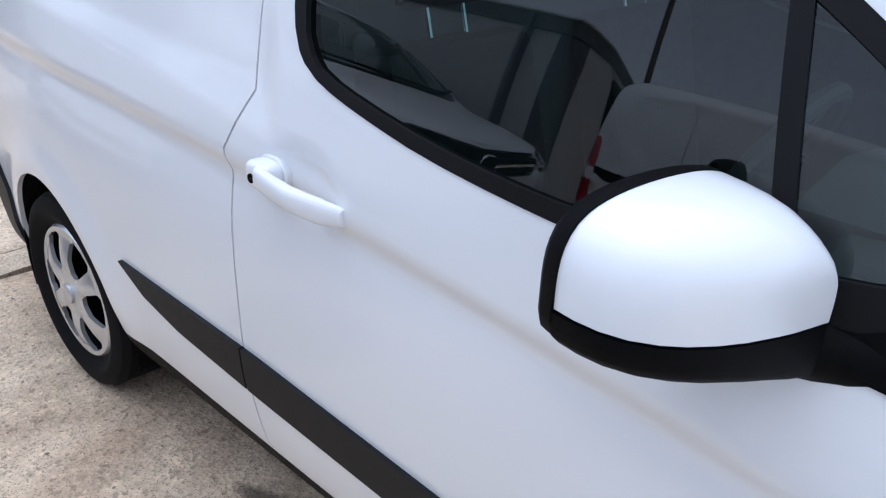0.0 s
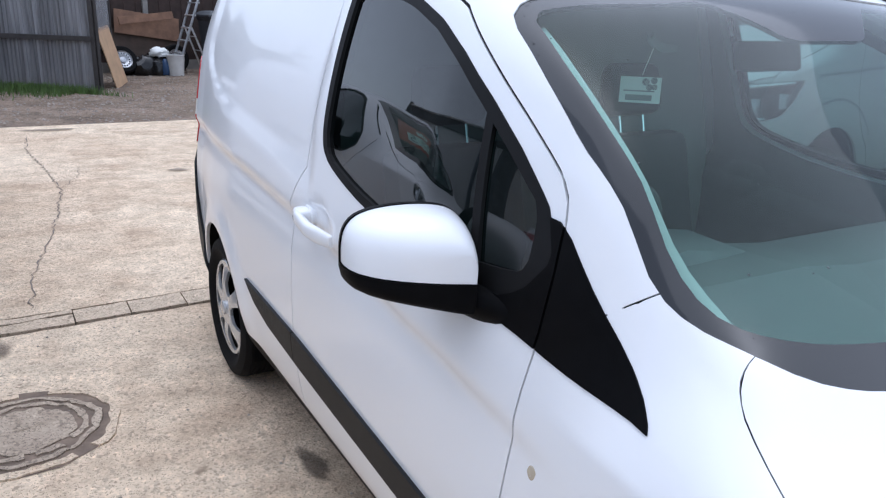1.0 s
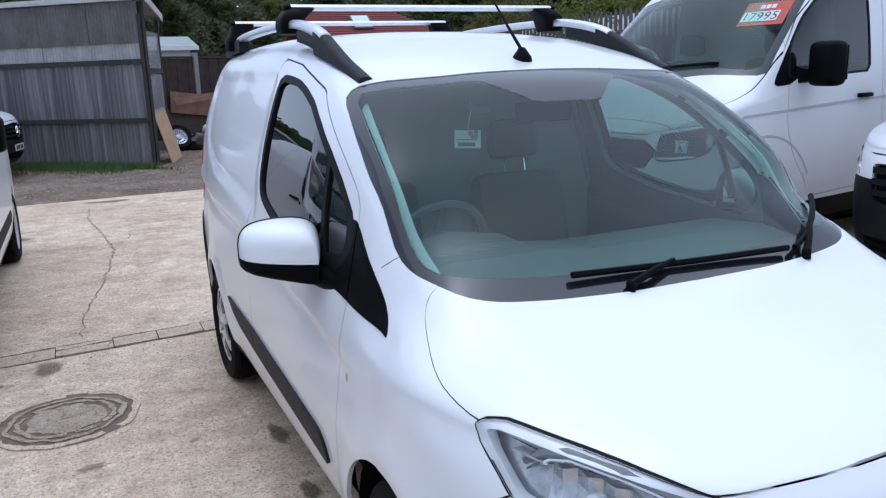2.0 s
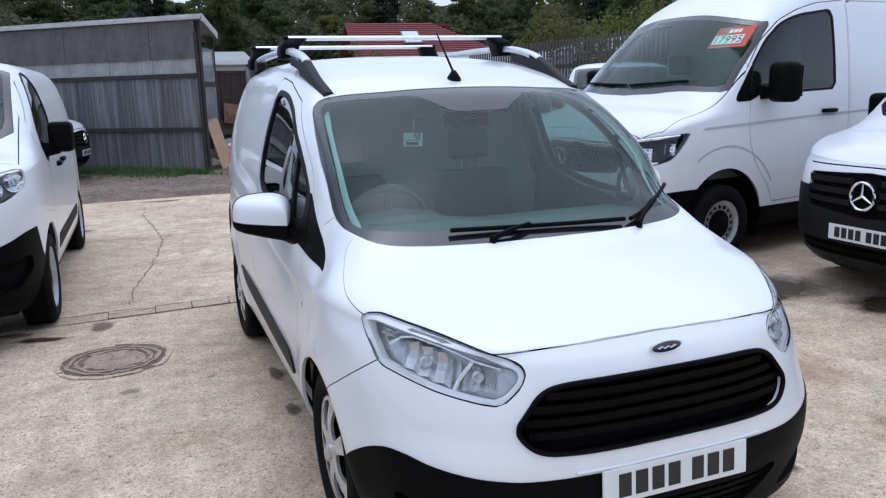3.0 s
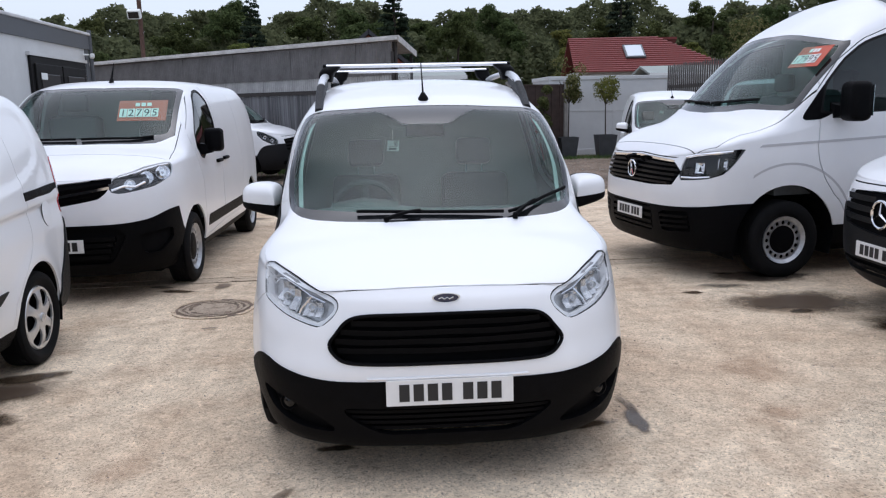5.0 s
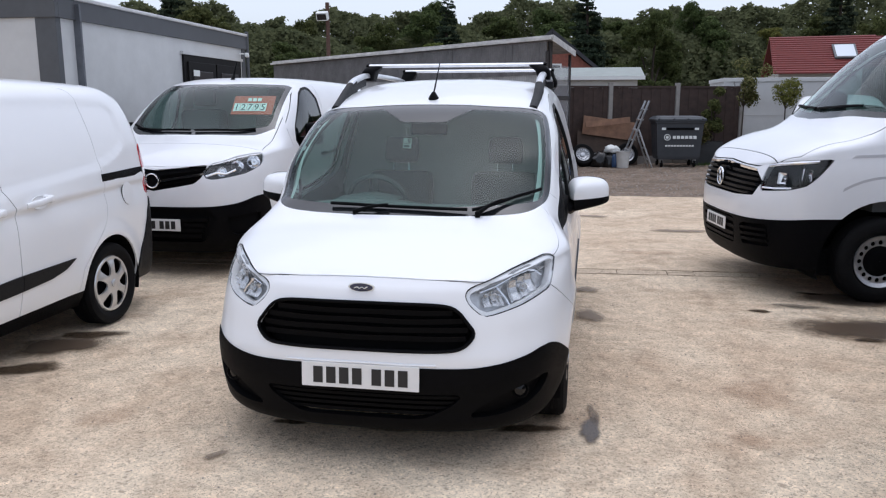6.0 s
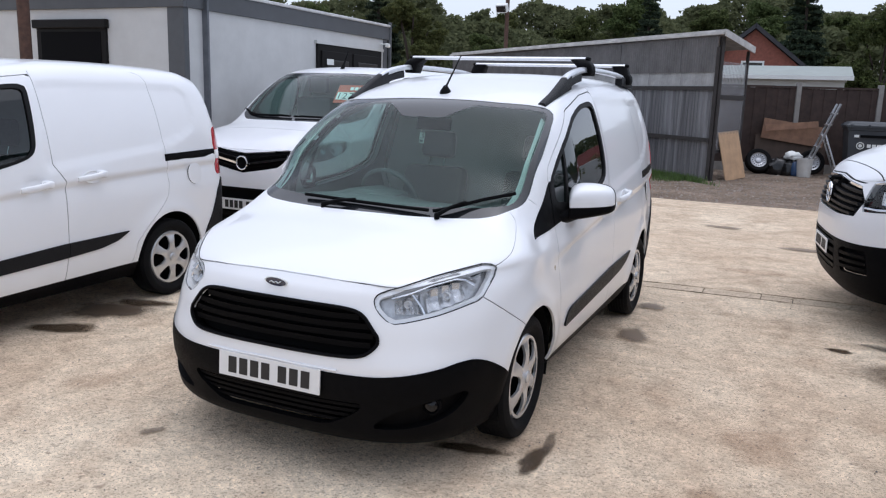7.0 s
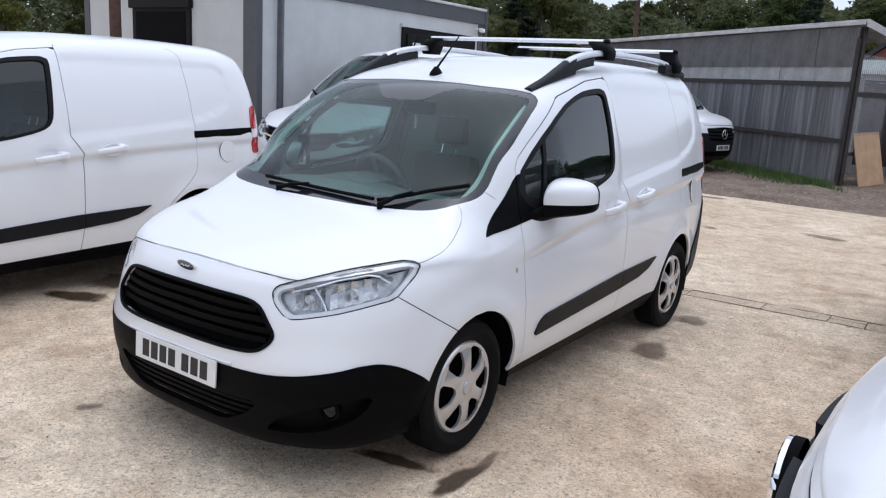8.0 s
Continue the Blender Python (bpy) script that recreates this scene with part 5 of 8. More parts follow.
        if "band" in s:
            sh("arch_crease_shade", lambda t: "band" in t and not any(o in t for o in ("arch", "strip", "lamp")), sd, s["strip_mat"], 0.006, 0.001)
            sh("corner_panel", lambda t: "sail" in t, sd, BLACK, 0.01, 0.003, "black plastic corner panel")
        sh("skirt", lambda t: "skirt" in t and "arch" not in t, sd, BLACK, 0.01, 0.003)
        hl = sh("headlamp", lambda t: "lamp" in t, sd, LENS, 0, 0.0, "clear headlamp")
        hl.visible_shadow = False
        sh("lamp_bowl", lambda t: "lamp" in t, sd, s["lamp_mat"], 0.0, -0.05, parent=hl)
        for (u, z, r) in s["bowls"]:
            a = u / 0.9
            q = min((p for p in k.v if abs(p[2] - z) < 0.03 and p[1] < 0.1), key=lambda p: abs(math.atan2(p[0], s["yc"] - p[1]) - a))
            d = Vector((0.35 * sd[0], -0.92, 0.12)).normalized()
            m = Matrix.Translation(Vector((q[0] * sd[0], q[1], z)) - d * 0.035) @ d.to_track_quat("Z", "Y").to_matrix().to_4x4()
            n_ = 4 if s.get("square") else 20
            part("reflector_bowl", lathe([(r, 0.014), (r * 0.9, 0.0), (r * 0.5, -0.02), (0.012, -0.02), (0.001, 0.0)], n_, axis="z"), CHROME, hl, place=m @ Matrix.Rotation(radians(45 if n_ == 4 else 0), 4, "Z"), smooth=n_ > 4)
    for sd in (1, -1):
        for line, rad in s.get("lamp_lines", ()):
            pts = []
            for u, z in line:
                q = min((p for p in k.v if abs(p[2] - z) < 0.03 and p[1] < 0.1), key=lambda p: abs(math.atan2(p[0], s["yc"] - p[1]) - u / 0.9))
                pts.append((q[0] * sd * 0.992, q[1] + 0.006, z))
            part("lamp_strip", tube(pts, rad, 6), CHROME, van, smooth=True)
    sh("windscreen_border", lambda t: "screen" in t and "pane" not in t, both, FRIT, 0.01, -0.003)
    ws = sh("windscreen", lambda t: "pane" in t, both, GLASS, 0, -0.003)
    ws.visible_shadow = False
    sh("bumper", lambda t: "bumper" in t and not any(o in t for o in ("arch", "grille", "lamp")), both, s["bump_mat"], 0.03, 0.004, "dark plastic bumper")
    g = sh("grille", lambda t: "grille" in t and "lamp" not in t, both, DARK, 0.0, -0.04)
    sh("grille_rim", lambda t: "grille" in t and "lamp" not in t, both, DARK, 0.045, -0.03, parent=g)

    def nose(x, z):
        a = float(s["half"](z))
        return s["yc"] - (s["yc"] - float(s["nose_y"](z))) * max(0, 1 - (x / a) ** s["n"]) ** (1 / s["n"])
    for x0, x1, z0, z1, h, mt in s["slats"]:
        for sd in (1, -1):
            rings = []
            for q in range(13):
                t = q / 12
                x, z = x0 + (x1 - x0) * t, z0 + (z1 - z0) * t
                y = nose(x, z)
                rings.append([(sd * x, y - 0.006, z + h), (sd * x, y + 0.03, z + h * 0.6), (sd * x, y + 0.03, z - h), (sd * x, y - 0.002, z - h)])
            part("grille_slat", loft(rings), mt, g, smooth=True)
    bx, bz, br = s["badge"]
    part("badge", lathe([(br, -0.02), (br, 0.004), (br * 0.92, 0.008), (br * 0.82, 0.006), (br * 0.8, -0.004), (0.001, -0.006)], 36, axis="y"), DARK, van, "round chrome-rimmed badge", pose(0, nose(0, bz) - 0.008, bz) @ Matrix.Diagonal((1, -1, 1, 1)), True)
    part("badge_ring", tube([(br * 0.9 * math.cos(t), 0, br * 0.9 * math.sin(t)) for t in [2 * math.pi * q / 28 for q in range(28)]], br * 0.1, 6, closed=True), CHROME, van, place=pose(0, nose(0, bz) - 0.018, bz), smooth=True)
    for t in s["badge_rays"]:
        part("badge_ray", tube([(0, 0, 0), (br * 0.86 * math.sin(radians(t)), 0, br * 0.86 * math.cos(radians(t)))], [br * 0.13, br * 0.05], 5), CHROME, van, place=pose(0, nose(0, bz) - 0.018, bz))
    plate(van, 0.52, 0.11, INK, pose(s.get("plate_x", 0), nose(0, s["plate_z"]) - 0.012, s["plate_z"]))
    # Dark pan hung low to keep light off the ground beneath.
    part("floor_pan", box(-s["wide"] + 0.2, s["wide"] - 0.2, -0.5, s["yr1"] - 0.2, 0.19, 0.42, 0.03), DARK, van)
    for y in (0.0, s["wb"]):
        for sd in (1, -1):
            bm = bmesh.new()
            arcs = [[(x * sd, y + (s["arch"] + 0.015) * math.cos(a), s["r"] + (s["arch"] + 0.015) * math.sin(a)) for a in [math.pi * (q / 14 * 1.2 - 0.1) for q in range(15)]] for x in (s["wide"] - 0.42, s["wide"] - 0.05)]
            for q in range(14):
                bm.faces.new([bm.verts.new(p) for p in (arcs[0][q], arcs[0][q + 1], arcs[1][q + 1], arcs[1][q])])
            bm.faces.new([bm.verts.new(p) for p in arcs[0]])
            part("wheel_arch_liner", bm, DARK, van)
            hub = wheel("wheel", van, sd * (s["wide"] - 0.125), y, s["r"], s["r"], 0.215, sd, s["rim"], steel_rim, (TYRE, s.get("rim_mat", STEEL)))
            e, w = s["rim"], 0.1075
            part("hub_cap", lathe([(e * 0.60, w * 0.50), (e * 0.59, w * 0.62), (e * 0.44, w * 0.66), (e * 0.36, w * 0.72), (e * 0.30, w * 0.74), (0.001, w * 0.74)], 36), BLACK, hub, smooth=True)
    # mirrors, handles, wipers, cabin
    for sd in (1, -1):
        x, y, z = s["mirror"]
        e = s.get("mirror_size", 1.0)
        m = part("wing_mirror", box(-0.10 * e, 0.12 * e, -0.07 * e, 0.09 * e, -0.16 * e, 0.13 * e, 0.05 * e, segments=3), BLACK, van, "black wing mirror", pose(sd * (x + 0.14 * e), y, z, 0, 0, -12 * sd), True)
        part("mirror_glass", box(-0.08 * e, 0.10 * e, 0.088 * e, 0.093 * e, -0.12 * e, 0.10 * e), CHROME, m)
        part("mirror_arm", loft([[(sd * (x + dx), y + dy, z + dz) for dy, dz in ((-h, -0.1 - h), (h, -0.1 - h), (h, -0.1 + h), (-h, -0.1 + h))] for dx, h in ((0.10, 0.035), (0.0, 0.055), (-0.04, 0.075))]), BLACK, m, place=(pose(sd * (x + 0.14 * e), y, z, 0, 0, -12 * sd)).inverted())
        for hy, hz in s["handles"]:
            part("door_handle", box(-0.01, 0.035, -0.10, 0.10, -0.018, 0.018, 0.012), s["handle_mat"], van, place=pose(sd * (float(s["half"](min(hz, s["belt_top"])))), hy, hz), smooth=True)
    cz = s["s_z"]
    for x0, x1 in ((-0.75, -0.05), (0.0, 0.62)):
        pts = [(x0 + (x1 - x0) * q / 6, float(s["s_base"](abs(x0 + (x1 - x0) * q / 6))) + 0.07, 0) for q in range(7)]
        pts = [(a, b, float(s["crest"](b)) - (float(s["crest"](b)) - float(s["rail_z"](b))) * (abs(a) / max(0.5, float(rx(b)))) ** 2.6 + 0.02) for a, b, _ in pts]
        part("wiper", tube(pts, 0.012, 6), BLACK, van)
    wd = s["wide"] - 0.14
    part("dashboard", loft([[(x, y + s["dash"], z + cz - 1.05) for y, z in ((0.05, 0.88), (0.15, 1.0), (0.5, 1.0), (0.62, 0.9), (0.55, 0.5), (0.05, 0.5))] for x in (-wd, 0, wd)]), DASH, van)
    for x in (-0.45, 0.45):
        st = part("seat", box(x - 0.25, x + 0.25, s["dash"] + 0.9, s["dash"] + 1.15, cz - 0.5, cz + 0.32, 0.06), SEAT, van, smooth=True)
        part("headrest", box(x - 0.13, x + 0.13, s["dash"] + 1.0, s["dash"] + 1.1, cz + 0.36, cz + 0.55, 0.04), SEAT, st, smooth=True)
    part("bulkhead", slab([(-wd, 0.4), (wd, 0.4), (wd, cz), (wd - 0.16, s["roof"] - 0.12), (-wd + 0.16, s["roof"] - 0.12), (-wd, cz)], 0.03, "y"), LINER, van, place=pose(0, s["dash"] + 1.25, 0))
    sx, sy, sz = s["aerial"]
    if sz:
        part("aerial", tube([(sx, sy, sz - 0.01), (sx, sy + 0.03, sz + 0.05), (sx, sy + 0.12, sz + 0.2)], [0.03, 0.012, 0.003], 8), BLACK, van)
    return van


def price_card(place, digits, width=0.40):
    """Orange card with four-figure price strip that stands behind a windscreen."""
    c = thing("price_card", "orange dealer card with white price figures", "sign", place, "price cards")
    part("card", box(-width / 2, width / 2, -0.003, 0.003, -0.11, 0.13), PRICE_RED, c)
    for q, d in enumerate(digits):
        w = width / 6.2
        x = -width / 2 + w * (q + 0.7)
        tile = part("figure_card", box(x - w * 0.46, x + w * 0.46, -0.008, -0.004, -0.07, 0.03), BONE, c)
        cu = bpy.data.curves.new("figure", "FONT")
        cu.body, cu.size, cu.align_x = d, 0.115, "CENTER"
        tmp = bpy.data.objects.new("tmp", cu)
        scene.collection.objects.link(tmp)
        me = bpy.data.meshes.new_from_object(tmp.evaluated_get(bpy.context.evaluated_depsgraph_get()))
        bpy.data.objects.remove(tmp)
        link("figure", me, INK, tile, "", pose(x, -0.0095, -0.06, 90))
    for q in range(3):
        part("card_band", box(-width * 0.16 + q * width * 0.12, -width * 0.07 + q * width * 0.12, -0.006, -0.003, 0.06, 0.10), BONE, c)
    return c


# medium van with a chrome-lined grille
T = dict(n=3.2, yc=0.1, yr0=3.2, yr1=3.72, cowl0=-0.35, cowl1=0.20, bulge=0.03, crown=0.7, r=0.325, arch=0.40, wb=2.925, wide=0.96, rim=0.215, roof=1.9)
T["nose_y"] = spline([(0.2, -0.72), (0.3, -0.85), (0.45, -0.89), (0.7, -0.90), (0.85, -0.89), (0.98, -0.86), (1.05, -0.81), (1.2, -0.74)])
T["half"] = spline([(0.2, 0.86), (0.35, 0.93), (0.6, 0.955), (0.9, 0.955), (1.1, 0.945), (1.3, 0.925)])
T["taper"] = spline([(0, 1.0), (2.6, 1.0), (3.2, 0.975)])
T["belt_f"] = spline([(0, 1.03), (30, 1.03), (60, 1.08), (90, 1.15)])
T["belt"] = spline([(0.1, 1.15), (0.6, 1.18), (1.2, 1.22), (2.5, 1.25), (3.8, 1.25)])
T["crest"] = spline([(-0.83, 1.03), (-0.7, 1.12), (-0.4, 1.22), (-0.08, 1.31), (0.2, 1.53), (0.5, 1.74), (0.75, 1.845), (1.1, 1.89), (2.0, 1.905), (3.2, 1.89), (3.5, 1.86), (3.62, 1.7), (3.72, 1.25)])
T["rail_x"] = spline([(-0.3, 0.82), (0.0, 0.84), (0.2, 0.84), (0.5, 0.81), (0.8, 0.79), (1.2, 0.775), (3.2, 0.77), (3.7, 0.74)])
T["rail_z"] = spline([(-0.3, 1.14), (0.0, 1.27), (0.2, 1.44), (0.5, 1.66), (0.8, 1.80), (1.2, 1.845), (3.2, 1.84), (3.55, 1.75), (3.72, 1.25)])
T["bottom"] = spline([(-1, 0.22), (0, 0.24), (3.7, 0.28)])
T["s_base"] = spline([(0.0, -0.13), (0.4, -0.11), (0.65, -0.04), (0.80, 0.06)])
T["s_top"] = spline([(0.0, 0.63), (0.5, 0.67), (0.8, 0.80)])
T["s_edge"] = spline([(0.0, 0.80), (0.4, 0.765), (0.9, 0.72)])
T["s_z"] = 1.22
T["window"] = smooth_poly([(0.30, 1.27), (0.62, 1.60), (0.80, 1.74), (1.15, 1.78), (1.18, 1.30), (0.7, 1.20), (0.45, 1.10)], 1)
T["door"] = [(0.20, 1.38), (0.62, 1.70), (0.85, 1.83), (1.22, 1.85), (1.25, 1.3), (1.25, 0.4), (0.42, 0.36), (0.40, 0.9), (0.22, 1.2)]
T["slider"] = [(1.27, 1.845), (2.3, 1.845), (2.35, 1.2), (2.4, 0.85), (2.3, 0.40), (1.27, 0.40)]
T["bump"] = spline([(-0.95, 0.665), (-0.86, 0.67), (-0.75, 0.69), (-0.55, 0.75), (-0.42, 0.76), (-0.38, 0.6), (0.0, 0.3)])
T["skirt"] = 0.33
T["strip"], T["strip_w"], T["strip_y"] = spline([(0, 0.5), (4, 0.5)]), 0.055, (0.5, 2.4)
T["strip_mat"] = BLACK
T["lamp"] = [(0.413, 0.982), (0.44, 0.928), (0.47, 0.915), (0.53, 0.919), (0.64, 0.940), (0.74, 0.962), (0.83, 0.998), (0.918, 1.04), (0.935, 1.09), (0.938, 1.138), (0.90, 1.145), (0.81, 1.135), (0.70, 1.118), (0.60, 1.085), (0.50, 1.06), (0.45, 1.02)]
T["lamp_lines"] = [([(0.50, 1.045), (0.60, 1.072), (0.70, 1.103), (0.81, 1.122), (0.90, 1.13)], 0.007), ([(0.46, 0.945), (0.52, 0.975), (0.60, 0.965), (0.66, 1.0)], 0.011)]
T["lamp_mat"] = mat("smoked_lamp_housing", (0.035, 0.035, 0.038), 0.3, metal=0.3)
T["bowls"] = [(0.56, 0.985, 0.045), (0.69, 1.03, 0.058), (0.82, 1.065, 0.060)]
T["grilles"] = [[(-0.50, 1.05), (-0.25, 1.022), (0.0, 1.0), (0.25, 1.022), (0.50, 1.05), (0.47, 0.94), (0.40, 0.88), (0.27, 0.855), (0.0, 0.81), (-0.27, 0.855), (-0.40, 0.88), (-0.47, 0.94)], [(-0.52, 0.645), (0.52, 0.645), (0.58, 0.56), (0.46, 0.34), (-0.46, 0.34), (-0.58, 0.56)], [(0.66, 0.56), (0.88, 0.60), (0.88, 0.50), (0.80, 0.40), (0.70, 0.40)]]
T["slats"] = [(0.06, 0.48, 0.900, 0.968, 0.011, CHROME), (0.06, 0.49, 0.945, 1.005, 0.006, BLACK), (0.06, 0.42, 0.862, 0.915, 0.006, BLACK), (0.0, 0.50, 0.55, 0.55, 0.018, BLACK), (0.0, 0.48, 0.50, 0.50, 0.018, BLACK), (0.0, 0.46, 0.45, 0.45, 0.018, BLACK), (0.0, 0.44, 0.40, 0.40, 0.018, BLACK)]
T["seam"], T["seam_y"], T["seam_x"] = spline([(0, 0.99), (0.5, 1.01), (1, 1.03)]), -0.6, 0.55
T["seam2"] = [(0.86, -0.40), (0.84, -0.2), (0.82, 0.02)]
T["badge"], T["badge_rays"] = (0, 0.905, 0.070), ()
T["bump_mat"], T["handle_mat"] = BLACK, BLACK
T["plate_z"] = 0.50
T["mirror"], T["mirror_size"] = (0.93, 0.52, 1.30), 0.78
T["handles"] = [(1.10, 1.05), (1.42, 1.06)]
T["belt_top"], T["dash"] = 1.15, 0.0
T["aerial"] = (0.0, 0.85, 1.86)

# tall van
W = dict(n=3.0, yc=-0.35, yr0=4.5, yr1=4.95, cowl0=-0.45, cowl1=0.05, bulge=0.02, crown=0.65, r=0.345, arch=0.49, wb=3.64, wide=1.02, rim=0.21, roof=2.6)
W["nose_y"] = spline([(0.22, -0.84), (0.32, -0.95), (0.5, -0.99), (0.75, -1.0), (0.95, -0.97), (1.05, -0.93), (1.2, -0.84), (1.4, -0.75)])
W["half"] = spline([(0.2, 0.95), (0.35, 0.99), (0.6, 1.015), (1.0, 1.02), (1.3, 1.01), (1.6, 0.985)])
W["taper"] = spline([(0, 1.0), (4.5, 0.99)])
W["belt_f"] = spline([(0, 1.08), (30, 1.09), (60, 1.13), (90, 1.20)])
W["belt"] = spline([(-0.4, 1.19), (-0.35, 1.20), (0.1, 1.30), (0.5, 1.36), (1.2, 1.40), (5, 1.40)])
W["crest"] = spline([(-0.91, 1.08), (-0.8, 1.18), (-0.55, 1.31), (-0.30, 1.40), (-0.05, 1.66), (0.2, 1.93), (0.45, 2.15), (0.8, 2.36), (1.2, 2.52), (1.8, 2.60), (4.5, 2.60), (4.8, 2.55), (4.88, 2.2), (4.95, 1.4)])
W["rail_x"] = spline([(-0.5, 0.91), (-0.2, 0.955), (0.1, 0.948), (0.45, 0.905), (0.8, 0.87), (1.4, 0.84), (4.5, 0.82), (5, 0.8)])
W["rail_z"] = spline([(-0.5, 1.20), (-0.2, 1.29), (0.03, 1.48), (0.2, 1.66), (0.45, 1.90), (0.725, 2.14), (1.0, 2.27), (1.4, 2.40), (1.8, 2.47), (4.5, 2.48), (4.8, 2.4), (4.95, 1.4)])
W["bottom"] = spline([(-1.1, 0.26), (0, 0.28), (5, 0.34)])
W["s_base"] = spline([(0.0, -0.235), (0.3, -0.215), (0.6, -0.15), (0.8, -0.07), (0.95, 0.03)])
W["s_top"] = spline([(0.0, 0.475), (0.45, 0.49), (0.8, 0.60), (0.86, 0.70)])
W["s_edge"] = spline([(-0.2, 0.98), (0.034, 0.955), (0.4, 0.90), (0.725, 0.848)])
W["s_z"], W["frit"] = 1.28, 0.05
W["window"] = [(0.30, 1.46), (0.36, 1.69), (0.56, 1.90), (0.74, 2.03), (0.89, 2.085), (1.03, 2.12), (1.41, 2.165), (1.45, 2.15), (1.44, 1.50), (1.41, 1.48), (0.84, 1.465), (0.45, 1.455)]
W["band"], W["sail"] = (0.665, 0.685), [(0.10, 1.40), (0.115, 1.43), (0.34, 1.70), (0.40, 1.60), (0.42, 1.45), (0.30, 1.395), (0.15, 1.385)]
W["door"] = [(0.25, 1.62), (0.50, 1.90), (0.745, 2.075), (1.0, 2.17), (1.27, 2.235), (1.66, 2.268), (1.645, 1.4), (1.645, 0.52), (0.62, 0.50), (0.52, 0.69), (0.476, 0.715), (0.356, 0.879), (0.29, 1.03), (0.268, 1.139), (0.281, 1.391)]
W["slider"] = [(1.67, 2.268), (2.85, 2.28), (2.85, 0.5), (1.67, 0.5)]
W["bump"] = spline([(-1.1, 0.64), (-0.95, 0.65), (-0.8, 0.665), (-0.5, 0.688), (0.0, 0.69)])
W["skirt"] = 0.46
W["strip"], W["strip_w"], W["strip_y"] = spline([(-0.5, 1.172), (0.33, 1.202), (1.2, 1.235), (5, 1.30)]), 0.011, (-0.33, 4.6)
# Grey drawn along the side and arch creases in place of their shade.
W["strip_mat"] = mat("crease_shade_grey", (0.50, 0.50, 0.52), 0.4)
W["lamp"] = [(0.82, 0.887), (0.855, 1.02), (0.885, 1.10), (0.98, 1.125), (1.10, 1.142), (1.25, 1.155), (1.345, 1.162), (1.295, 1.09), (1.235, 1.01), (1.17, 0.944), (1.06, 0.908), (0.93, 0.893)]
W["square"], W["rim_mat"] = True, STEEL
W["lamp_lines"] = [([(0.89, 1.088), (0.98, 1.110), (1.10, 1.126), (1.25, 1.140)], 0.014), ([(0.85, 0.915), (0.95, 0.915), (1.06, 0.925)], 0.008)]
W["lamp_mat"] = DARK
W["bowls"] = [(0.99, 1.00, 0.065), (1.14, 1.035, 0.065)]
W["grilles"] = [[(-0.60, 1.06), (0.0, 1.09), (0.60, 1.06), (0.735, 0.965), (0.66, 0.842), (0.38, 0.825), (-0.38, 0.825), (-0.66, 0.842), (-0.735, 0.965)], [(-0.40, 0.63), (0.40, 0.63), (0.42, 0.40), (-0.42, 0.40)], [(0.50, 0.60), (0.82, 0.62), (0.84, 0.44), (0.55, 0.42)]]
W["slats"] = [(0.0, 0.62, 1.078, 1.048, 0.010, CHROME), (0.0, 0.66, 1.03, 1.012, 0.011, GREY_PLASTIC), (0.0, 0.69, 0.985, 0.972, 0.011, GREY_PLASTIC), (0.0, 0.67, 0.94, 0.93, 0.011, GREY_PLASTIC), (0.0, 0.65, 0.895, 0.888, 0.011, GREY_PLASTIC), (0.0, 0.60, 0.855, 0.855, 0.009, GREY_PLASTIC), (0.0, 0.40, 0.60, 0.60, 0.016, BLACK), (0.0, 0.40, 0.54, 0.54, 0.016, BLACK), (0.0, 0.40, 0.48, 0.48, 0.016, BLACK), (0.0, 0.40, 0.43, 0.43, 0.014, BLACK), (0.52, 0.82, 0.56, 0.57, 0.012, BLACK), (0.53, 0.82, 0.51, 0.525, 0.012, BLACK), (0.54, 0.82, 0.465, 0.48, 0.012, BLACK)]
W["seam"], W["seam_y"], W["seam_x"] = spline([(0, 1.10), (0.6, 1.08), (1, 1.10)]), -0.75, 0.66
W["seam2"] = [(0.80, -0.80), (0.935, -0.66), (0.94, -0.45), (0.94, -0.2), (0.95, -0.02)]
W["badge"], W["badge_rays"] = (0, 0.945, 0.085), (-25, 25, 155, -155)
W["bump_mat"], W["handle_mat"] = BLACK, BLACK
W["plate_z"], W["plate_x"] = 0.548, 0.0
W["mirror"], W["mirror_size"] = (1.01, 0.46, 1.56), 1.15
W["handles"] = [(1.345, 1.272)]
W["belt_top"], W["dash"] = 1.30, -0.1
W["aerial"] = (0.0, 0.62, 0)

# medium van with grey nose
V = dict(n=3.0, yc=0.1, yr0=3.7, yr1=4.15, cowl0=-0.40, cowl1=0.10, bulge=0.03, crown=0.7, r=0.33, arch=0.40, wb=3.2, wide=0.96, rim=0.21, roof=1.9)
V["nose_y"] = spline([(0.2, -0.76), (0.3, -0.88), (0.45, -0.94), (0.7, -0.95), (0.85, -0.93), (0.95, -0.89), (1.05, -0.82), (1.2, -0.75)])
V["half"] = T["half"]
V["taper"] = spline([(0, 1.0), (3.0, 1.0), (3.7, 0.98)])
V["belt_f"] = spline([(0, 0.985), (30, 0.985), (60, 1.04), (90, 1.13)])
V["belt"] = T["belt"]
V["crest"] = spline([(-0.87, 0.985), (-0.75, 1.08), (-0.5, 1.16), (-0.15, 1.24), (0.1, 1.44), (0.4, 1.68), (0.68, 1.84), (1.1, 1.89), (2.0, 1.91), (3.7, 1.89), (4.0, 1.85), (4.08, 1.6), (4.15, 1.25)])
V["rail_x"], V["bottom"], V["s_edge"] = T["rail_x"], T["bottom"], T["s_edge"]
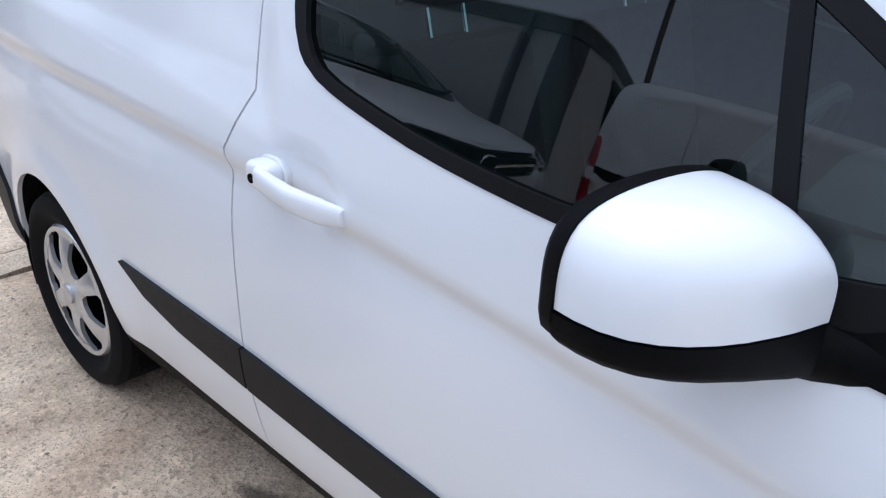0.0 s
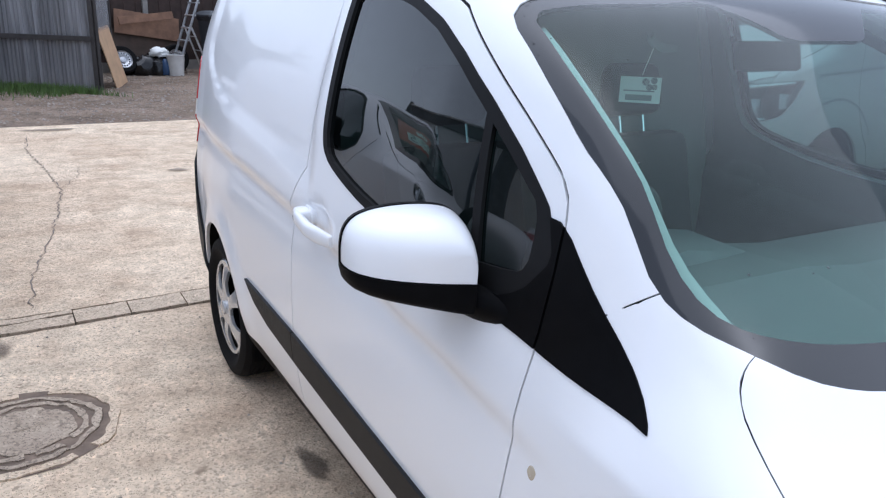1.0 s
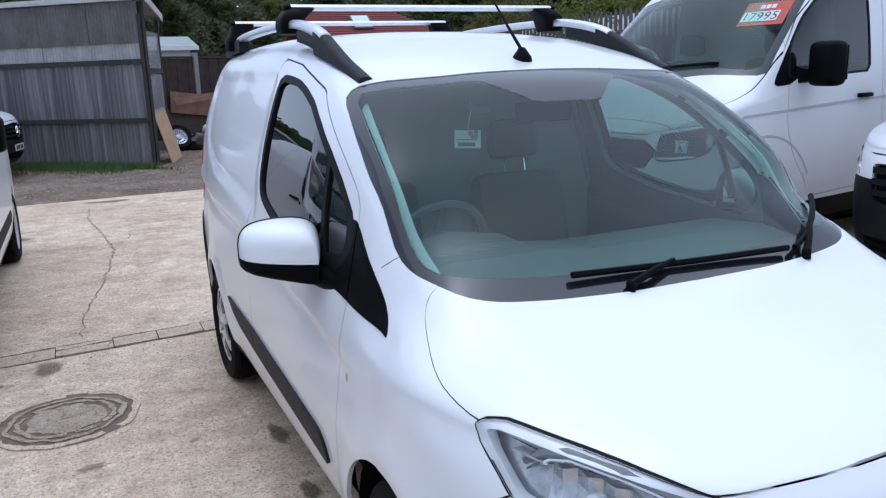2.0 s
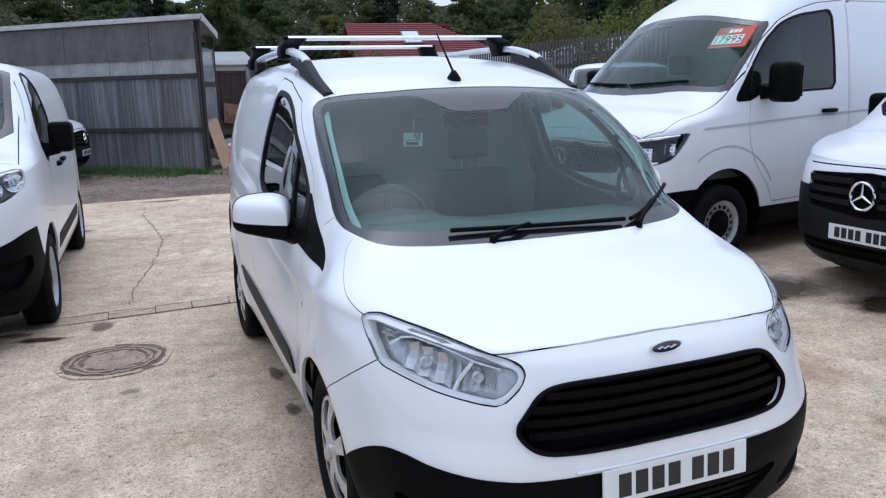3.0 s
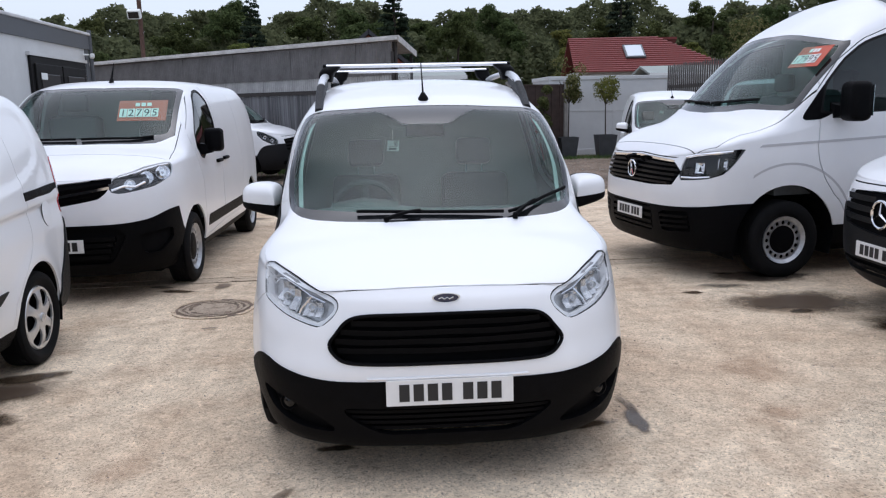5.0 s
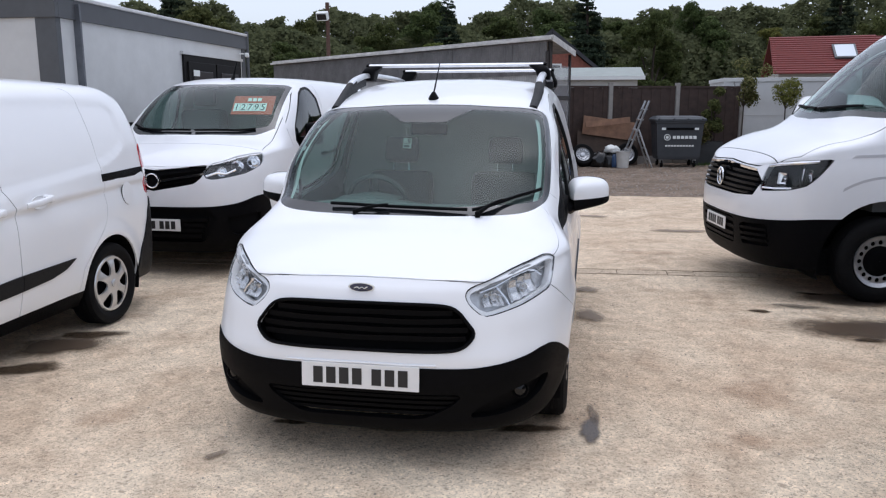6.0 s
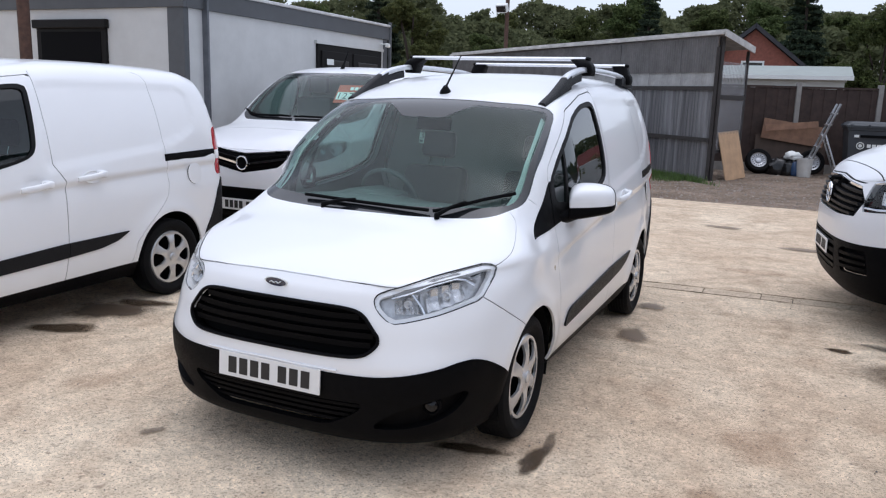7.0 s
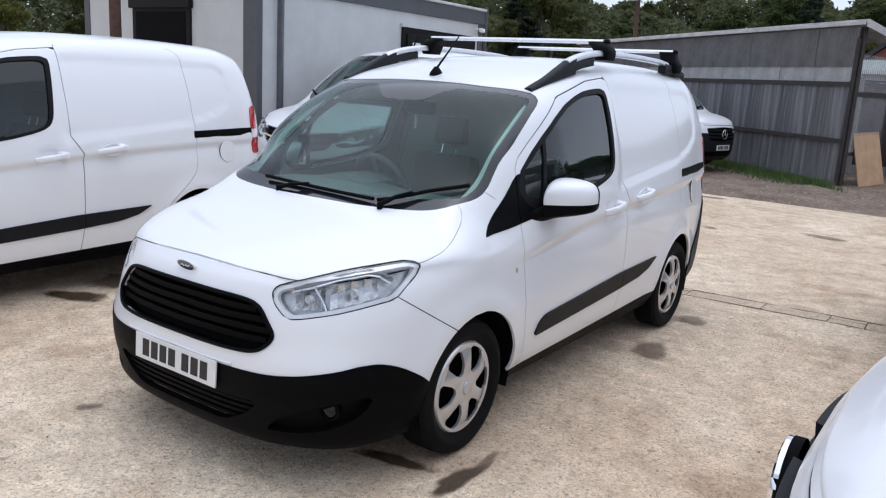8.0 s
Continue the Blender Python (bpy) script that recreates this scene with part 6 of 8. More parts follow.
V["rail_z"] = spline([(-0.3, 1.12), (0.0, 1.25), (0.2, 1.44), (0.5, 1.66), (0.8, 1.80), (1.2, 1.845), (3.7, 1.84), (4.0, 1.7), (4.15, 1.25)])
V["s_base"] = spline([(0.0, -0.16), (0.4, -0.13), (0.65, -0.04), (0.80, 0.10)])
V["s_top"] = spline([(0.0, 0.64), (0.5, 0.70), (0.8, 0.80)])
V["s_z"] = 1.18
V["window"], V["door"], V["slider"] = T["window"], T["door"], T["slider"]
V["bump"] = spline([(-1.0, 0.80), (-0.8, 0.80), (-0.6, 0.78), (-0.45, 0.72), (-0.38, 0.6), (0.0, 0.3)])
V["skirt"] = 0.33
V["strip"], V["strip_w"], V["strip_y"], V["strip_mat"] = T["strip"], 0.05, (0.5, 2.7), BLACK
V["lamp"] = [(0.60, 0.80), (0.62, 0.90), (0.70, 0.965), (0.88, 1.06), (0.99, 1.10), (0.98, 1.0), (0.88, 0.88), (0.74, 0.80)]
V["lamp_mat"] = DARK
V["bowls"] = [(0.70, 0.88, 0.05), (0.83, 0.95, 0.05)]
V["grilles"] = [[(-0.56, 0.90), (0.0, 0.93), (0.56, 0.90), (0.50, 0.66), (0.0, 0.62), (-0.50, 0.66)], [(-0.60, 0.42), (0.60, 0.42), (0.55, 0.32), (-0.55, 0.32)]]
V["slats"] = [(0.11, 0.54, 0.865, 0.86, 0.022, GREY_PLASTIC), (0.11, 0.53, 0.79, 0.79, 0.022, GREY_PLASTIC), (0.11, 0.51, 0.715, 0.72, 0.020, GREY_PLASTIC), (0.0, 0.58, 0.37, 0.37, 0.015, BLACK)]
V["seam"], V["seam_y"], V["seam_x"] = spline([(0, 0.965), (0.6, 0.96), (1, 0.96)]), -0.55, 0.62
V["seam2"] = [(0.86, -0.40), (0.84, -0.2), (0.82, 0.02)]
V["badge"], V["badge_rays"] = (0, 0.775, 0.105), (0, 120, 240)
V["bump_mat"], V["handle_mat"] = GREY_PLASTIC, BLACK
V["plate_z"] = 0.50
V["mirror"], V["handles"], V["belt_top"], V["dash"], V["aerial"] = (0.93, 0.45, 1.30), [(1.10, 1.05), (1.42, 1.06)], 1.15, -0.05, (0, 0.8, 0)

second = compact_van(pose(-3.31, -1.385, 0, 0, 0, 0.1), False, "white compact panel van with black side strip, no roof bars")
medium = other_van(pose(-2.972, 3.478, 0, 0, 0, -0.5), "white medium van with chrome grille line and black bumper", T)
tall = other_van(pose(3.105, 3.66, 0, 0, 0, -81.5), "tall white high-roof van with black lower bumper", W)
grey_nose = other_van(pose(4.12, 1.22, 0, 0, 0, -90), "white medium van with dark grey nose", V)
copy_thing(grey_nose, pose(3.26, -0.95, 0, 0, 0, -90))
behind = copy_thing(grey_nose, pose(-3.22, 14.4, 0, 0, 0, 78))
tagged(behind, "white van with dark grey nose beside the shed")
price_card(medium.matrix_basis @ pose(0.40, 0.47, 1.575, -38), "12795", 0.46)
price_card(tall.matrix_basis @ pose(0.70, 0.36, 1.93, -42), "17995")
parked = copy_thing(second, pose(5.1, 10.3, 0, 0, 0, -13))
slanted = copy_thing(medium, pose(5.75, 7.84, 0, 0, 0, -30))
tagged(slanted, "white medium van parked behind the tall van")
tagged(parked, "white compact van parked before the white container")


# ---- ground ----
def rough_ground(name, a, b, c, speck, rough=0.9, big=0.35, bump=0.3, wear=0.0):
    """Mottled mineral surface: broad tone, stains, speckle of grains, fine relief."""
    m = bpy.data.materials.new(name)
    m.use_nodes = True
    n, l = m.node_tree.nodes, m.node_tree.links
    bs = n["Principled BSDF"]
    tc = n.new("ShaderNodeTexCoord")

    def noise_of(scale, detail=6, rough_=0.6):
        t = n.new("ShaderNodeTexNoise")
        t.inputs["Scale"].default_value, t.inputs["Detail"].default_value, t.inputs["Roughness"].default_value = scale, detail, rough_
        l.new(tc.outputs["Object"], t.inputs["Vector"])
        return t.outputs["Fac"]

    def ramp(src, lo, hi, c0, c1):
        r = n.new("ShaderNodeValToRGB")
        r.color_ramp.elements[0].position, r.color_ramp.elements[1].position = lo, hi
        r.color_ramp.elements[0].color, r.color_ramp.elements[1].color = (*c0, 1), (*c1, 1)
        l.new(src, r.inputs["Fac"])
        return r.outputs["Color"]

    def mix(kind, fac, x, y):
        q = n.new("ShaderNodeMix")
        q.data_type, q.blend_type = "RGBA", kind
        if isinstance(fac, float):
            q.inputs[0].default_value = fac
        else:
            l.new(fac, q.inputs[0])
        for src, k in ((x, 6), (y, 7)):
            if isinstance(src, tuple):
                q.inputs[k].default_value = (*src, 1)
            else:
                l.new(src, q.inputs[k])
        return q.outputs[2]
    col = ramp(noise_of(big, 8, 0.62), 0.36, 0.64, a, b)
    col = mix("MIX", ramp(noise_of(1.7, 9, 0.7), 0.47, 0.66, (0, 0, 0), (0.8, 0.8, 0.8)), col, c)
    col = mix("MULTIPLY", 0.8, col, ramp(noise_of(6.5, 7, 0.72), 0.38, 0.62, (0.74, 0.73, 0.72), (1.08, 1.08, 1.08)))
    col = mix("MULTIPLY", 0.6, col, ramp(noise_of(34, 6, 0.75), 0.34, 0.62, (0.74, 0.73, 0.72), (1.10, 1.10, 1.10)))
    v = n.new("ShaderNodeTexVoronoi")
    v.inputs["Scale"].default_value = speck
    l.new(tc.outputs["Object"], v.inputs["Vector"])
    grains = n.new("ShaderNodeValToRGB")
    grains.color_ramp.interpolation = "CONSTANT"
    for at, g in ((0.10, 0.52), (0.20, 0.80), (0.34, 0.96), (0.66, 1.04), (0.84, 1.22)):
        e = grains.color_ramp.elements.new(at)
        e.color = (g, g * 0.985, g * 0.96, 1)
    grains.color_ramp.elements[0].color = (0.36, 0.33, 0.30, 1)
    grains.color_ramp.elements[-1].color = (1.22, 1.2, 1.17, 1)
    l.new(v.outputs["Color"], grains.inputs["Fac"])
    col = mix("MULTIPLY", 0.68, col, grains.outputs["Color"])
    v2 = n.new("ShaderNodeTexVoronoi")
    v2.inputs["Scale"].default_value = speck * 2.1
    l.new(tc.outputs["Object"], v2.inputs["Vector"])
    near, few, both = n.new("ShaderNodeMath"), n.new("ShaderNodeMath"), n.new("ShaderNodeMath")
    near.operation, few.operation, both.operation = "LESS_THAN", "LESS_THAN", "MULTIPLY"
    near.inputs[1].default_value, few.inputs[1].default_value = 0.40, 0.30
    l.new(v2.outputs["Distance"], near.inputs[0])
    l.new(v2.outputs["Color"], few.inputs[0])
    l.new(near.outputs[0], both.inputs[0])
    l.new(few.outputs[0], both.inputs[1])
    col = mix("MIX", both.outputs[0], col, tuple(q * 0.5 for q in c))
    pit = ramp(noise_of(11, 4, 0.5), 0.66, 0.74, (0, 0, 0), (0.8, 0.8, 0.8))
    col = mix("MIX", pit, col, tuple(q * 0.55 for q in c))
    small = ramp(noise_of(70, 3, 0.5), 0.645, 0.70, (0, 0, 0), (0.75, 0.75, 0.75))
    col = mix("MIX", small, col, tuple(q * 0.42 for q in c))
    l.new(col, bs.inputs["Base Color"])
    bs.inputs["Roughness"].default_value = rough
    bs.inputs["Specular IOR Level"].default_value = 0.25
    bp = n.new("ShaderNodeBump")
    bp.inputs["Strength"].default_value, bp.inputs["Distance"].default_value = bump, 0.012
    add = n.new("ShaderNodeMath")
    add.operation = "ADD"
    l.new(noise_of(55, 6, 0.7), add.inputs[0])
    l.new(v.outputs["Distance"], add.inputs[1])
    l.new(add.outputs[0], bp.inputs["Height"])
    l.new(bp.outputs[0], bs.inputs["Normal"])
    return m


CONCRETE = rough_ground("worn_concrete", (0.665, 0.517, 0.372), (0.88, 0.750, 0.575), (0.52, 0.385, 0.268), 92)
MORTAR = rough_ground("broken_mortar", (0.58, 0.465, 0.345), (0.76, 0.64, 0.49), (0.42, 0.32, 0.235), 92)
COVER = rough_ground("worn_cover_concrete", (0.42, 0.34, 0.26), (0.58, 0.49, 0.385), (0.31, 0.245, 0.19), 80)
DIRT = rough_ground("gravelly_dirt", (0.215, 0.160, 0.118), (0.33, 0.258, 0.200), (0.13, 0.10, 0.078), 26, big=0.8, bump=1.0)
CRACK = mat("crack_shadow", (0.05, 0.042, 0.036), 0.95, vary=0.3, scale=20)
CRACK_LINE = mat("crack_dirt", (0.20, 0.165, 0.135), 0.95, vary=0.3, scale=20)
rnd = random.Random(7)


JOINT_SLOPE = 0.055


def strip_sheet(x0, x1, y0, y1, z, nx, ny, wobble=0.0, edge=(), slant=()):
    bm = bmesh.new()
    vs = [[None] * (ny + 1) for _ in range(nx + 1)]
    for i in range(nx + 1):
        for j in range(ny + 1):
            x, y = x0 + (x1 - x0) * i / nx, y0 + (y1 - y0) * j / ny
            if j == 0 and "low" in edge or j == ny and "high" in edge:
                y += wobble * noise.noise((x * 1.7, y * 3, 0.3)) + wobble * 0.5 * noise.noise((x * 7, y, 4))
            if j == 0 and "low" in slant or j == ny and "high" in slant:
                y += JOINT_SLOPE * max(-4.0, min(4.0, x))
            vs[i][j] = bm.verts.new((x, y, z + 0.004 * noise.noise((x * 0.5, y * 0.5, 1))))
    for i in range(nx):
        for j in range(ny):
            bm.faces.new((vs[i][j], vs[i + 1][j], vs[i + 1][j + 1], vs[i][j + 1]))
    rim = [e for e in bm.edges if e.is_boundary]
    e = bmesh.ops.extrude_edge_only(bm, edges=rim)
    bmesh.ops.translate(bm, verts=[q for q in e["geom"] if isinstance(q, bmesh.types.BMVert)], vec=(0, 0, -0.15))
    return bm


g = bmesh.new()
bmesh.ops.create_grid(g, x_segments=40, y_segments=40, size=600)
tagged(part("ground", g, DIRT, place=pose(0, 0, -0.035)), "brown gravelly dirt round the concrete yard", "ground", "", "structure")
tagged(part("pavement", strip_sheet(-14, 16, -24, 3.398, 0.0, 320, 60, 0.03, ("high",), ("high",)), CONCRETE), "pale worn concrete slab with stains", "pavement", "", "structure")
north = tagged(part("pavement", strip_sheet(-14, 16, 3.634, 10.1, 0.0, 320, 20, 0.03, ("low", "high"), ("low",)), CONCRETE), "pale worn concrete slab beyond the joint", "pavement", "", "structure")
joint = thing("expansion_joint", "cracked mortar joint between two concrete slabs", "joint", pose(0, 0, 0), "", "structure")
part("joint_bed", box(-14, 16, 3.05, 3.95, -0.12, -0.020), CRACK, joint)
x = -4.0
while x < 5.0:
    w = rnd.uniform(0.16, 0.62)
    mid = 3.515 + JOINT_SLOPE * max(-4.0, min(4.0, x + w / 2))
    cells = [(-0.100, 0.100)]
    if rnd.random() < 0.35:
        cut = rnd.uniform(-0.03, 0.04)
        cells = [(-0.100, cut - 0.004), (cut + 0.004, 0.100)]
    for a, b in cells:
        n = max(3, int(w / 0.07))
        lo = [(-w / 2 + 0.003 + (w - 0.007) * q / n, a + rnd.uniform(-0.006, 0.016) + JOINT_SLOPE * (q / n - 0.5) * w) for q in range(n + 1)]
        hi = [(-w / 2 + 0.003 + (w - 0.007) * q / n, b + rnd.uniform(-0.016, 0.006) + JOINT_SLOPE * (q / n - 0.5) * w) for q in range(n, -1, -1)]
        part("mortar_piece", slab(lo + hi, 0.03, "z"), MORTAR, joint, place=pose(x + w / 2, mid, rnd.uniform(-0.031, -0.026), rnd.uniform(-1.0, 1.0), rnd.uniform(-0.4, 0.4), 0))
    x += w


def ribbon(points, width, z, seed=0, jag=0.02):
    r = random.Random(seed)
    pts = []
    for (ax, ay), (bx, by) in zip(points, points[1:]):
        k = max(2, int(math.hypot(bx - ax, by - ay) / 0.05))
        for q in range(k):
            t = q / k
            pts.append((ax + (bx - ax) * t + r.uniform(-jag, jag), ay + (by - ay) * t + r.uniform(-jag, jag) * 0.5))
    bm = bmesh.new()
    prev = None
    for k, (px, py) in enumerate(pts):
        a, b = pts[max(0, k - 1)], pts[min(len(pts) - 1, k + 1)]
        d = Vector((b[0] - a[0], b[1] - a[1])).normalized()
        w = width * r.uniform(0.35, 1.0) * min(1, k / 4, (len(pts) - 1 - k) / 4 + 0.05)
        row = (bm.verts.new((px - d.y * w, py + d.x * w, z)), bm.verts.new((px + d.y * w, py - d.x * w, z)))
        if prev:
            bm.faces.new((prev[0], prev[1], row[1], row[0]))
        prev = row
    return bm


part("crack", ribbon([(-1.56, 3.56), (-1.55, 4.1), (-1.42, 4.8), (-1.30, 5.6), (-1.22, 6.4), (-1.28, 7.3), (-1.40, 8.4), (-1.34, 9.4)], 0.006, 0.0045, 3), CRACK_LINE, north, "thin branching crack")
part("crack", ribbon([(-1.22, 6.4), (-1.05, 6.9), (-1.0, 7.4)], 0.004, 0.0045, 4), CRACK_LINE, north)


def stain_material(name, color, rough, strength, fade=1.55):
    """Thin film that fades at its rim: colour attribute 'film' gives how much there is."""
    m = bpy.data.materials.new(name)
    m.use_nodes = True
    n, l = m.node_tree.nodes, m.node_tree.links
    b = n["Principled BSDF"]
    b.inputs["Base Color"].default_value = (*color, 1)
    b.inputs["Roughness"].default_value = rough
    at = n.new("ShaderNodeAttribute")
    at.attribute_name = "film"
    t = n.new("ShaderNodeTexNoise")
    t.inputs["Scale"].default_value, t.inputs["Detail"].default_value, t.inputs["Roughness"].default_value = 7.0, 8, 0.7
    tc = n.new("ShaderNodeTexCoord")
    l.new(tc.outputs["Object"], t.inputs["Vector"])
    a = n.new("ShaderNodeMath")
    a.operation = "MULTIPLY_ADD"
    l.new(at.outputs["Fac"], a.inputs[0])
    a.inputs[1].default_value = 2.0
    l.new(t.outputs["Fac"], a.inputs[2])
    r = n.new("ShaderNodeMapRange")
    r.interpolation_type = "SMOOTHSTEP"
    r.inputs["From Min"].default_value, r.inputs["From Max"].default_value = 1.0, fade
    r.inputs["To Max"].default_value = strength
    l.new(a.outputs[0], r.inputs["Value"])
    l.new(r.outputs[0], b.inputs["Alpha"])
    return m


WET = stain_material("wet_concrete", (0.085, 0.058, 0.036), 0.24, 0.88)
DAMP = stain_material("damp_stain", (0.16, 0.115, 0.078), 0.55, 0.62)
RUST = stain_material("rusty_tint", (0.40, 0.24, 0.14), 0.9, 0.20)
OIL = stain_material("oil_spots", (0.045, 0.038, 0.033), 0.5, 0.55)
DAMP_WIDE = stain_material("damp_earthy_film", (0.095, 0.066, 0.044), 0.35, 0.86, 1.9)


def stain(name, label, x, y, rx, ry, turn, material, seed):
    r = random.Random(seed)
    bm = bmesh.new()
    lay = bm.loops.layers.color.new("film")
    n, rings = 30, 8
    ph = [r.uniform(0, 6) for _ in range(4)]
    vs = {}
    mid = bm.verts.new((0, 0, 0))
    for q in range(1, rings + 1):
        for k in range(n):
            t = 2 * math.pi * k / n
            w = 1 + 0.18 * math.sin(2 * t + ph[0]) + 0.11 * math.sin(3 * t + ph[1]) + 0.04 * math.sin(6 * t + ph[2])
            vs[q, k] = bm.verts.new((rx * w * q / rings * math.cos(t), ry * w * q / rings * math.sin(t), 0))
    fade = {mid: 1.0}
    for (q, k), v in vs.items():
        fade[v] = 1 - q / rings
    for k in range(n):
        bm.faces.new((mid, vs[1, k], vs[1, (k + 1) % n]))
        for q in range(1, rings):
            bm.faces.new((vs[q, k], vs[q + 1, k], vs[q + 1, (k + 1) % n], vs[q, (k + 1) % n]))
    for face in bm.faces:
        for lp in face.loops:
            c = fade[lp.vert]
            lp[lay] = (c, c, c, 1)
    ob = part(name, bm, material, place=pose(x, y, 0.0055 + 0.0002 * (seed - 10), 0, 0, turn))
    return tagged(ob, label, "stain", "stains on the concrete", "stuff")


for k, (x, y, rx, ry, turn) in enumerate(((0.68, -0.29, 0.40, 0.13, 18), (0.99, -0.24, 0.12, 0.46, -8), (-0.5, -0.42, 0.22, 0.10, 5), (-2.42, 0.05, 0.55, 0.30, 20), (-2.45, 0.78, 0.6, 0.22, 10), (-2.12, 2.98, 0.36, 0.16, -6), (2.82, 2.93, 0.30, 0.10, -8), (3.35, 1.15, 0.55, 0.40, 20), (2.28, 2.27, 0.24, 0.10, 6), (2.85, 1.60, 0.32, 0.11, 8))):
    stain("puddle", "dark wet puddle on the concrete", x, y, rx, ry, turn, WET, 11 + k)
for k, (x, y, rx, ry, turn) in enumerate(((2.95, 1.85, 1.35, 1.10, 12), (3.5, 1.0, 1.1, 1.0, 20), (3.0, 2.75, 1.1, 0.6, 0), (-2.5, 0.5, 0.8, 0.7, 10))):
    stain("damp_film", "wide damp earthy film on the concrete", x, y, rx, ry, turn, DAMP_WIDE, 25 + k)
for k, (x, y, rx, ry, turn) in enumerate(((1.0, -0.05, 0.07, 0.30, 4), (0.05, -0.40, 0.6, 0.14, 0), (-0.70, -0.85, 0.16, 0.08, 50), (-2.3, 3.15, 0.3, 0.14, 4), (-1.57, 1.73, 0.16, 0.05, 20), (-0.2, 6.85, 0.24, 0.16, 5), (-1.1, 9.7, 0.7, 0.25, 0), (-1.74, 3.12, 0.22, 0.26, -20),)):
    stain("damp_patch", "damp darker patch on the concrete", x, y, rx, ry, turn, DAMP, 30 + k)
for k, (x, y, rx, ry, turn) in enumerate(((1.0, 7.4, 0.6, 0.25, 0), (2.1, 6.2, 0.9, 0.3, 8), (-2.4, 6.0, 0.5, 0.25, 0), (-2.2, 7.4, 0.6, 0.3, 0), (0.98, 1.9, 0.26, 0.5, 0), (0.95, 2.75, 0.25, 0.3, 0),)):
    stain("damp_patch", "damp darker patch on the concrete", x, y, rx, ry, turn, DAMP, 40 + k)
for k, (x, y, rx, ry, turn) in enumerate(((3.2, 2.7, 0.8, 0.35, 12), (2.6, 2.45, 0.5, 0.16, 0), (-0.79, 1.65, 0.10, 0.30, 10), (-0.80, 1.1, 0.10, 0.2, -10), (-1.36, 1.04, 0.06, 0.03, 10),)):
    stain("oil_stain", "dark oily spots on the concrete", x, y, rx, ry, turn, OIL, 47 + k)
for k, (x, y, rx, ry, turn) in enumerate(((1.75, -0.27, 0.25, 0.2, 0), (1.9, 0.4, 0.6, 0.5, 30), (1.6, 4.6, 0.7, 0.4, 0), (-1.45, -0.55, 0.4, 0.3, 20), (-2.2, -1.1, 0.3, 0.2, 0),)):
    stain("rust_stain", "faint rusty tint on the concrete", x, y, rx, ry, turn, RUST, 53 + k)

# loose grit on the slab and stones on the dirt
def scatter(name, label, count, area, lo, hi, z, material, seed):
    r = random.Random(seed)
    vs, fs = [], []
    for _ in range(count):
        x, y = r.uniform(area[0], area[1]), r.uniform(area[2], area[3])
        s = lo + (hi - lo) * r.random() ** 3
        k = len(vs)
        a = r.uniform(0, 6)
        for dx, dy, dz in ((1, 0, 0), (0, 1, 0), (-1, 0, 0), (0, -1, 0), (0.1, 0.1, 0.8)):
            q = r.uniform(0.7, 1.2)
            vs.append((x + s * q * (dx * math.cos(a) - dy * math.sin(a)), y + s * q * (dx * math.sin(a) + dy * math.cos(a)), z + s * dz))
        fs += [(k, k + 1, k + 4), (k + 1, k + 2, k + 4), (k + 2, k + 3, k + 4), (k + 3, k, k + 4)]
    me = bpy.data.meshes.new(name)
    me.from_pydata(vs, [], fs)
    return tagged(link(name, me, material), label, name, "", "stuff")


STONE = mat("grey_brown_stone", (0.27, 0.235, 0.20), 0.9, vary=0.4, scale=3)
scatter("grit", "scattered fine grit on the concrete", 2600, (-3.2, 3.2, -3.4, 3.4), 0.0015, 0.008, 0.001, STONE, 5)
scatter("gravel", "grey and brown stones on the dirt", 9000, (-6, 9, 10.15, 18.5), 0.008, 0.035, -0.034, STONE, 6)

# ---- round cover let into the concrete ----
mh = thing("manhole_cover", "round concrete-filled manhole cover with a broken rim", "manhole", pose(-1.656, 2.33, 0))
for k, (r0, r1, h, miss) in enumerate(((0.0, 0.168, 0.0065, 0.0), (0.186, 0.212, 0.0080, 0.30), (0.232, 0.254, 0.0095, 0.18), (0.286, 0.318, 0.0080, 0.40))):
    rim = bmesh.new()
    n = 72

    def rag(r, t):
        return r if r < 0.1 else r + 0.020 * noise.noise((math.cos(t) * 3, math.sin(t) * 3, k + r * 9)) + 0.012 * noise.noise((math.cos(t) * 9, math.sin(t) * 9, r * 20))
    rows = [[rim.verts.new((rag(r, t) * math.cos(t) * 1.05, rag(r, t) * math.sin(t), h + 0.0022 * noise.noise((math.cos(t) * 5, math.sin(t) * 5, r * 7)))) for t in [2 * math.pi * q / n for q in range(n)]] for r in (max(r0, 0.001), r1)]
    for q in range(n):
        t = 2 * math.pi * q / n
        if noise.noise((math.cos(t) * 2.3, math.sin(t) * 2.3, 5.0 + k)) * 0.5 + 0.5 < miss:
            continue
        rim.faces.new((rows[0][q], rows[0][(q + 1) % n], rows[1][(q + 1) % n], rows[1][q]))
    bmesh.ops.delete(rim, geom=[v for v in rim.verts if not v.link_faces], context="VERTS")
    e = bmesh.ops.extrude_edge_only(rim, edges=[e for e in rim.edges if e.is_boundary])
    bmesh.ops.translate(rim, verts=[v for v in e["geom"] if isinstance(v, bmesh.types.BMVert)], vec=(0, 0, -0.02))
    bmesh.ops.recalc_face_normals(rim, faces=rim.faces[:])
    part("cover" if k == 0 else "rim_ring", rim, COVER if k < 3 else CONCRETE, mh)
groove = bmesh.new()
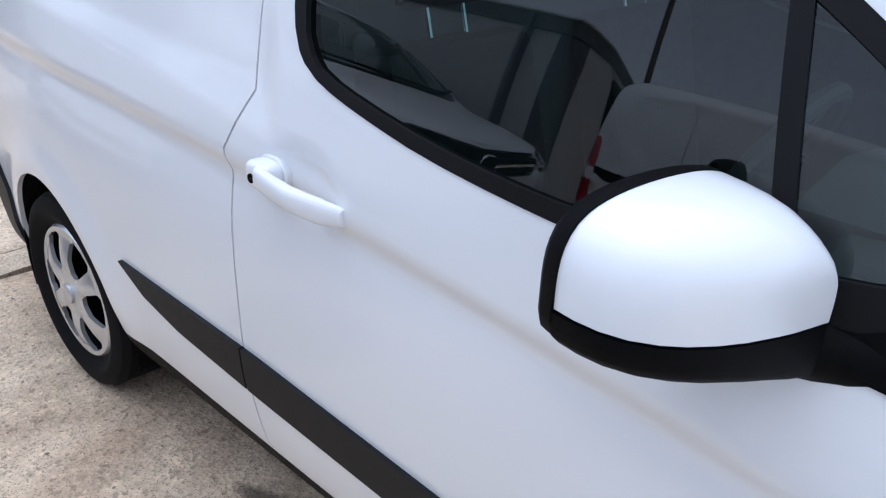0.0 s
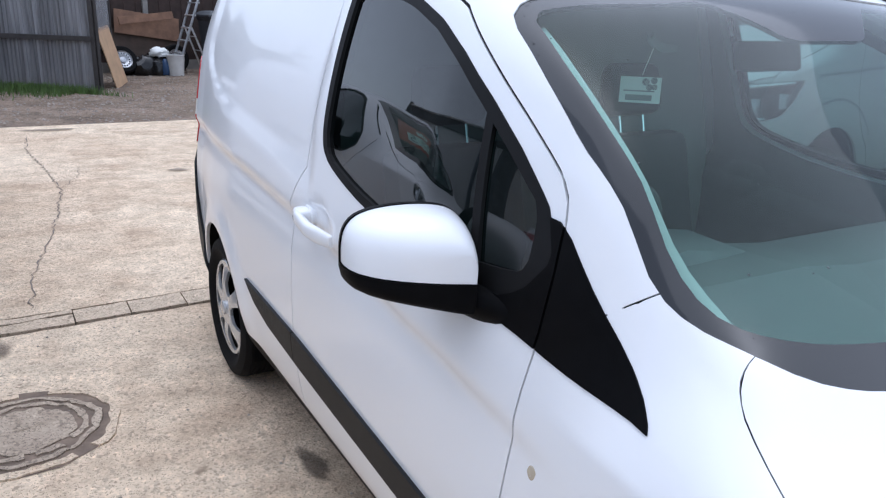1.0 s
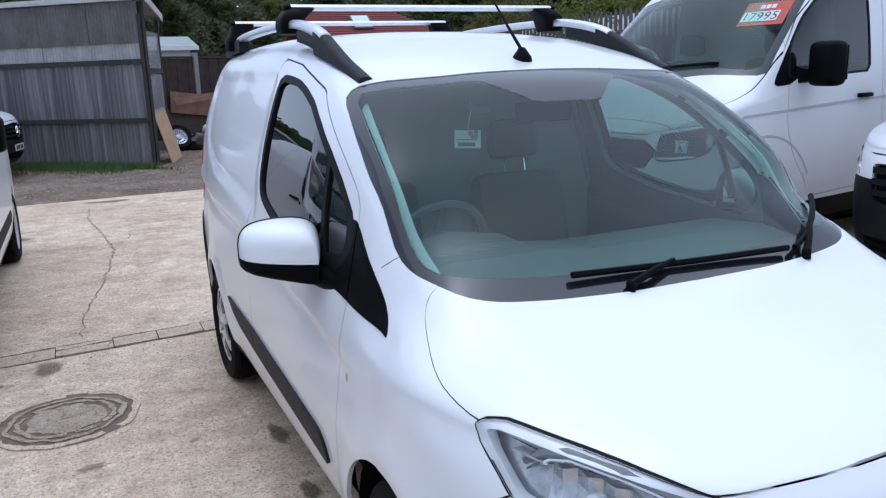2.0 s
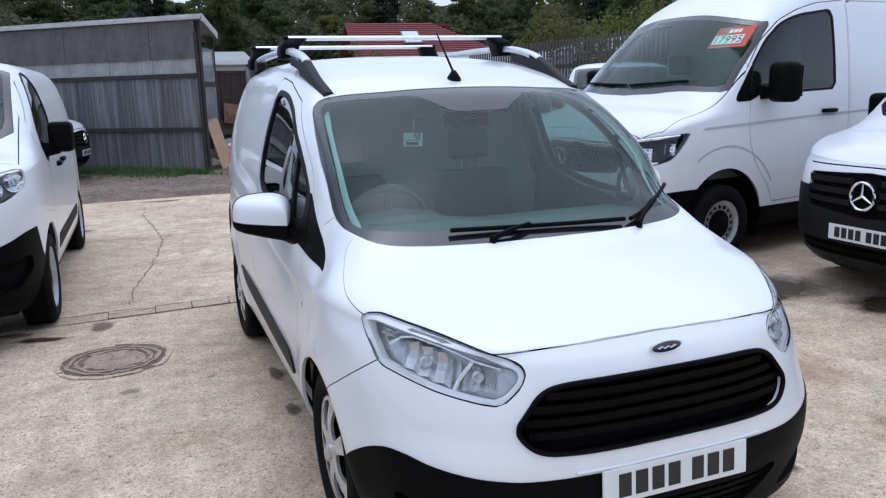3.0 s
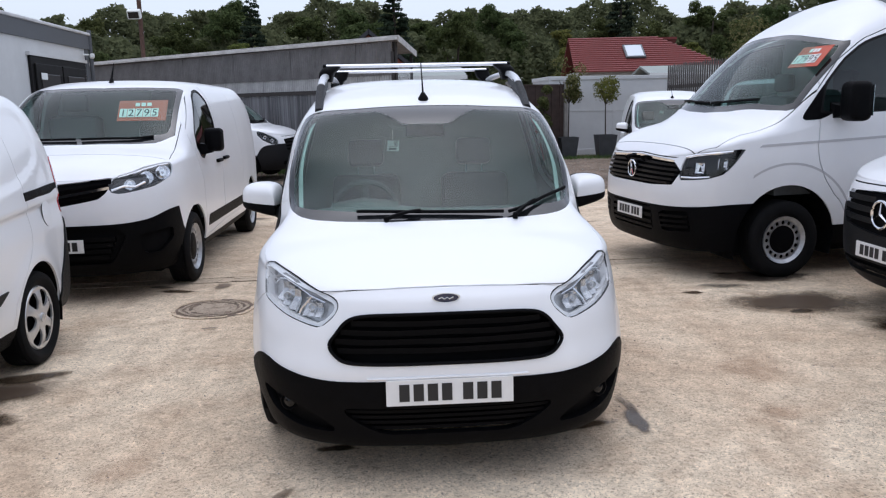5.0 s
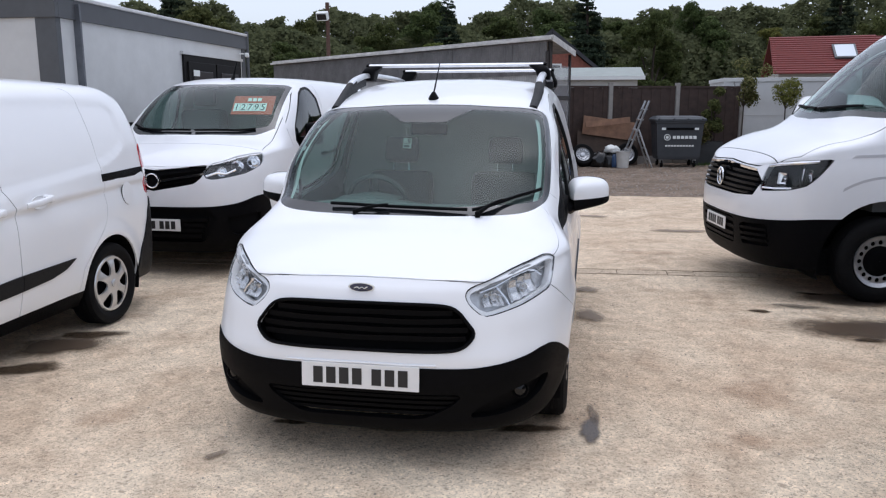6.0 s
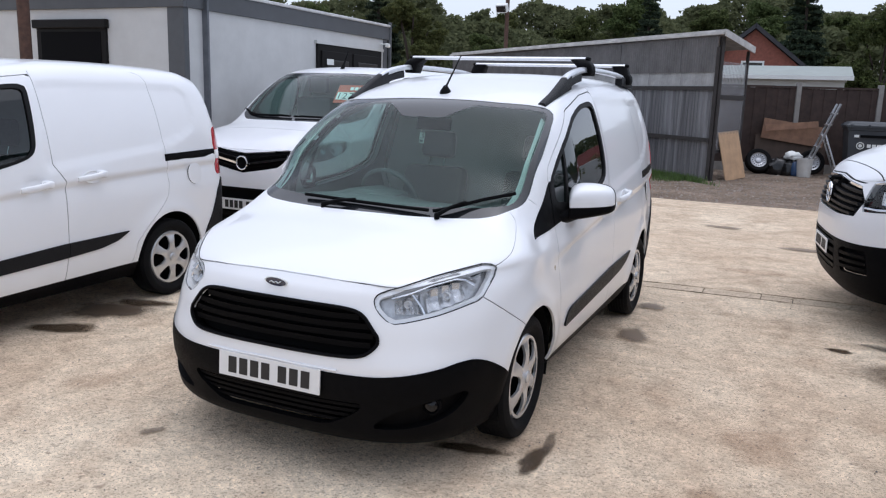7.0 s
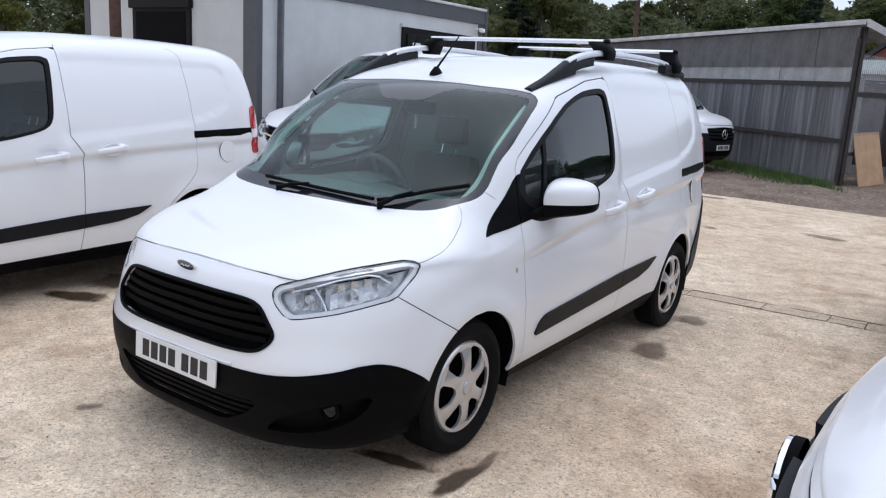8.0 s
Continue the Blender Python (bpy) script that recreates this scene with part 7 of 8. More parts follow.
ring_ = [groove.verts.new(((0.322 + 0.03 * noise.noise((math.cos(t) * 4, math.sin(t) * 4, 2))) * math.cos(t), (0.322 + 0.03 * noise.noise((math.cos(t) * 4, math.sin(t) * 4, 2))) * math.sin(t), 0.0025)) for t in [2 * math.pi * q / 60 for q in range(60)]]
groove.faces.new(ring_)
part("dark_groove", groove, mat("groove_dirt", (0.17, 0.125, 0.092), 0.9, vary=0.5, scale=9), mh)

# ---- grass ----
GRASS = mat("grass_blades", (0.075, 0.13, 0.028), 0.7, vary=0.45, scale=5)


def grass(name, label, spots, count, h, seed):
    r = random.Random(seed)
    vs, fs = [], []
    for _ in range(count):
        ax, ay, bx, by, w = r.choice(spots)
        t, o = r.random(), r.gauss(0, w)
        x, y = ax + (bx - ax) * t + o * 0.6, ay + (by - ay) * t - abs(o) * 0.8
        hh = h * r.uniform(0.3, 1.0)
        a, b = r.uniform(0, 6.28), r.uniform(0, 6.28)
        k = len(vs)
        vs += [(x - 0.008 * math.cos(a), y - 0.008 * math.sin(a), -0.03), (x + 0.008 * math.cos(a), y + 0.008 * math.sin(a), -0.03), (x + hh * 0.4 * math.cos(b), y + hh * 0.4 * math.sin(b), -0.03 + hh)]
        fs.append((k, k + 1, k + 2))
    me = bpy.data.meshes.new(name)
    me.from_pydata(vs, [], fs)
    return tagged(link(name, me, GRASS), label, "grass", "", "stuff")


grass("grass", "green grass along the foot of the shed", [(-0.2, 14.15, -7.6, 20.5, 0.30), (-0.3, 14.0, -3.5, 16.9, 0.45)], 9000, 0.16, 3)
grass("grass", "short grass before the plant pots", [(4.2, 18.6, 8.5, 18.8, 0.4)], 2500, 0.12, 4)


# ---- cabin office ----
PANEL = mat("light_grey_cladding", (0.58, 0.585, 0.58), 0.55, vary=0.06, scale=3, bump=0.05, bump_scale=60)
DGREY = mat("dark_grey_trim", (0.085, 0.09, 0.098), 0.5, vary=0.12, scale=5)
DOORM = mat("dark_brown_door", (0.012, 0.011, 0.011), 0.5, spec=0.15, vary=0.2, scale=6)

office = thing("office_cabin", "grey clad office cabin with dark trim", "building", pose(-4.40, 3.37, 0, 0, 0, 1.5))
# east face at x = 0, y 0 .. 4.7 ; south face at y = 0, x -3.3 .. 0
part("wall", box(-0.12, -0.0, 0.07, 4.72, 0.15, 2.46), PANEL, office)
part("wall", box(-3.3, -0.22, 0.0, 0.12, 0.15, 2.46), PANEL, office)
part("wall", box(-3.3, -3.18, 0.12, 4.72, 0.15, 2.46), PANEL, office)
part("wall", box(-3.18, -0.12, 4.6, 4.72, 0.15, 2.46), PANEL, office)
part("corner_post", box(-0.22, 0.012, -0.012, 0.07, 0.0, 2.48, 0.006), DGREY, office)
part("corner_post", box(-0.10, 0.012, 4.60, 4.735, 0.0, 2.62, 0.006), DGREY, office)
part("corner_post", box(-3.32, -3.2, -0.012, 0.12, 0.0, 2.48, 0.006), DGREY, office)
part("fascia", box(-0.06, 0.03, 0.02, 4.75, 2.46, 2.66, 0.005), DGREY, office)
part("fascia", box(-3.32, 0.03, -0.03, 0.02, 2.46, 2.66, 0.005), DGREY, office)
part("roof", box(-3.34, 0.05, -0.05, 4.77, 2.66, 2.70, 0.01), mat("roof_edge_metal", (0.62, 0.62, 0.62), 0.5, metal=0.3, vary=0.15, scale=4), office)
part("skirting", box(-3.28, -0.02, 0.03, 4.7, 0.0, 0.15), DGREY, office)
ang = part("slotted_post", box(0.0, 0.075, 0.30, 0.33, 0.0, 2.62), mat("galvanised_angle", (0.16, 0.17, 0.19), 0.45, metal=0.6, vary=0.15, scale=12), office, "slotted steel angle post")
part("slotted_flange", box(0.016, 0.022, 0.33, 0.39, 0.0, 2.62), mat("galvanised_angle_2", (0.30, 0.32, 0.35), 0.45, metal=0.6, vary=0.15, scale=12), ang)
for q in range(30):
    part("slot", box(0.0225, 0.0245, 0.348, 0.372, 0.2 + q * 0.08, 0.24 + q * 0.08), DARK, ang)
part("door_frame", box(0.0, 0.035, 2.62, 4.50, 0.15, 2.26, 0.008), DOORM, office)
for y0, y1 in ((2.70, 3.53), (3.57, 4.42)):
    d = part("door", box(0.035, 0.06, y0, y1, 0.18, 2.17, 0.006), DOORM, office)
    part("door_panel", box(0.058, 0.072, y0 + 0.12, y1 - 0.12, 1.2, 2.05, 0.008), mat("door_panel_brown", (0.03, 0.026, 0.025), 0.3), d)
    part("door_panel", box(0.058, 0.072, y0 + 0.12, y1 - 0.12, 0.35, 1.05, 0.008), DOORM, d)
part("notice", box(0.072, 0.076, 2.80, 2.98, 1.98, 2.06), BONE, office)
part("door_head", box(0.0, 0.05, 2.58, 4.54, 2.26, 2.30), PANEL, office)
cam_b = part("security_camera", box(-0.03, 0.03, -0.10, 0.10, -0.03, 0.03, 0.012), BONE, office, "small white security camera", pose(0.13, 4.52, 2.36, 0, 0, 20))
part("camera_bracket", tube([(-0.12, 0.02, 0.02), (-0.04, 0.02, 0.02)], 0.012, 6), BONE, cam_b)
for x0, x1 in ((-2.24, -1.12),):
    w = part("window_frame", box(x0, x1, -0.03, 0.02, 1.30, 2.30, 0.008), DOORM, office)
    part("pane", box(x0 + 0.08, x1 - 0.08, -0.036, -0.031, 1.38, 2.20), mat("dark_window_pane", (0.006, 0.006, 0.007), 0.6, spec=0.05), w)
    part("blind_slat", box(x0 + 0.10, x1 - 0.10, -0.042, -0.037, 1.62, 1.66), DGREY, w)
    part("shutter_box", box(x0 - 0.03, x1 + 0.03, -0.07, 0.0, 2.24, 2.34, 0.01), DOORM, w)
part("conduit", tube([(0.03, 4.78, 0.0), (0.03, 4.78, 2.3), (0.03, 4.78, 2.74)], 0.03, 8), DGREY, office)

# ---- rust-brown post by the office ----
RUSTY = mat("rusty_steel", (0.085, 0.045, 0.032), 0.8, vary=0.4, scale=14, bump=0.3, bump_scale=120)
post = part("steel_post", tube([(0, 0, 0), (0, 0, 2.2), (0.01, 0, 4.4)], 0.065, 12), RUSTY, place=pose(-6.05, 2.68, 0), smooth=True)
tagged(post, "rusty brown steel post by the office cabin", "post")

# ---- corrugated shed ----
SHEET = bpy.data.materials.new("corrugated_plastic")
SHEET.use_nodes = True
_n, _l = SHEET.node_tree.nodes, SHEET.node_tree.links
_b = _n["Principled BSDF"]
_tc, _mp, _t1, _r1 = _n.new("ShaderNodeTexCoord"), _n.new("ShaderNodeMapping"), _n.new("ShaderNodeTexNoise"), _n.new("ShaderNodeValToRGB")
_mp.inputs["Scale"].default_value = (5.0, 5.0, 0.22)
_t1.inputs["Scale"].default_value, _t1.inputs["Detail"].default_value, _t1.inputs["Roughness"].default_value = 1.6, 8, 0.65
_r1.color_ramp.elements[0].position, _r1.color_ramp.elements[1].position = 0.33, 0.72
_r1.color_ramp.elements[0].color, _r1.color_ramp.elements[1].color = (0.09, 0.093, 0.10, 1), (0.36, 0.362, 0.38, 1)
_l.new(_tc.outputs["Object"], _mp.inputs["Vector"])
_l.new(_mp.outputs[0], _t1.inputs["Vector"])
_l.new(_t1.outputs["Fac"], _r1.inputs["Fac"])
_l.new(_r1.outputs[0], _b.inputs["Base Color"])
_b.inputs["Roughness"].default_value = 0.2
_b.inputs["Alpha"].default_value = 0.86
SHEET_THIN = mat("thin_clear_corrugated", (0.50, 0.51, 0.53), 0.18, vary=0.3, scale=1.5)
SHEET_THIN.node_tree.nodes["Principled BSDF"].inputs["Alpha"].default_value = 0.32
SHEET_TOP = mat("weathered_corrugated", (0.15, 0.145, 0.145), 0.45, vary=0.35, scale=2.0)
SHEET_CLEAR = mat("clear_corrugated", (0.42, 0.42, 0.42), 0.22, vary=0.35, scale=1.5)
TIMBER = mat("grey_timber", (0.045, 0.040, 0.038), 0.85, vary=0.3, scale=8, bump=0.3, bump_scale=60)
FASCIA = mat("pale_weathered_board", (0.56, 0.55, 0.53), 0.8, vary=0.25, scale=3, bump=0.2, bump_scale=40)
PLY = mat("plywood", (0.52, 0.34, 0.20), 0.7, vary=0.16, scale=4, bump=0.1, bump_scale=60)
PLY_OLD = mat("weathered_plywood", (0.24, 0.135, 0.085), 0.8, vary=0.3, scale=4)


def wave_sheet(length, z0, z1, pitch=0.076, deep=0.014):
    bm = bmesh.new()
    n = int(length / pitch * 6)
    rows = []
    for k in range(n + 1):
        u = length * k / n
        o = deep * math.sin(2 * math.pi * u / pitch)
        rows.append((bm.verts.new((u, o, z0)), bm.verts.new((u, o, z1))))
    for a, b in zip(rows, rows[1:]):
        bm.faces.new((a[0], b[0], b[1], a[1]))
    for f in bm.faces:
        f.smooth = True
    return bm


A, L_, B = Vector((-0.05, 14.3, 0)), Vector((-10.2, 23.1, 0)), Vector((0.42, 15.78, 0))
shed = thing("shed", "lean-to shed clad in grey corrugated plastic", "shed")
for p, q, nm, zt in ((A, L_, "front", 3.0), (A, B, "end", 2.78)):
    d = q - p
    ang_ = math.degrees(math.atan2(d.y, d.x))
    m = pose(p.x, p.y, 0, 0, 0, ang_)
    n = max(1, int(d.length / 1.05))
    w = d.length / n
    if nm == "end":
        part("clear_sheet", wave_sheet(d.length - 0.06, 1.80, 2.50), SHEET_THIN, shed, place=m @ pose(0.03, 0, 0))
        part("clear_sheet", wave_sheet(d.length - 0.06, 0.62, 1.72), SHEET_THIN, shed, place=m @ pose(0.03, 0, 0))
        for u in (0.0, d.length):
            part("corner_post", box(-0.03, 0.03, -0.03, 0.03, -0.03, zt, 0.004), TIMBER, shed, place=m @ pose(u, 0, 0))
        part("rail", box(0, d.length, -0.03, 0.03, 1.70, 1.79), TIMBER, shed, place=m)
        part("rail", box(0, d.length, -0.03, 0.03, 0.55, 0.62), TIMBER, shed, place=m)
        continue
    for k in range(n):
        mm = m @ pose(k * w, 0, 0)
        part("cladding_sheet", wave_sheet(w + 0.02, 0.0, 1.93), SHEET, shed, place=mm @ pose(0, 0.004 * (k % 2), 0))
        part("clear_sheet", wave_sheet(w + 0.02, 1.90, 2.30), SHEET_CLEAR, shed, place=mm @ pose(0, -0.004 - 0.004 * (k % 2), 0))
        part("upper_sheet", wave_sheet(w + 0.02, 2.26, zt), SHEET_TOP, shed, place=mm @ pose(0, 0.022 + 0.004 * (k % 2), 0))
    side = -1 if nm == "front" else 1
    for k in range(0, n + 1, 2):
        part("stud", box(-0.04, 0.04, -0.05 + 0.08 * -side * -1, 0.03 + 0.08 * -side * -1, -0.03, zt), TIMBER, shed, place=m @ pose(k * w, 0, 0))
    part("rail", box(0, d.length, -0.03 if side < 0 else -0.05, 0.05 if side < 0 else 0.03, 1.88, 1.97), TIMBER, shed, place=m)
    part("rail", box(0, d.length, 0.02, 0.08, 0.80, 0.88), TIMBER, shed, place=m @ pose(0, -0.1 if side > 0 else 0.0, 0))
d = L_ - A
a_ = math.degrees(math.atan2(d.y, d.x))
part("fascia", box(-0.25, d.length, -0.0, 0.05, 3.01, 3.07, 0.006), FASCIA, shed, place=pose(A.x, A.y, 0, 0, 0, a_) @ pose(0, 0.12, 0))


bm = bmesh.new()
roofq = [A + Vector((0.15, -0.22, 3.07)), B + Vector((0.14, 0.06, 2.83)), L_ + (B - A) + Vector((0, 0, 2.83)), L_ + Vector((0, -0.2, 3.07))]
f = bm.faces.new([bm.verts.new(p) for p in roofq])
e = bmesh.ops.extrude_face_region(bm, geom=[f])
bmesh.ops.translate(bm, verts=[v for v in e["geom"] if isinstance(v, bmesh.types.BMVert)], vec=(0, 0, 0.05))
bmesh.ops.recalc_face_normals(bm, faces=bm.faces[:])
part("roof", bm, FASCIA, shed)
part("fascia", loft([[(p.x, p.y, p.z + dz) for dz in (-0.09, 0.0)] + [(p.x - 0.03, p.y, p.z), (p.x - 0.03, p.y, p.z - 0.09)] for p in (roofq[0], roofq[1])]), FASCIA, shed)
# Added near-black sheet that gives the shed its shaded inside.
part("inner_shade_sheet", slab([(0, 0), (12, 0), (12, 2.8), (0, 2.8)], 0.02, "y"), DARK, shed, place=pose(B.x - 0.2, B.y + 0.5, 0, 0, 0, a_) @ pose(1.6, 0, 0))


# ---- board fence with concrete posts ----
FENCE = mat("dark_brown_fence", (0.055, 0.036, 0.030), 0.85, vary=0.35, scale=5, bump=0.3, bump_scale=50)
CPOST = mat("concrete_post", (0.30, 0.285, 0.265), 0.9, vary=0.15, scale=6)
fence = thing("fence", "dark brown board fence between concrete posts", "fence", pose(1.476, 18.30, 0, 0, 0, 21.5))
for k in range(-2, 3):
    x0 = k * 1.98
    part("fence_post", box(x0 - 0.06, x0 + 0.06, -0.06, 0.06, -0.05, 2.18, 0.01), CPOST, fence)
    if k < 2:
        for q in range(13):
            xx = x0 + 0.07 + q * 0.142
            part("board", box(xx, xx + 0.150, -0.012 + (q % 2) * 0.012, 0.004 + (q % 2) * 0.012, 0.18, 2.05 + rnd.uniform(-0.01, 0.01)), FENCE, fence)
        part("gravel_board", box(x0 + 0.06, x0 + 1.92, -0.02, 0.02, -0.05, 0.18), CPOST, fence)
        part("cap_rail", box(x0 + 0.06, x0 + 1.92, -0.03, 0.03, 2.05, 2.10), FENCE, fence)

# grey picket fence farther right
PICKET = mat("grey_pickets", (0.085, 0.076, 0.068), 0.9, vary=0.35, scale=4)
pf = thing("picket_fence", "tall grey wooden picket fence", "fence", pose(8.1, 19.2, 0, 0, 0, -90))
for q in range(76):
    h = 2.58 + rnd.uniform(-0.03, 0.03)
    part("picket", slab([(0, 0), (0.075, 0), (0.075, h - 0.05), (0.0375, h), (0, h - 0.05)], 0.02, "y"), PICKET, pf, place=pose(q * 0.15, 0, 0))
for z in (0.5, 1.9):
    part("fence_rail", box(0, 11.4, 0.022, 0.07, z, z + 0.1), PICKET, pf)

# ---- white container ----
WHITEM = mat("white_container_steel", (0.66, 0.67, 0.67), 0.5, vary=0.06, scale=2.0, bump=0.1, bump_scale=20)
cont = thing("container", "white steel storage container", "container", pose(4.68, 19.75, 0, 0, 0, 2))
part("side", box(0, 6.0, 0, 2.3, 0.15, 2.22), WHITEM, cont)
part("top_rail", box(-0.03, 6.03, -0.03, 2.33, 2.22, 2.33, 0.01), WHITEM, cont)
part("bottom_rail", box(-0.03, 6.03, -0.03, 2.33, -0.03, 0.15, 0.01), WHITEM, cont)
part("panel_seam", box(0.1, 5.9, -0.012, 0.0, 1.28, 1.30), PANEL, cont)
for x in (0.0, 2.0, 4.0, 5.94):
    part("corner_post", box(x - 0.03, x + 0.05, -0.025, 0.0, 0.15, 2.22), WHITEM, cont)
part("vent", box(5.3, 5.5, -0.03, -0.012, 1.6, 2.0, 0.005), PANEL, cont)

# ---- things along the fence ----
def leaning(name, label, cat, w, h, t, material, m):
    return tagged(part(name, box(0, w, 0, t, 0, h, 0.004), material, place=m), label, cat)


leaning("plywood_sheet", "pale plywood sheet leaning on the shed", "sheet", 1.05, 1.08, 0.018, PLY, pose(0.32, 14.62, -0.05, -14, -2, 72.3))
leaning("plywood_sheet", "weathered brown plywood sheet leaning on the fence", "sheet", 1.5, 0.5, 0.02, PLY_OLD, pose(0.75, 17.75, 0.82, -10, 8, 18))
leaning("plywood_sheet", "dark brown board leaning on the fence", "sheet", 1.7, 0.95, 0.02, mat("dark_board", (0.075, 0.052, 0.040), 0.85, vary=0.3, scale=4), pose(0.65, 17.62, -0.03, -12, 2, 18))
leaning("timber_plank", "long timber plank on the leaning boards", "plank", 1.25, 0.16, 0.03, PLY_OLD, pose(0.85, 17.6, 0.98, -10, -6, 18))
for (x, y, rx_, rz_, lab) in ((0.78, 17.2, 62, 15, "worn car wheel lying against the boards"), (1.95, 17.75, 78, 18, "spare wheel standing by the ladder")):
    t = thing("car_wheel", lab, "wheel", pose(x, y, 0.27, 0, 0, rz_) @ pose(0, 0, 0, rx_ - 90, 0, 0) @ pose(0, 0, 0, 0, 0, -90), "loose wheels")
    part("tyre", lathe([(0.19, -0.08), (0.27, -0.095), (0.30, -0.07), (0.30, 0.07), (0.27, 0.095), (0.20, 0.085), (0.185, 0.05)], 36), TYRE, t, smooth=True)
    part("rim", steel_rim(0.19, 0.09), STEEL, t, smooth=True)
BAG = mat("black_bin_bag", (0.010, 0.010, 0.011), 0.25, bump=0.6, bump_scale=25)


def lump(name, label, cat, x, y, z, rx, ry, rz, material, seed, rough=0.22):
    bm = bmesh.new()
    bmesh.ops.create_icosphere(bm, subdivisions=3, radius=1)
    for v in bm.verts:
        q = 1 + rough * noise.noise(v.co * 1.8 + Vector((seed, 0, 0))) + rough * 0.6 * noise.noise(v.co * 4 + Vector((0, seed, 0)))
        v.co = Vector((v.co.x * rx * q, v.co.y * ry * q, max(-0.55, v.co.z) * rz * q))
    return tagged(part(name, bm, material, place=pose(x, y, z), smooth=True), label, cat)


for k, (x, y, s) in enumerate(((1.25, 17.25, 0.26), (1.48, 17.15, 0.2), (1.42, 17.5, 0.28), (1.05, 17.45, 0.24))):
    lump("rubbish_bag", "tied black rubbish bag on the dirt", "bag", x, y, 0.10, s, s * 0.9, s * 1.05, BAG, k * 3.1)
lump("white_tub", "crumpled white plastic tub on the bags", "tub", 1.55, 17.3, 0.42, 0.20, 0.16, 0.12, BONE, 9.0, 0.35)
lump("blue_can", "small blue plastic can among the bags", "can", 1.62, 17.05, 0.10, 0.10, 0.10, 0.22, mat("blue_plastic", (0.03, 0.07, 0.16), 0.4, vary=0.2, scale=8), 5.0, 0.1)
tagged(part("bucket", lathe([(0.001, -0.03), (0.15, -0.03), (0.18, 0.38), (0.19, 0.38), (0.19, 0.40), (0.172, 0.40), (0.145, 0.0), (0.001, 0.0)], 28, axis="z"), mat("white_bucket_plastic", (0.62, 0.62, 0.60), 0.4, vary=0.08, scale=8), place=pose(1.82, 17.0, 0), smooth=True), "white plastic bucket on the dirt", "bucket")
lad = thing("step_ladder", "folded aluminium step ladder leaning open", "ladder", pose(2.12, 17.2, -0.03, 0, 0, 10))
for sx in (-0.2, 0.2):
    part("stile", tube([(-0.35, sx, 0), (0.28, sx, 1.72)], 0.028, 4), ALU, lad)
    part("back_stile", tube([(0.42, sx * 1.1, 0), (0.02, sx * 0.9, 1.05)], 0.022, 4), ALU, lad)
for q in range(6):
    t = 0.12 + q * 0.15
    part("tread", box(-0.05, 0.05, -0.2, 0.2, -0.012, 0.012), ALU, lad, place=pose(-0.35 + 0.63 * t, 0, 1.72 * t))
for q in range(3):
    t = 0.2 + q * 0.28
    part("brace", tube([(0.42 - 0.40 * t, -0.2, 1.05 * t), (0.42 - 0.40 * t, 0.2, 1.05 * t)], 0.012, 5), ALU, lad)

BIN = mat("grey_bin_plastic", (0.048, 0.055, 0.064), 0.5, vary=0.12, scale=6)
binn = thing("wheelie_bin", "large grey four-wheeled bin with white markings", "bin", pose(3.22, 17.75, -0.03, 0, 0, 6))
part("bin_body", loft([[(x * s, y * s, z) for x, y in ((-0.60, -0.42), (0.60, -0.42), (0.60, 0.42), (-0.60, 0.42))] for z, s in ((0.20, 0.86), (0.28, 0.90), (1.12, 1.0), (1.14, 1.04), (1.20, 1.04))]), BIN, binn)
part("bin_lid", loft([[(x * s, y * s, z) for x, y in ((-0.66, -0.47), (0.66, -0.47), (0.66, 0.47), (-0.66, 0.47))] for z, s in ((1.20, 1.0), (1.245, 1.0), (1.31, 0.86), (1.33, 0.7))]), BIN, binn)
for x in (-0.55, -0.18, 0.18, 0.55):
    part("lid_rib", box(x - 0.03, x + 0.03, -0.49, -0.44, 1.19, 1.27, 0.008), BIN, binn)
for x in (-0.42, 0.42):
    for y in (-0.3, 0.3):
        c = part("castor", lathe([(0.001, -0.025), (0.085, -0.025), (0.095, -0.01), (0.095, 0.01), (0.085, 0.025), (0.001, 0.025)], 20), TYRE, binn, place=pose(x, y, 0.095))
        part("castor_fork", box(-0.035, 0.035, -0.03, 0.03, 0.02, 0.13), STEEL, c)
ring_ = part("emblem_ring", tube([(0.075 * math.cos(t), 0, 0.075 * math.sin(t)) for t in [2 * math.pi * q / 24 for q in range(24)]], 0.012, 5, closed=True), BONE, binn, place=pose(-0.32, -0.417, 0.78, -7))
part("emblem_dot", lathe([(0.04, 0), (0.04, 0.01), (0.001, 0.012)], 18, axis="y"), BONE, ring_, place=pose(0, -0.012, 0))
for q in range(6):
    part("letter_bar", box(-0.18 + q * 0.105, -0.10 + q * 0.105, -0.004, 0.004, -0.04, 0.04), BONE, binn, place=pose(0, -0.417, 0.78, -7))
for q in range(10):
    part("figure_bar", box(-0.36 + q * 0.075, -0.305 + q * 0.075, -0.004, 0.004, -0.022, 0.022), BONE, binn, place=pose(0, -0.395, 0.56, -7))
part("notice_bar", box(-0.34, 0.34, -0.004, 0.004, -0.03, 0.03), BLACK, binn, place=pose(0, -0.430, 1.0, -7))
for x in (-0.42, 0.42):
    part("reflector", box(x - 0.05, x + 0.05, -0.005, 0.005, -0.03, 0.03), BONE, binn, place=pose(0, -0.430, 1.0, -7))

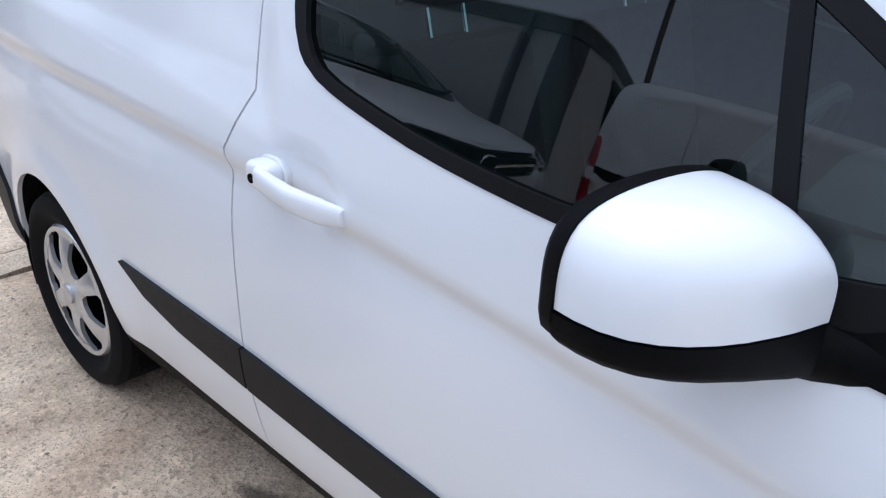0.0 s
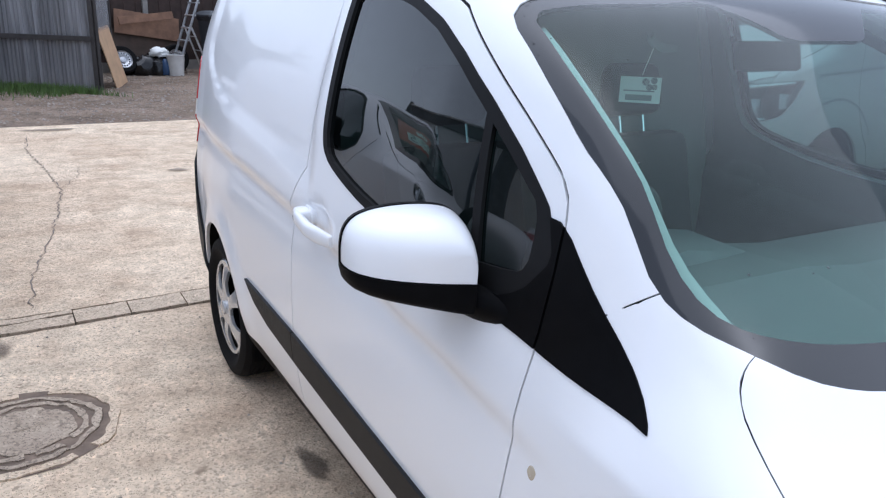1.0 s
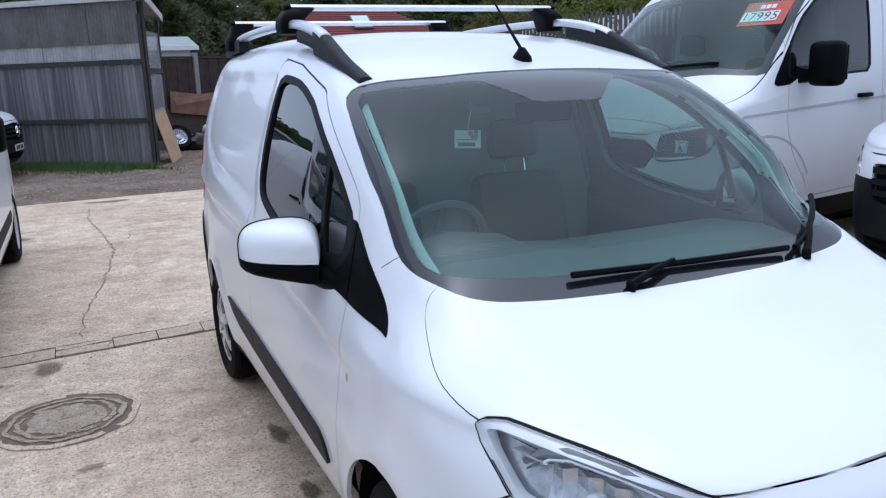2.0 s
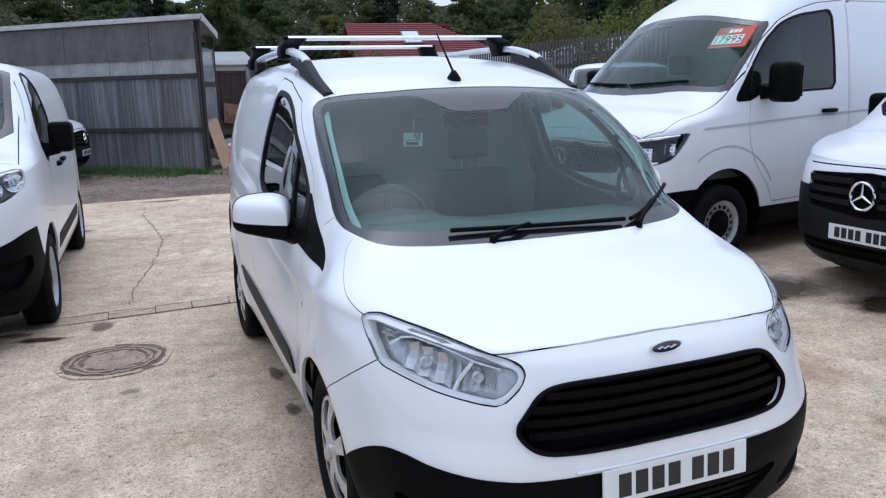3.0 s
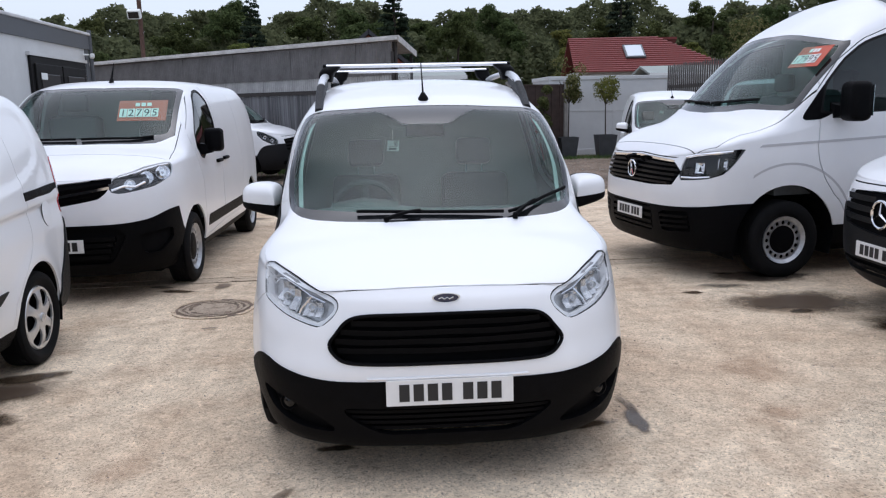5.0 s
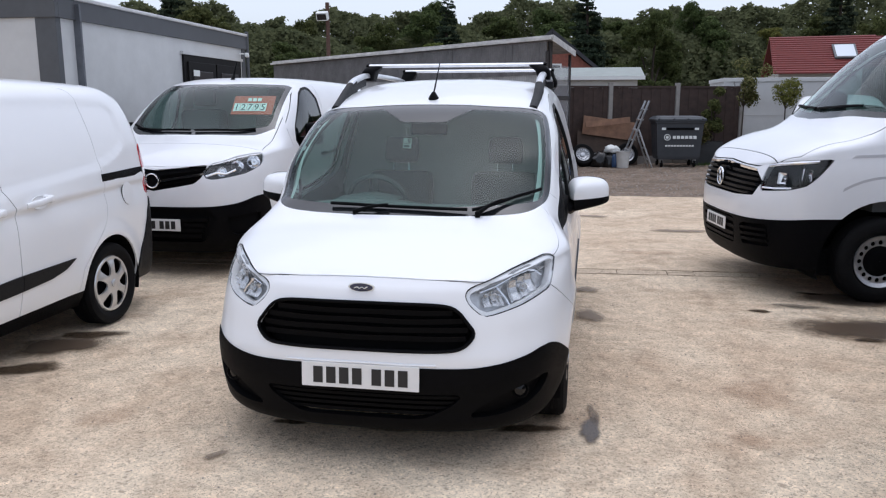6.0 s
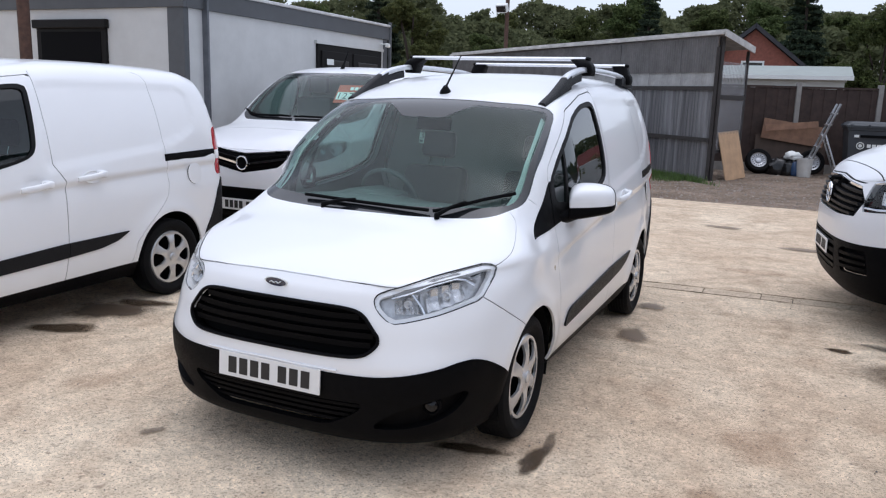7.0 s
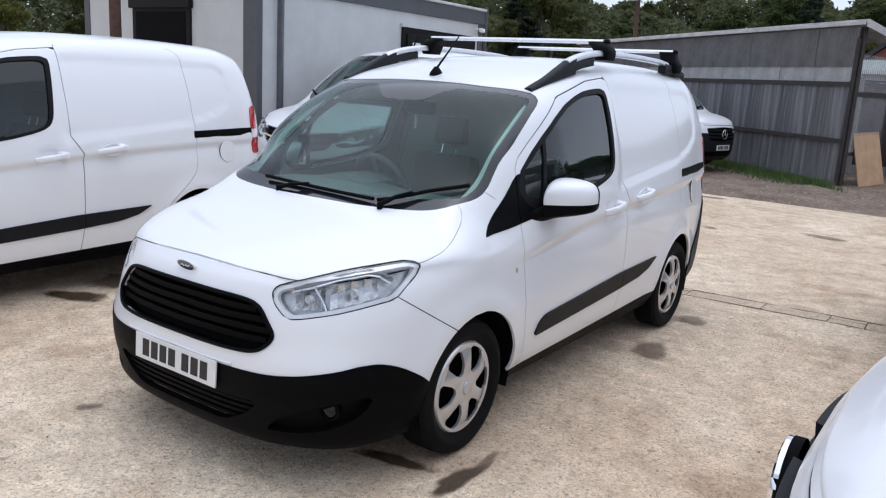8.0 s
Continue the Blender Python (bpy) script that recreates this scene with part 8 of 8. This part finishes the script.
# ---- plants ----
def leaf_mat(name, a, b):
    m = bpy.data.materials.new(name)
    m.use_nodes = True
    n, l = m.node_tree.nodes, m.node_tree.links
    bs = n["Principled BSDF"]
    gi, oi, r, r2, mx = n.new("ShaderNodeNewGeometry"), n.new("ShaderNodeObjectInfo"), n.new("ShaderNodeValToRGB"), n.new("ShaderNodeHueSaturation"), n.new("ShaderNodeMapRange")
    r.color_ramp.elements[0].color, r.color_ramp.elements[1].color = (*a, 1), (*b, 1)
    l.new(gi.outputs["Random Per Island"], r.inputs["Fac"])
    mx.inputs["To Min"].default_value, mx.inputs["To Max"].default_value = 0.47, 0.52
    l.new(oi.outputs["Random"], mx.inputs["Value"])
    l.new(mx.outputs[0], r2.inputs["Hue"])
    l.new(r.outputs[0], r2.inputs["Color"])
    l.new(r2.outputs[0], bs.inputs["Base Color"])
    bs.inputs["Roughness"].default_value = 0.7
    bs.inputs["Specular IOR Level"].default_value = 0.05
    thin, both = n.new("ShaderNodeBsdfTranslucent"), n.new("ShaderNodeMixShader")
    both.inputs[0].default_value = 0.4
    l.new(r2.outputs[0], thin.inputs["Color"])
    l.new(bs.outputs[0], both.inputs[1])
    l.new(thin.outputs[0], both.inputs[2])
    l.new(both.outputs[0], n["Material Output"].inputs["Surface"])
    return m


LEAF = leaf_mat("tree_leaves", (0.060, 0.082, 0.032), (0.125, 0.150, 0.056))
LEAF_2 = leaf_mat("yellowing_leaves", (0.095, 0.115, 0.032), (0.220, 0.225, 0.065))
LEAF_3 = leaf_mat("pine_needles", (0.026, 0.040, 0.028), (0.058, 0.082, 0.048))
LEAF_4 = leaf_mat("shrub_leaves", (0.06, 0.08, 0.025), (0.22, 0.21, 0.09))
BARK = mat("bark", (0.055, 0.042, 0.032), 0.9, vary=0.35, scale=6, bump=0.6, bump_scale=20)


def leaf_cloud(lobes, count, lo, hi, seed):
    """Many small leaf sprays, one triangle each, through a set of lobes."""
    g = np.random.default_rng(seed)
    lb = np.array(lobes)
    w = lb[:, 3] ** 2
    at = lb[g.choice(len(lb), count, p=w / w.sum())]
    d = g.normal(size=(count, 3))
    d /= np.linalg.norm(d, axis=1)[:, None]
    d[:, 2] = np.where((d[:, 2] < -0.3) & (g.random(count) < 0.6), -d[:, 2], d[:, 2])
    q = (at[:, 3] * (0.35 + 0.75 * g.random(count) ** 0.6))[:, None]
    p = at[:, :3] + d * q * np.stack([np.ones(count), np.ones(count), at[:, 4]], 1)
    return sprays(p, d, g.uniform(lo, hi, count), g)


def sprays(p, d, size, g):
    n = d + g.normal(size=d.shape) * 0.5 + np.array([0, 0, 0.35])
    n /= np.linalg.norm(n, axis=1)[:, None]
    u = np.cross(n, g.normal(size=d.shape))
    u /= np.linalg.norm(u, axis=1)[:, None]
    v = np.cross(n, u)
    s = size[:, None]
    vs = np.stack([p + u * s, p - u * s * 0.6 + v * s * 0.7, p - u * s * 0.6 - v * s * 0.7], 1).reshape(-1, 3)
    return vs, np.arange(len(vs)).reshape(-1, 3)


def leaf_mesh(name, vs, fs):
    me = bpy.data.meshes.new(name)
    me.from_pydata(vs.tolist(), [], fs.tolist())
    return me


def tree(name, label, seed, h, spread, leaves, count, leaf=(0.06, 0.13), trunk_h=0.35, kind="round"):
    r = random.Random(seed)
    t = thing(name, label, "tree", pose(0, 0, 0), "trees behind the yard")
    bm = tube([(0, 0, -0.1), (r.uniform(-0.1, 0.1), 0, h * trunk_h), (r.uniform(-0.2, 0.2), r.uniform(-0.2, 0.2), h * 0.85)], [h * 0.028, h * 0.02, h * 0.006], 9)
    lobes = []
    if kind == "pine":
        for k in range(30):
            z = h * (0.15 + 0.85 * k / 30)
            rad = spread * (1.02 - k / 30) ** 0.8 * r.uniform(0.8, 1.1)
            for q in range(6):
                a = r.uniform(0, 6.28)
                lobes.append((rad * 0.65 * math.cos(a), rad * 0.65 * math.sin(a), z - rad * 0.15 + r.uniform(-0.1, 0.1), rad * 0.38, 0.35))
    else:
        # a few great limbs, each with its own crowd of small lobes
        for k in range(9):
            a, u = r.uniform(0, 6.28), (k + r.random()) / 9
            z = h * (trunk_h + (0.90 - trunk_h) * u)
            rr = spread * (0.30 + 0.55 * math.sin(math.pi * min(1, 0.25 + u * 0.70)))
            x, y = rr * 0.7 * math.cos(a), rr * 0.7 * math.sin(a)
            z0 = h * (trunk_h + (z / h - trunk_h) * 0.35)
            bm = tube([(0, 0, z0), (x * 0.5, y * 0.5, z0 + (z - z0) * 0.6), (x, y, z)], [h * 0.012, h * 0.008, h * 0.003], 6, bm)
            big = spread * r.uniform(0.30, 0.46)
            for q in range(22):
                d = Vector((r.gauss(0, 1), r.gauss(0, 1), r.gauss(0.2, 0.9))).normalized() * big * r.uniform(0.45, 1.05)
                lobes.append((x + d.x, y + d.y, min(z + d.z, h * 0.99), spread * r.uniform(0.07, 0.17), r.uniform(0.7, 1.0)))
    part("trunk", bm, BARK, t, smooth=True)
    link("crown", leaf_mesh("crown", *leaf_cloud(lobes, count, leaf[0], leaf[1], seed)), leaves, t)
    return t


kinds = [tree("tree", "broad dark green tree in the wood", 1, 9.5, 3.3, LEAF, 36000, (0.06, 0.14), 0.06), tree("tree", "tall green tree with an uneven crown", 2, 10.5, 3.0, LEAF, 36000, (0.06, 0.14), 0.06),
         tree("tree", "yellowing green tree in the wood", 3, 8.5, 2.9, LEAF_2, 30000, (0.06, 0.13), 0.05), tree("tree", "dark green tree with dense leaves", 4, 8.8, 3.5, LEAF, 36000, (0.06, 0.14), 0.05)]
pine = tree("tree", "dark conifer above the other trees", 5, 11.5, 2.4, LEAF_3, 22000, (0.07, 0.17), 0.08, "pine")
r = random.Random(21)
k = 0
eye0 = Vector((0.0, -3.0))
for row, (dist, count) in enumerate(((58, 28), (74, 32))):
    for q in range(count):
        a = radians(-74 + 150 * (q + 0.5 * (row % 2)) / count + r.uniform(-1.5, 1.5))
        dd = dist + r.uniform(-3.5, 3.5)
        x, y = eye0.x + dd * math.sin(a), eye0.y + dd * math.cos(a)
        if row == 0 and (-4 < x < 22):
            dd += 8
            x, y = eye0.x + dd * math.sin(a), eye0.y + dd * math.cos(a)
        src = kinds[r.choice((0, 1, 2, 3, 0, 3, 2))]
        s = r.uniform(0.78, 1.05) * (0.88, 1.18)[row]
        m = pose(x, y, -0.3, 0, 0, r.uniform(0, 360)) @ Matrix.Diagonal((s, s, s * r.uniform(0.88, 1.1), 1))
        if k < 4:
            ob = kinds[k]
            ob.matrix_basis = m
        else:
            ob = copy_thing(src, Matrix.Translation(m.translation) @ m.to_euler().to_matrix().to_4x4())
            ob.scale = m.to_scale()
        k += 1
pine.matrix_basis = pose(0.5, 56, 0, 0, 0, 20)
for x, y, s in ((-10.5, 60, 0.95), (20, 64, 1.1), (36, 56, 1.0), (-30, 52, 1.05)):
    copy_thing(pine, pose(x, y, 0, 0, 0, x * 20)).scale = (s, s, s)

# the wood farther back, one dense bank of foliage
def wood_bank(name, label, dist, a0, a1, top, count, leaves, seed, lo, hi):
    g = np.random.default_rng(seed)
    az = np.radians(g.uniform(a0, a1, 4000))
    crest = np.array([top * (0.82 + 0.22 * noise.noise((a * 9, seed, 0)) + 0.14 * noise.noise((a * 30, 0, seed)) + 0.05 * noise.noise((a * 110, 4, seed))) for a in az])
    pick = g.integers(0, 4000, count)
    a = az[pick] + g.normal(size=count) * 0.003
    z = crest[pick] * g.random(count) ** 0.5
    puff = np.array([1.6 * noise.noise((p * 40, q * 0.35, seed)) + 0.7 * noise.noise((p * 110, q * 1.0, seed)) for p, q in zip(a, z)])
    dd = dist + 6 * (z / top) ** 2 - puff + g.uniform(0, 1.2, count)
    p = np.stack([eye0.x + dd * np.sin(a), eye0.y + dd * np.cos(a), z - 0.3], 1)
    d = np.stack([-np.sin(a), -np.cos(a), np.full(count, 0.4)], 1)
    return tagged(link(name, leaf_mesh(name, *sprays(p, d, g.uniform(lo, hi, count), g)), leaves), label, "wood", "", "stuff")


# Leaf colours paled and greyed to put distance haze into the far wood.
LEAF_5 = leaf_mat("far_leaves_hazed", (0.080, 0.100, 0.052), (0.145, 0.168, 0.082))
wood_bank("wood", "dense green wood behind the yard", 68, -85, 85, 9.6, 120000, LEAF_5, 3, 0.14, 0.30)
wood_bank("wood", "taller dark wood rising farther back", 92, -85, 85, 15.4, 240000, LEAF_5, 8, 0.16, 0.36)

# shrubs and pot plants
def shrub(name, label, x, y, h, spread, count, leaves, seed, pot=None, stem=0.0):
    r = random.Random(seed)
    t = thing(name, label, "plant", pose(x, y, -0.03), "potted plants" if pot else "shrubs")
    z0 = 0.0
    if pot:
        p = part("pot", loft([[(sx * w, sy * w, z) for sx, sy in ((-1, -1), (1, -1), (1, 1), (-1, 1))] for z, w in ((0, pot * 0.75), (pot * 2.3, pot), (pot * 2.3, pot * 0.9), (pot * 2.0, pot * 0.9))]), mat("dark_plant_pot", (0.05, 0.055, 0.06), 0.6, vary=0.2, scale=5), t)
        z0 = pot * 2.0
    bm = None
    for q in range(1 if stem else 5):
        a = r.uniform(0, 6.28)
        top = z0 + stem + (h - stem) * 0.6
        bm = tube([(0, 0, z0), (0.02 * math.cos(a), 0.02 * math.sin(a), z0 + max(stem, h * 0.3)), (spread * 0.5 * math.cos(a), spread * 0.5 * math.sin(a), top)], [0.02, 0.016, 0.006], 6, bm)
    if stem:
        for q in range(9):
            a = r.uniform(0, 6.28)
            bm = tube([(0, 0, z0 + stem), (spread * 0.7 * math.cos(a), spread * 0.7 * math.sin(a), z0 + stem + (h - stem) * r.uniform(0.5, 0.95))], [0.012, 0.004], 5, bm)
    part("stem", bm, BARK, t)
    lobes = []
    for q in range(9):
        a, u = r.uniform(0, 6.28), r.random()
        lobes.append((spread * 0.5 * math.cos(a), spread * 0.5 * math.sin(a), z0 + stem + (h - stem) * (0.2 + 0.7 * u), spread * 0.5, 0.9))
    link("foliage", leaf_mesh("foliage", *leaf_cloud(lobes, count * 2, 0.022, 0.055, seed)), leaves, t)
    return t


shrub("potted_tree", "slim evergreen in a dark square pot", 4.25, 18.7, 1.65, 0.30, 1100, LEAF, 31, 0.27)
shrub("potted_tree", "standard tree with a round head in a pot", 5.02, 18.7, 1.75, 0.40, 1000, LEAF_4, 32, 0.26, 1.05)
shrub("potted_tree", "loose standard tree in a dark pot", 6.12, 18.7, 1.68, 0.42, 600, LEAF_2, 33, 0.28, 0.95)
shrub("potted_plant", "low golden bush in a grey pot", 3.88, 18.5, 0.65, 0.38, 700, LEAF_4, 34, 0.24)
shrub("shrub", "tall loose shrub behind the picket fence", 9.4, 15.6, 3.7, 1.1, 2600, LEAF_4, 35)
shrub("shrub", "tall loose shrub behind the picket fence", 9.5, 13.2, 3.5, 1.1, 2600, LEAF_2, 36)
shrub("shrub", "leafy shrub above the white container", 6.1, 23.4, 3.3, 0.7, 900, LEAF_4, 37)
shrub("shrub", "leafy shrub by the office cabin", -8.6, 5.4, 3.4, 1.0, 1800, LEAF_4, 38)

# ---- houses behind ----
TILE = mat("red_roof_tile", (0.17, 0.032, 0.028), 0.75, vary=0.2, scale=6)
BRICK = mat("red_brick_wall", (0.24, 0.085, 0.060), 0.85, vary=0.25, scale=9)
cot = thing("house", "low house with a red tiled roof and a skylight", "house", pose(10.6, 42.0, 0, 0, 0, -6))
part("wall", box(0.0, 8.0, -3.2, 3.2, 0, 3.2), mat("pale_plaster", (0.50, 0.48, 0.44), 0.85, vary=0.08, scale=2), cot)
for k in range(17):
    t0, t1 = k / 17, (k + 1) / 17
    part("tile_course", loft([[(x, -3.6 + 3.6 * a, 3.1 + 2.05 * a + dz) for a, dz in ((t0, 0.0), (t0, 0.07), (t1, 0.02), (t1, -0.03))] for x in (-0.3 + 0.05 * t0, 8.4 - 3.6 * (t0 + t1) / 2)]), TILE, cot)
part("roof_back", loft([[(x, y, z) for y, z in ((0, 5.12), (3.6, 3.1), (3.6, 3.0), (0, 5.0))] for x in (-0.25, 6.0)]), TILE, cot)
part("roof_hip", slab([(0, 0), (3.6, 0), (0.0, 2.0)], 0.05, "y"), TILE, cot, place=pose(4.8, 0.0, 3.1))
sk_ = part("skylight", box(-0.55, 0.55, -0.75, 0.75, 0.04, 0.14, 0.02), DGREY, cot, place=pose(3.2, -1.75, 4.18, 29.6))
part("skylight_pane", box(-0.45, 0.45, -0.64, 0.64, 0.14, 0.15), mat("skylight_glass", (0.6, 0.65, 0.7), 0.05, coat=0.5), sk_)
gab = thing("house", "red brick house with a steep dark gable roof", "house", pose(-1.0, 36.0, 0, 0, 0, 4))
part("gable_wall", slab([(-3.2, 0), (3.2, 0), (3.2, 2.4), (0, 5.0), (-3.2, 2.4)], 6.0, "y"), BRICK, gab)
for sd in (1, -1):
    part("roof_slope", loft([[(sd * x, y, z) for x, z in ((-0.02, 5.28), (3.6, 2.34), (3.6, 2.14), (-0.02, 5.06))] for y in (-0.25, 6.2)]), mat("dark_slate", (0.035, 0.036, 0.042), 0.7, vary=0.2, scale=5), gab)
w_ = part("gable_window", box(-0.5, 0.5, -0.05, 0.02, 2.6, 3.6), BONE, gab)
part("pane", box(-0.42, 0.42, -0.06, -0.052, 2.68, 3.52), FRIT, w_)
CREAM = mat("cream_caravan_panel", (0.60, 0.60, 0.57), 0.5, vary=0.06, scale=2)
for k, (x, y, w, rz, h) in enumerate(((-6.5, 27.0, 9.2, 2, 2.55), (-9.5, 31.0, 7.0, 4, 2.7), (12.4, 33.0, 9.0, -3, 2.7), (11.6, 20.5, 8.0, -88, 2.45))):
    ch = thing("mobile_home", "long low cream mobile home with a shallow roof", "mobile home", pose(x, y, 0, 0, 0, rz), "mobile homes behind the fence")
    part("wall", box(0, w, 0, 3.2, -0.04, h), CREAM, ch)
    part("roof", loft([[(q, yy, z) for yy, z in ((-0.25, h), (1.6, h + 0.42), (3.45, h), (3.45, h + 0.1), (1.6, h + 0.52), (-0.25, h + 0.1))] for q in (-0.25, w + 0.25)]), mat("mobile_home_roof", (0.30, 0.33, 0.31), 0.7, vary=0.1, scale=2), ch)
    part("gutter", box(-0.25, w + 0.25, -0.30, -0.24, h - 0.02, h + 0.12), BONE, ch)
    for q in range(3):
        wf = part("window_frame", box(w * (0.15 + 0.3 * q), w * (0.15 + 0.3 * q) + 1.2, -0.04, 0.0, 1.3, 2.3), BONE, ch)
        part("pane", box(w * (0.15 + 0.3 * q) + 0.06, w * (0.15 + 0.3 * q) + 1.14, -0.05, -0.042, 1.36, 2.24), FRIT, wf)

# floodlight pole
fl = thing("floodlight_pole", "rusty pole with a white floodlight", "pole", pose(-7.9, 22.3, 0))
part("pole", tube([(0, 0, 0), (0, 0, 5.0)], 0.07, 10), RUSTY, fl, smooth=True)
lampb = part("lamp_box", box(-0.2, 0.2, -0.1, 0.1, -0.14, 0.14, 0.03), BONE, fl, "white floodlight", pose(-0.12, -0.18, 4.55, 25))
part("lamp_glass", box(-0.16, 0.16, -0.115, -0.102, -0.1, 0.1), FRIT, lampb)
part("bracket", tube([(0, 0, 4.4), (-0.12, -0.12, 4.5)], 0.02, 6), STEEL, fl)
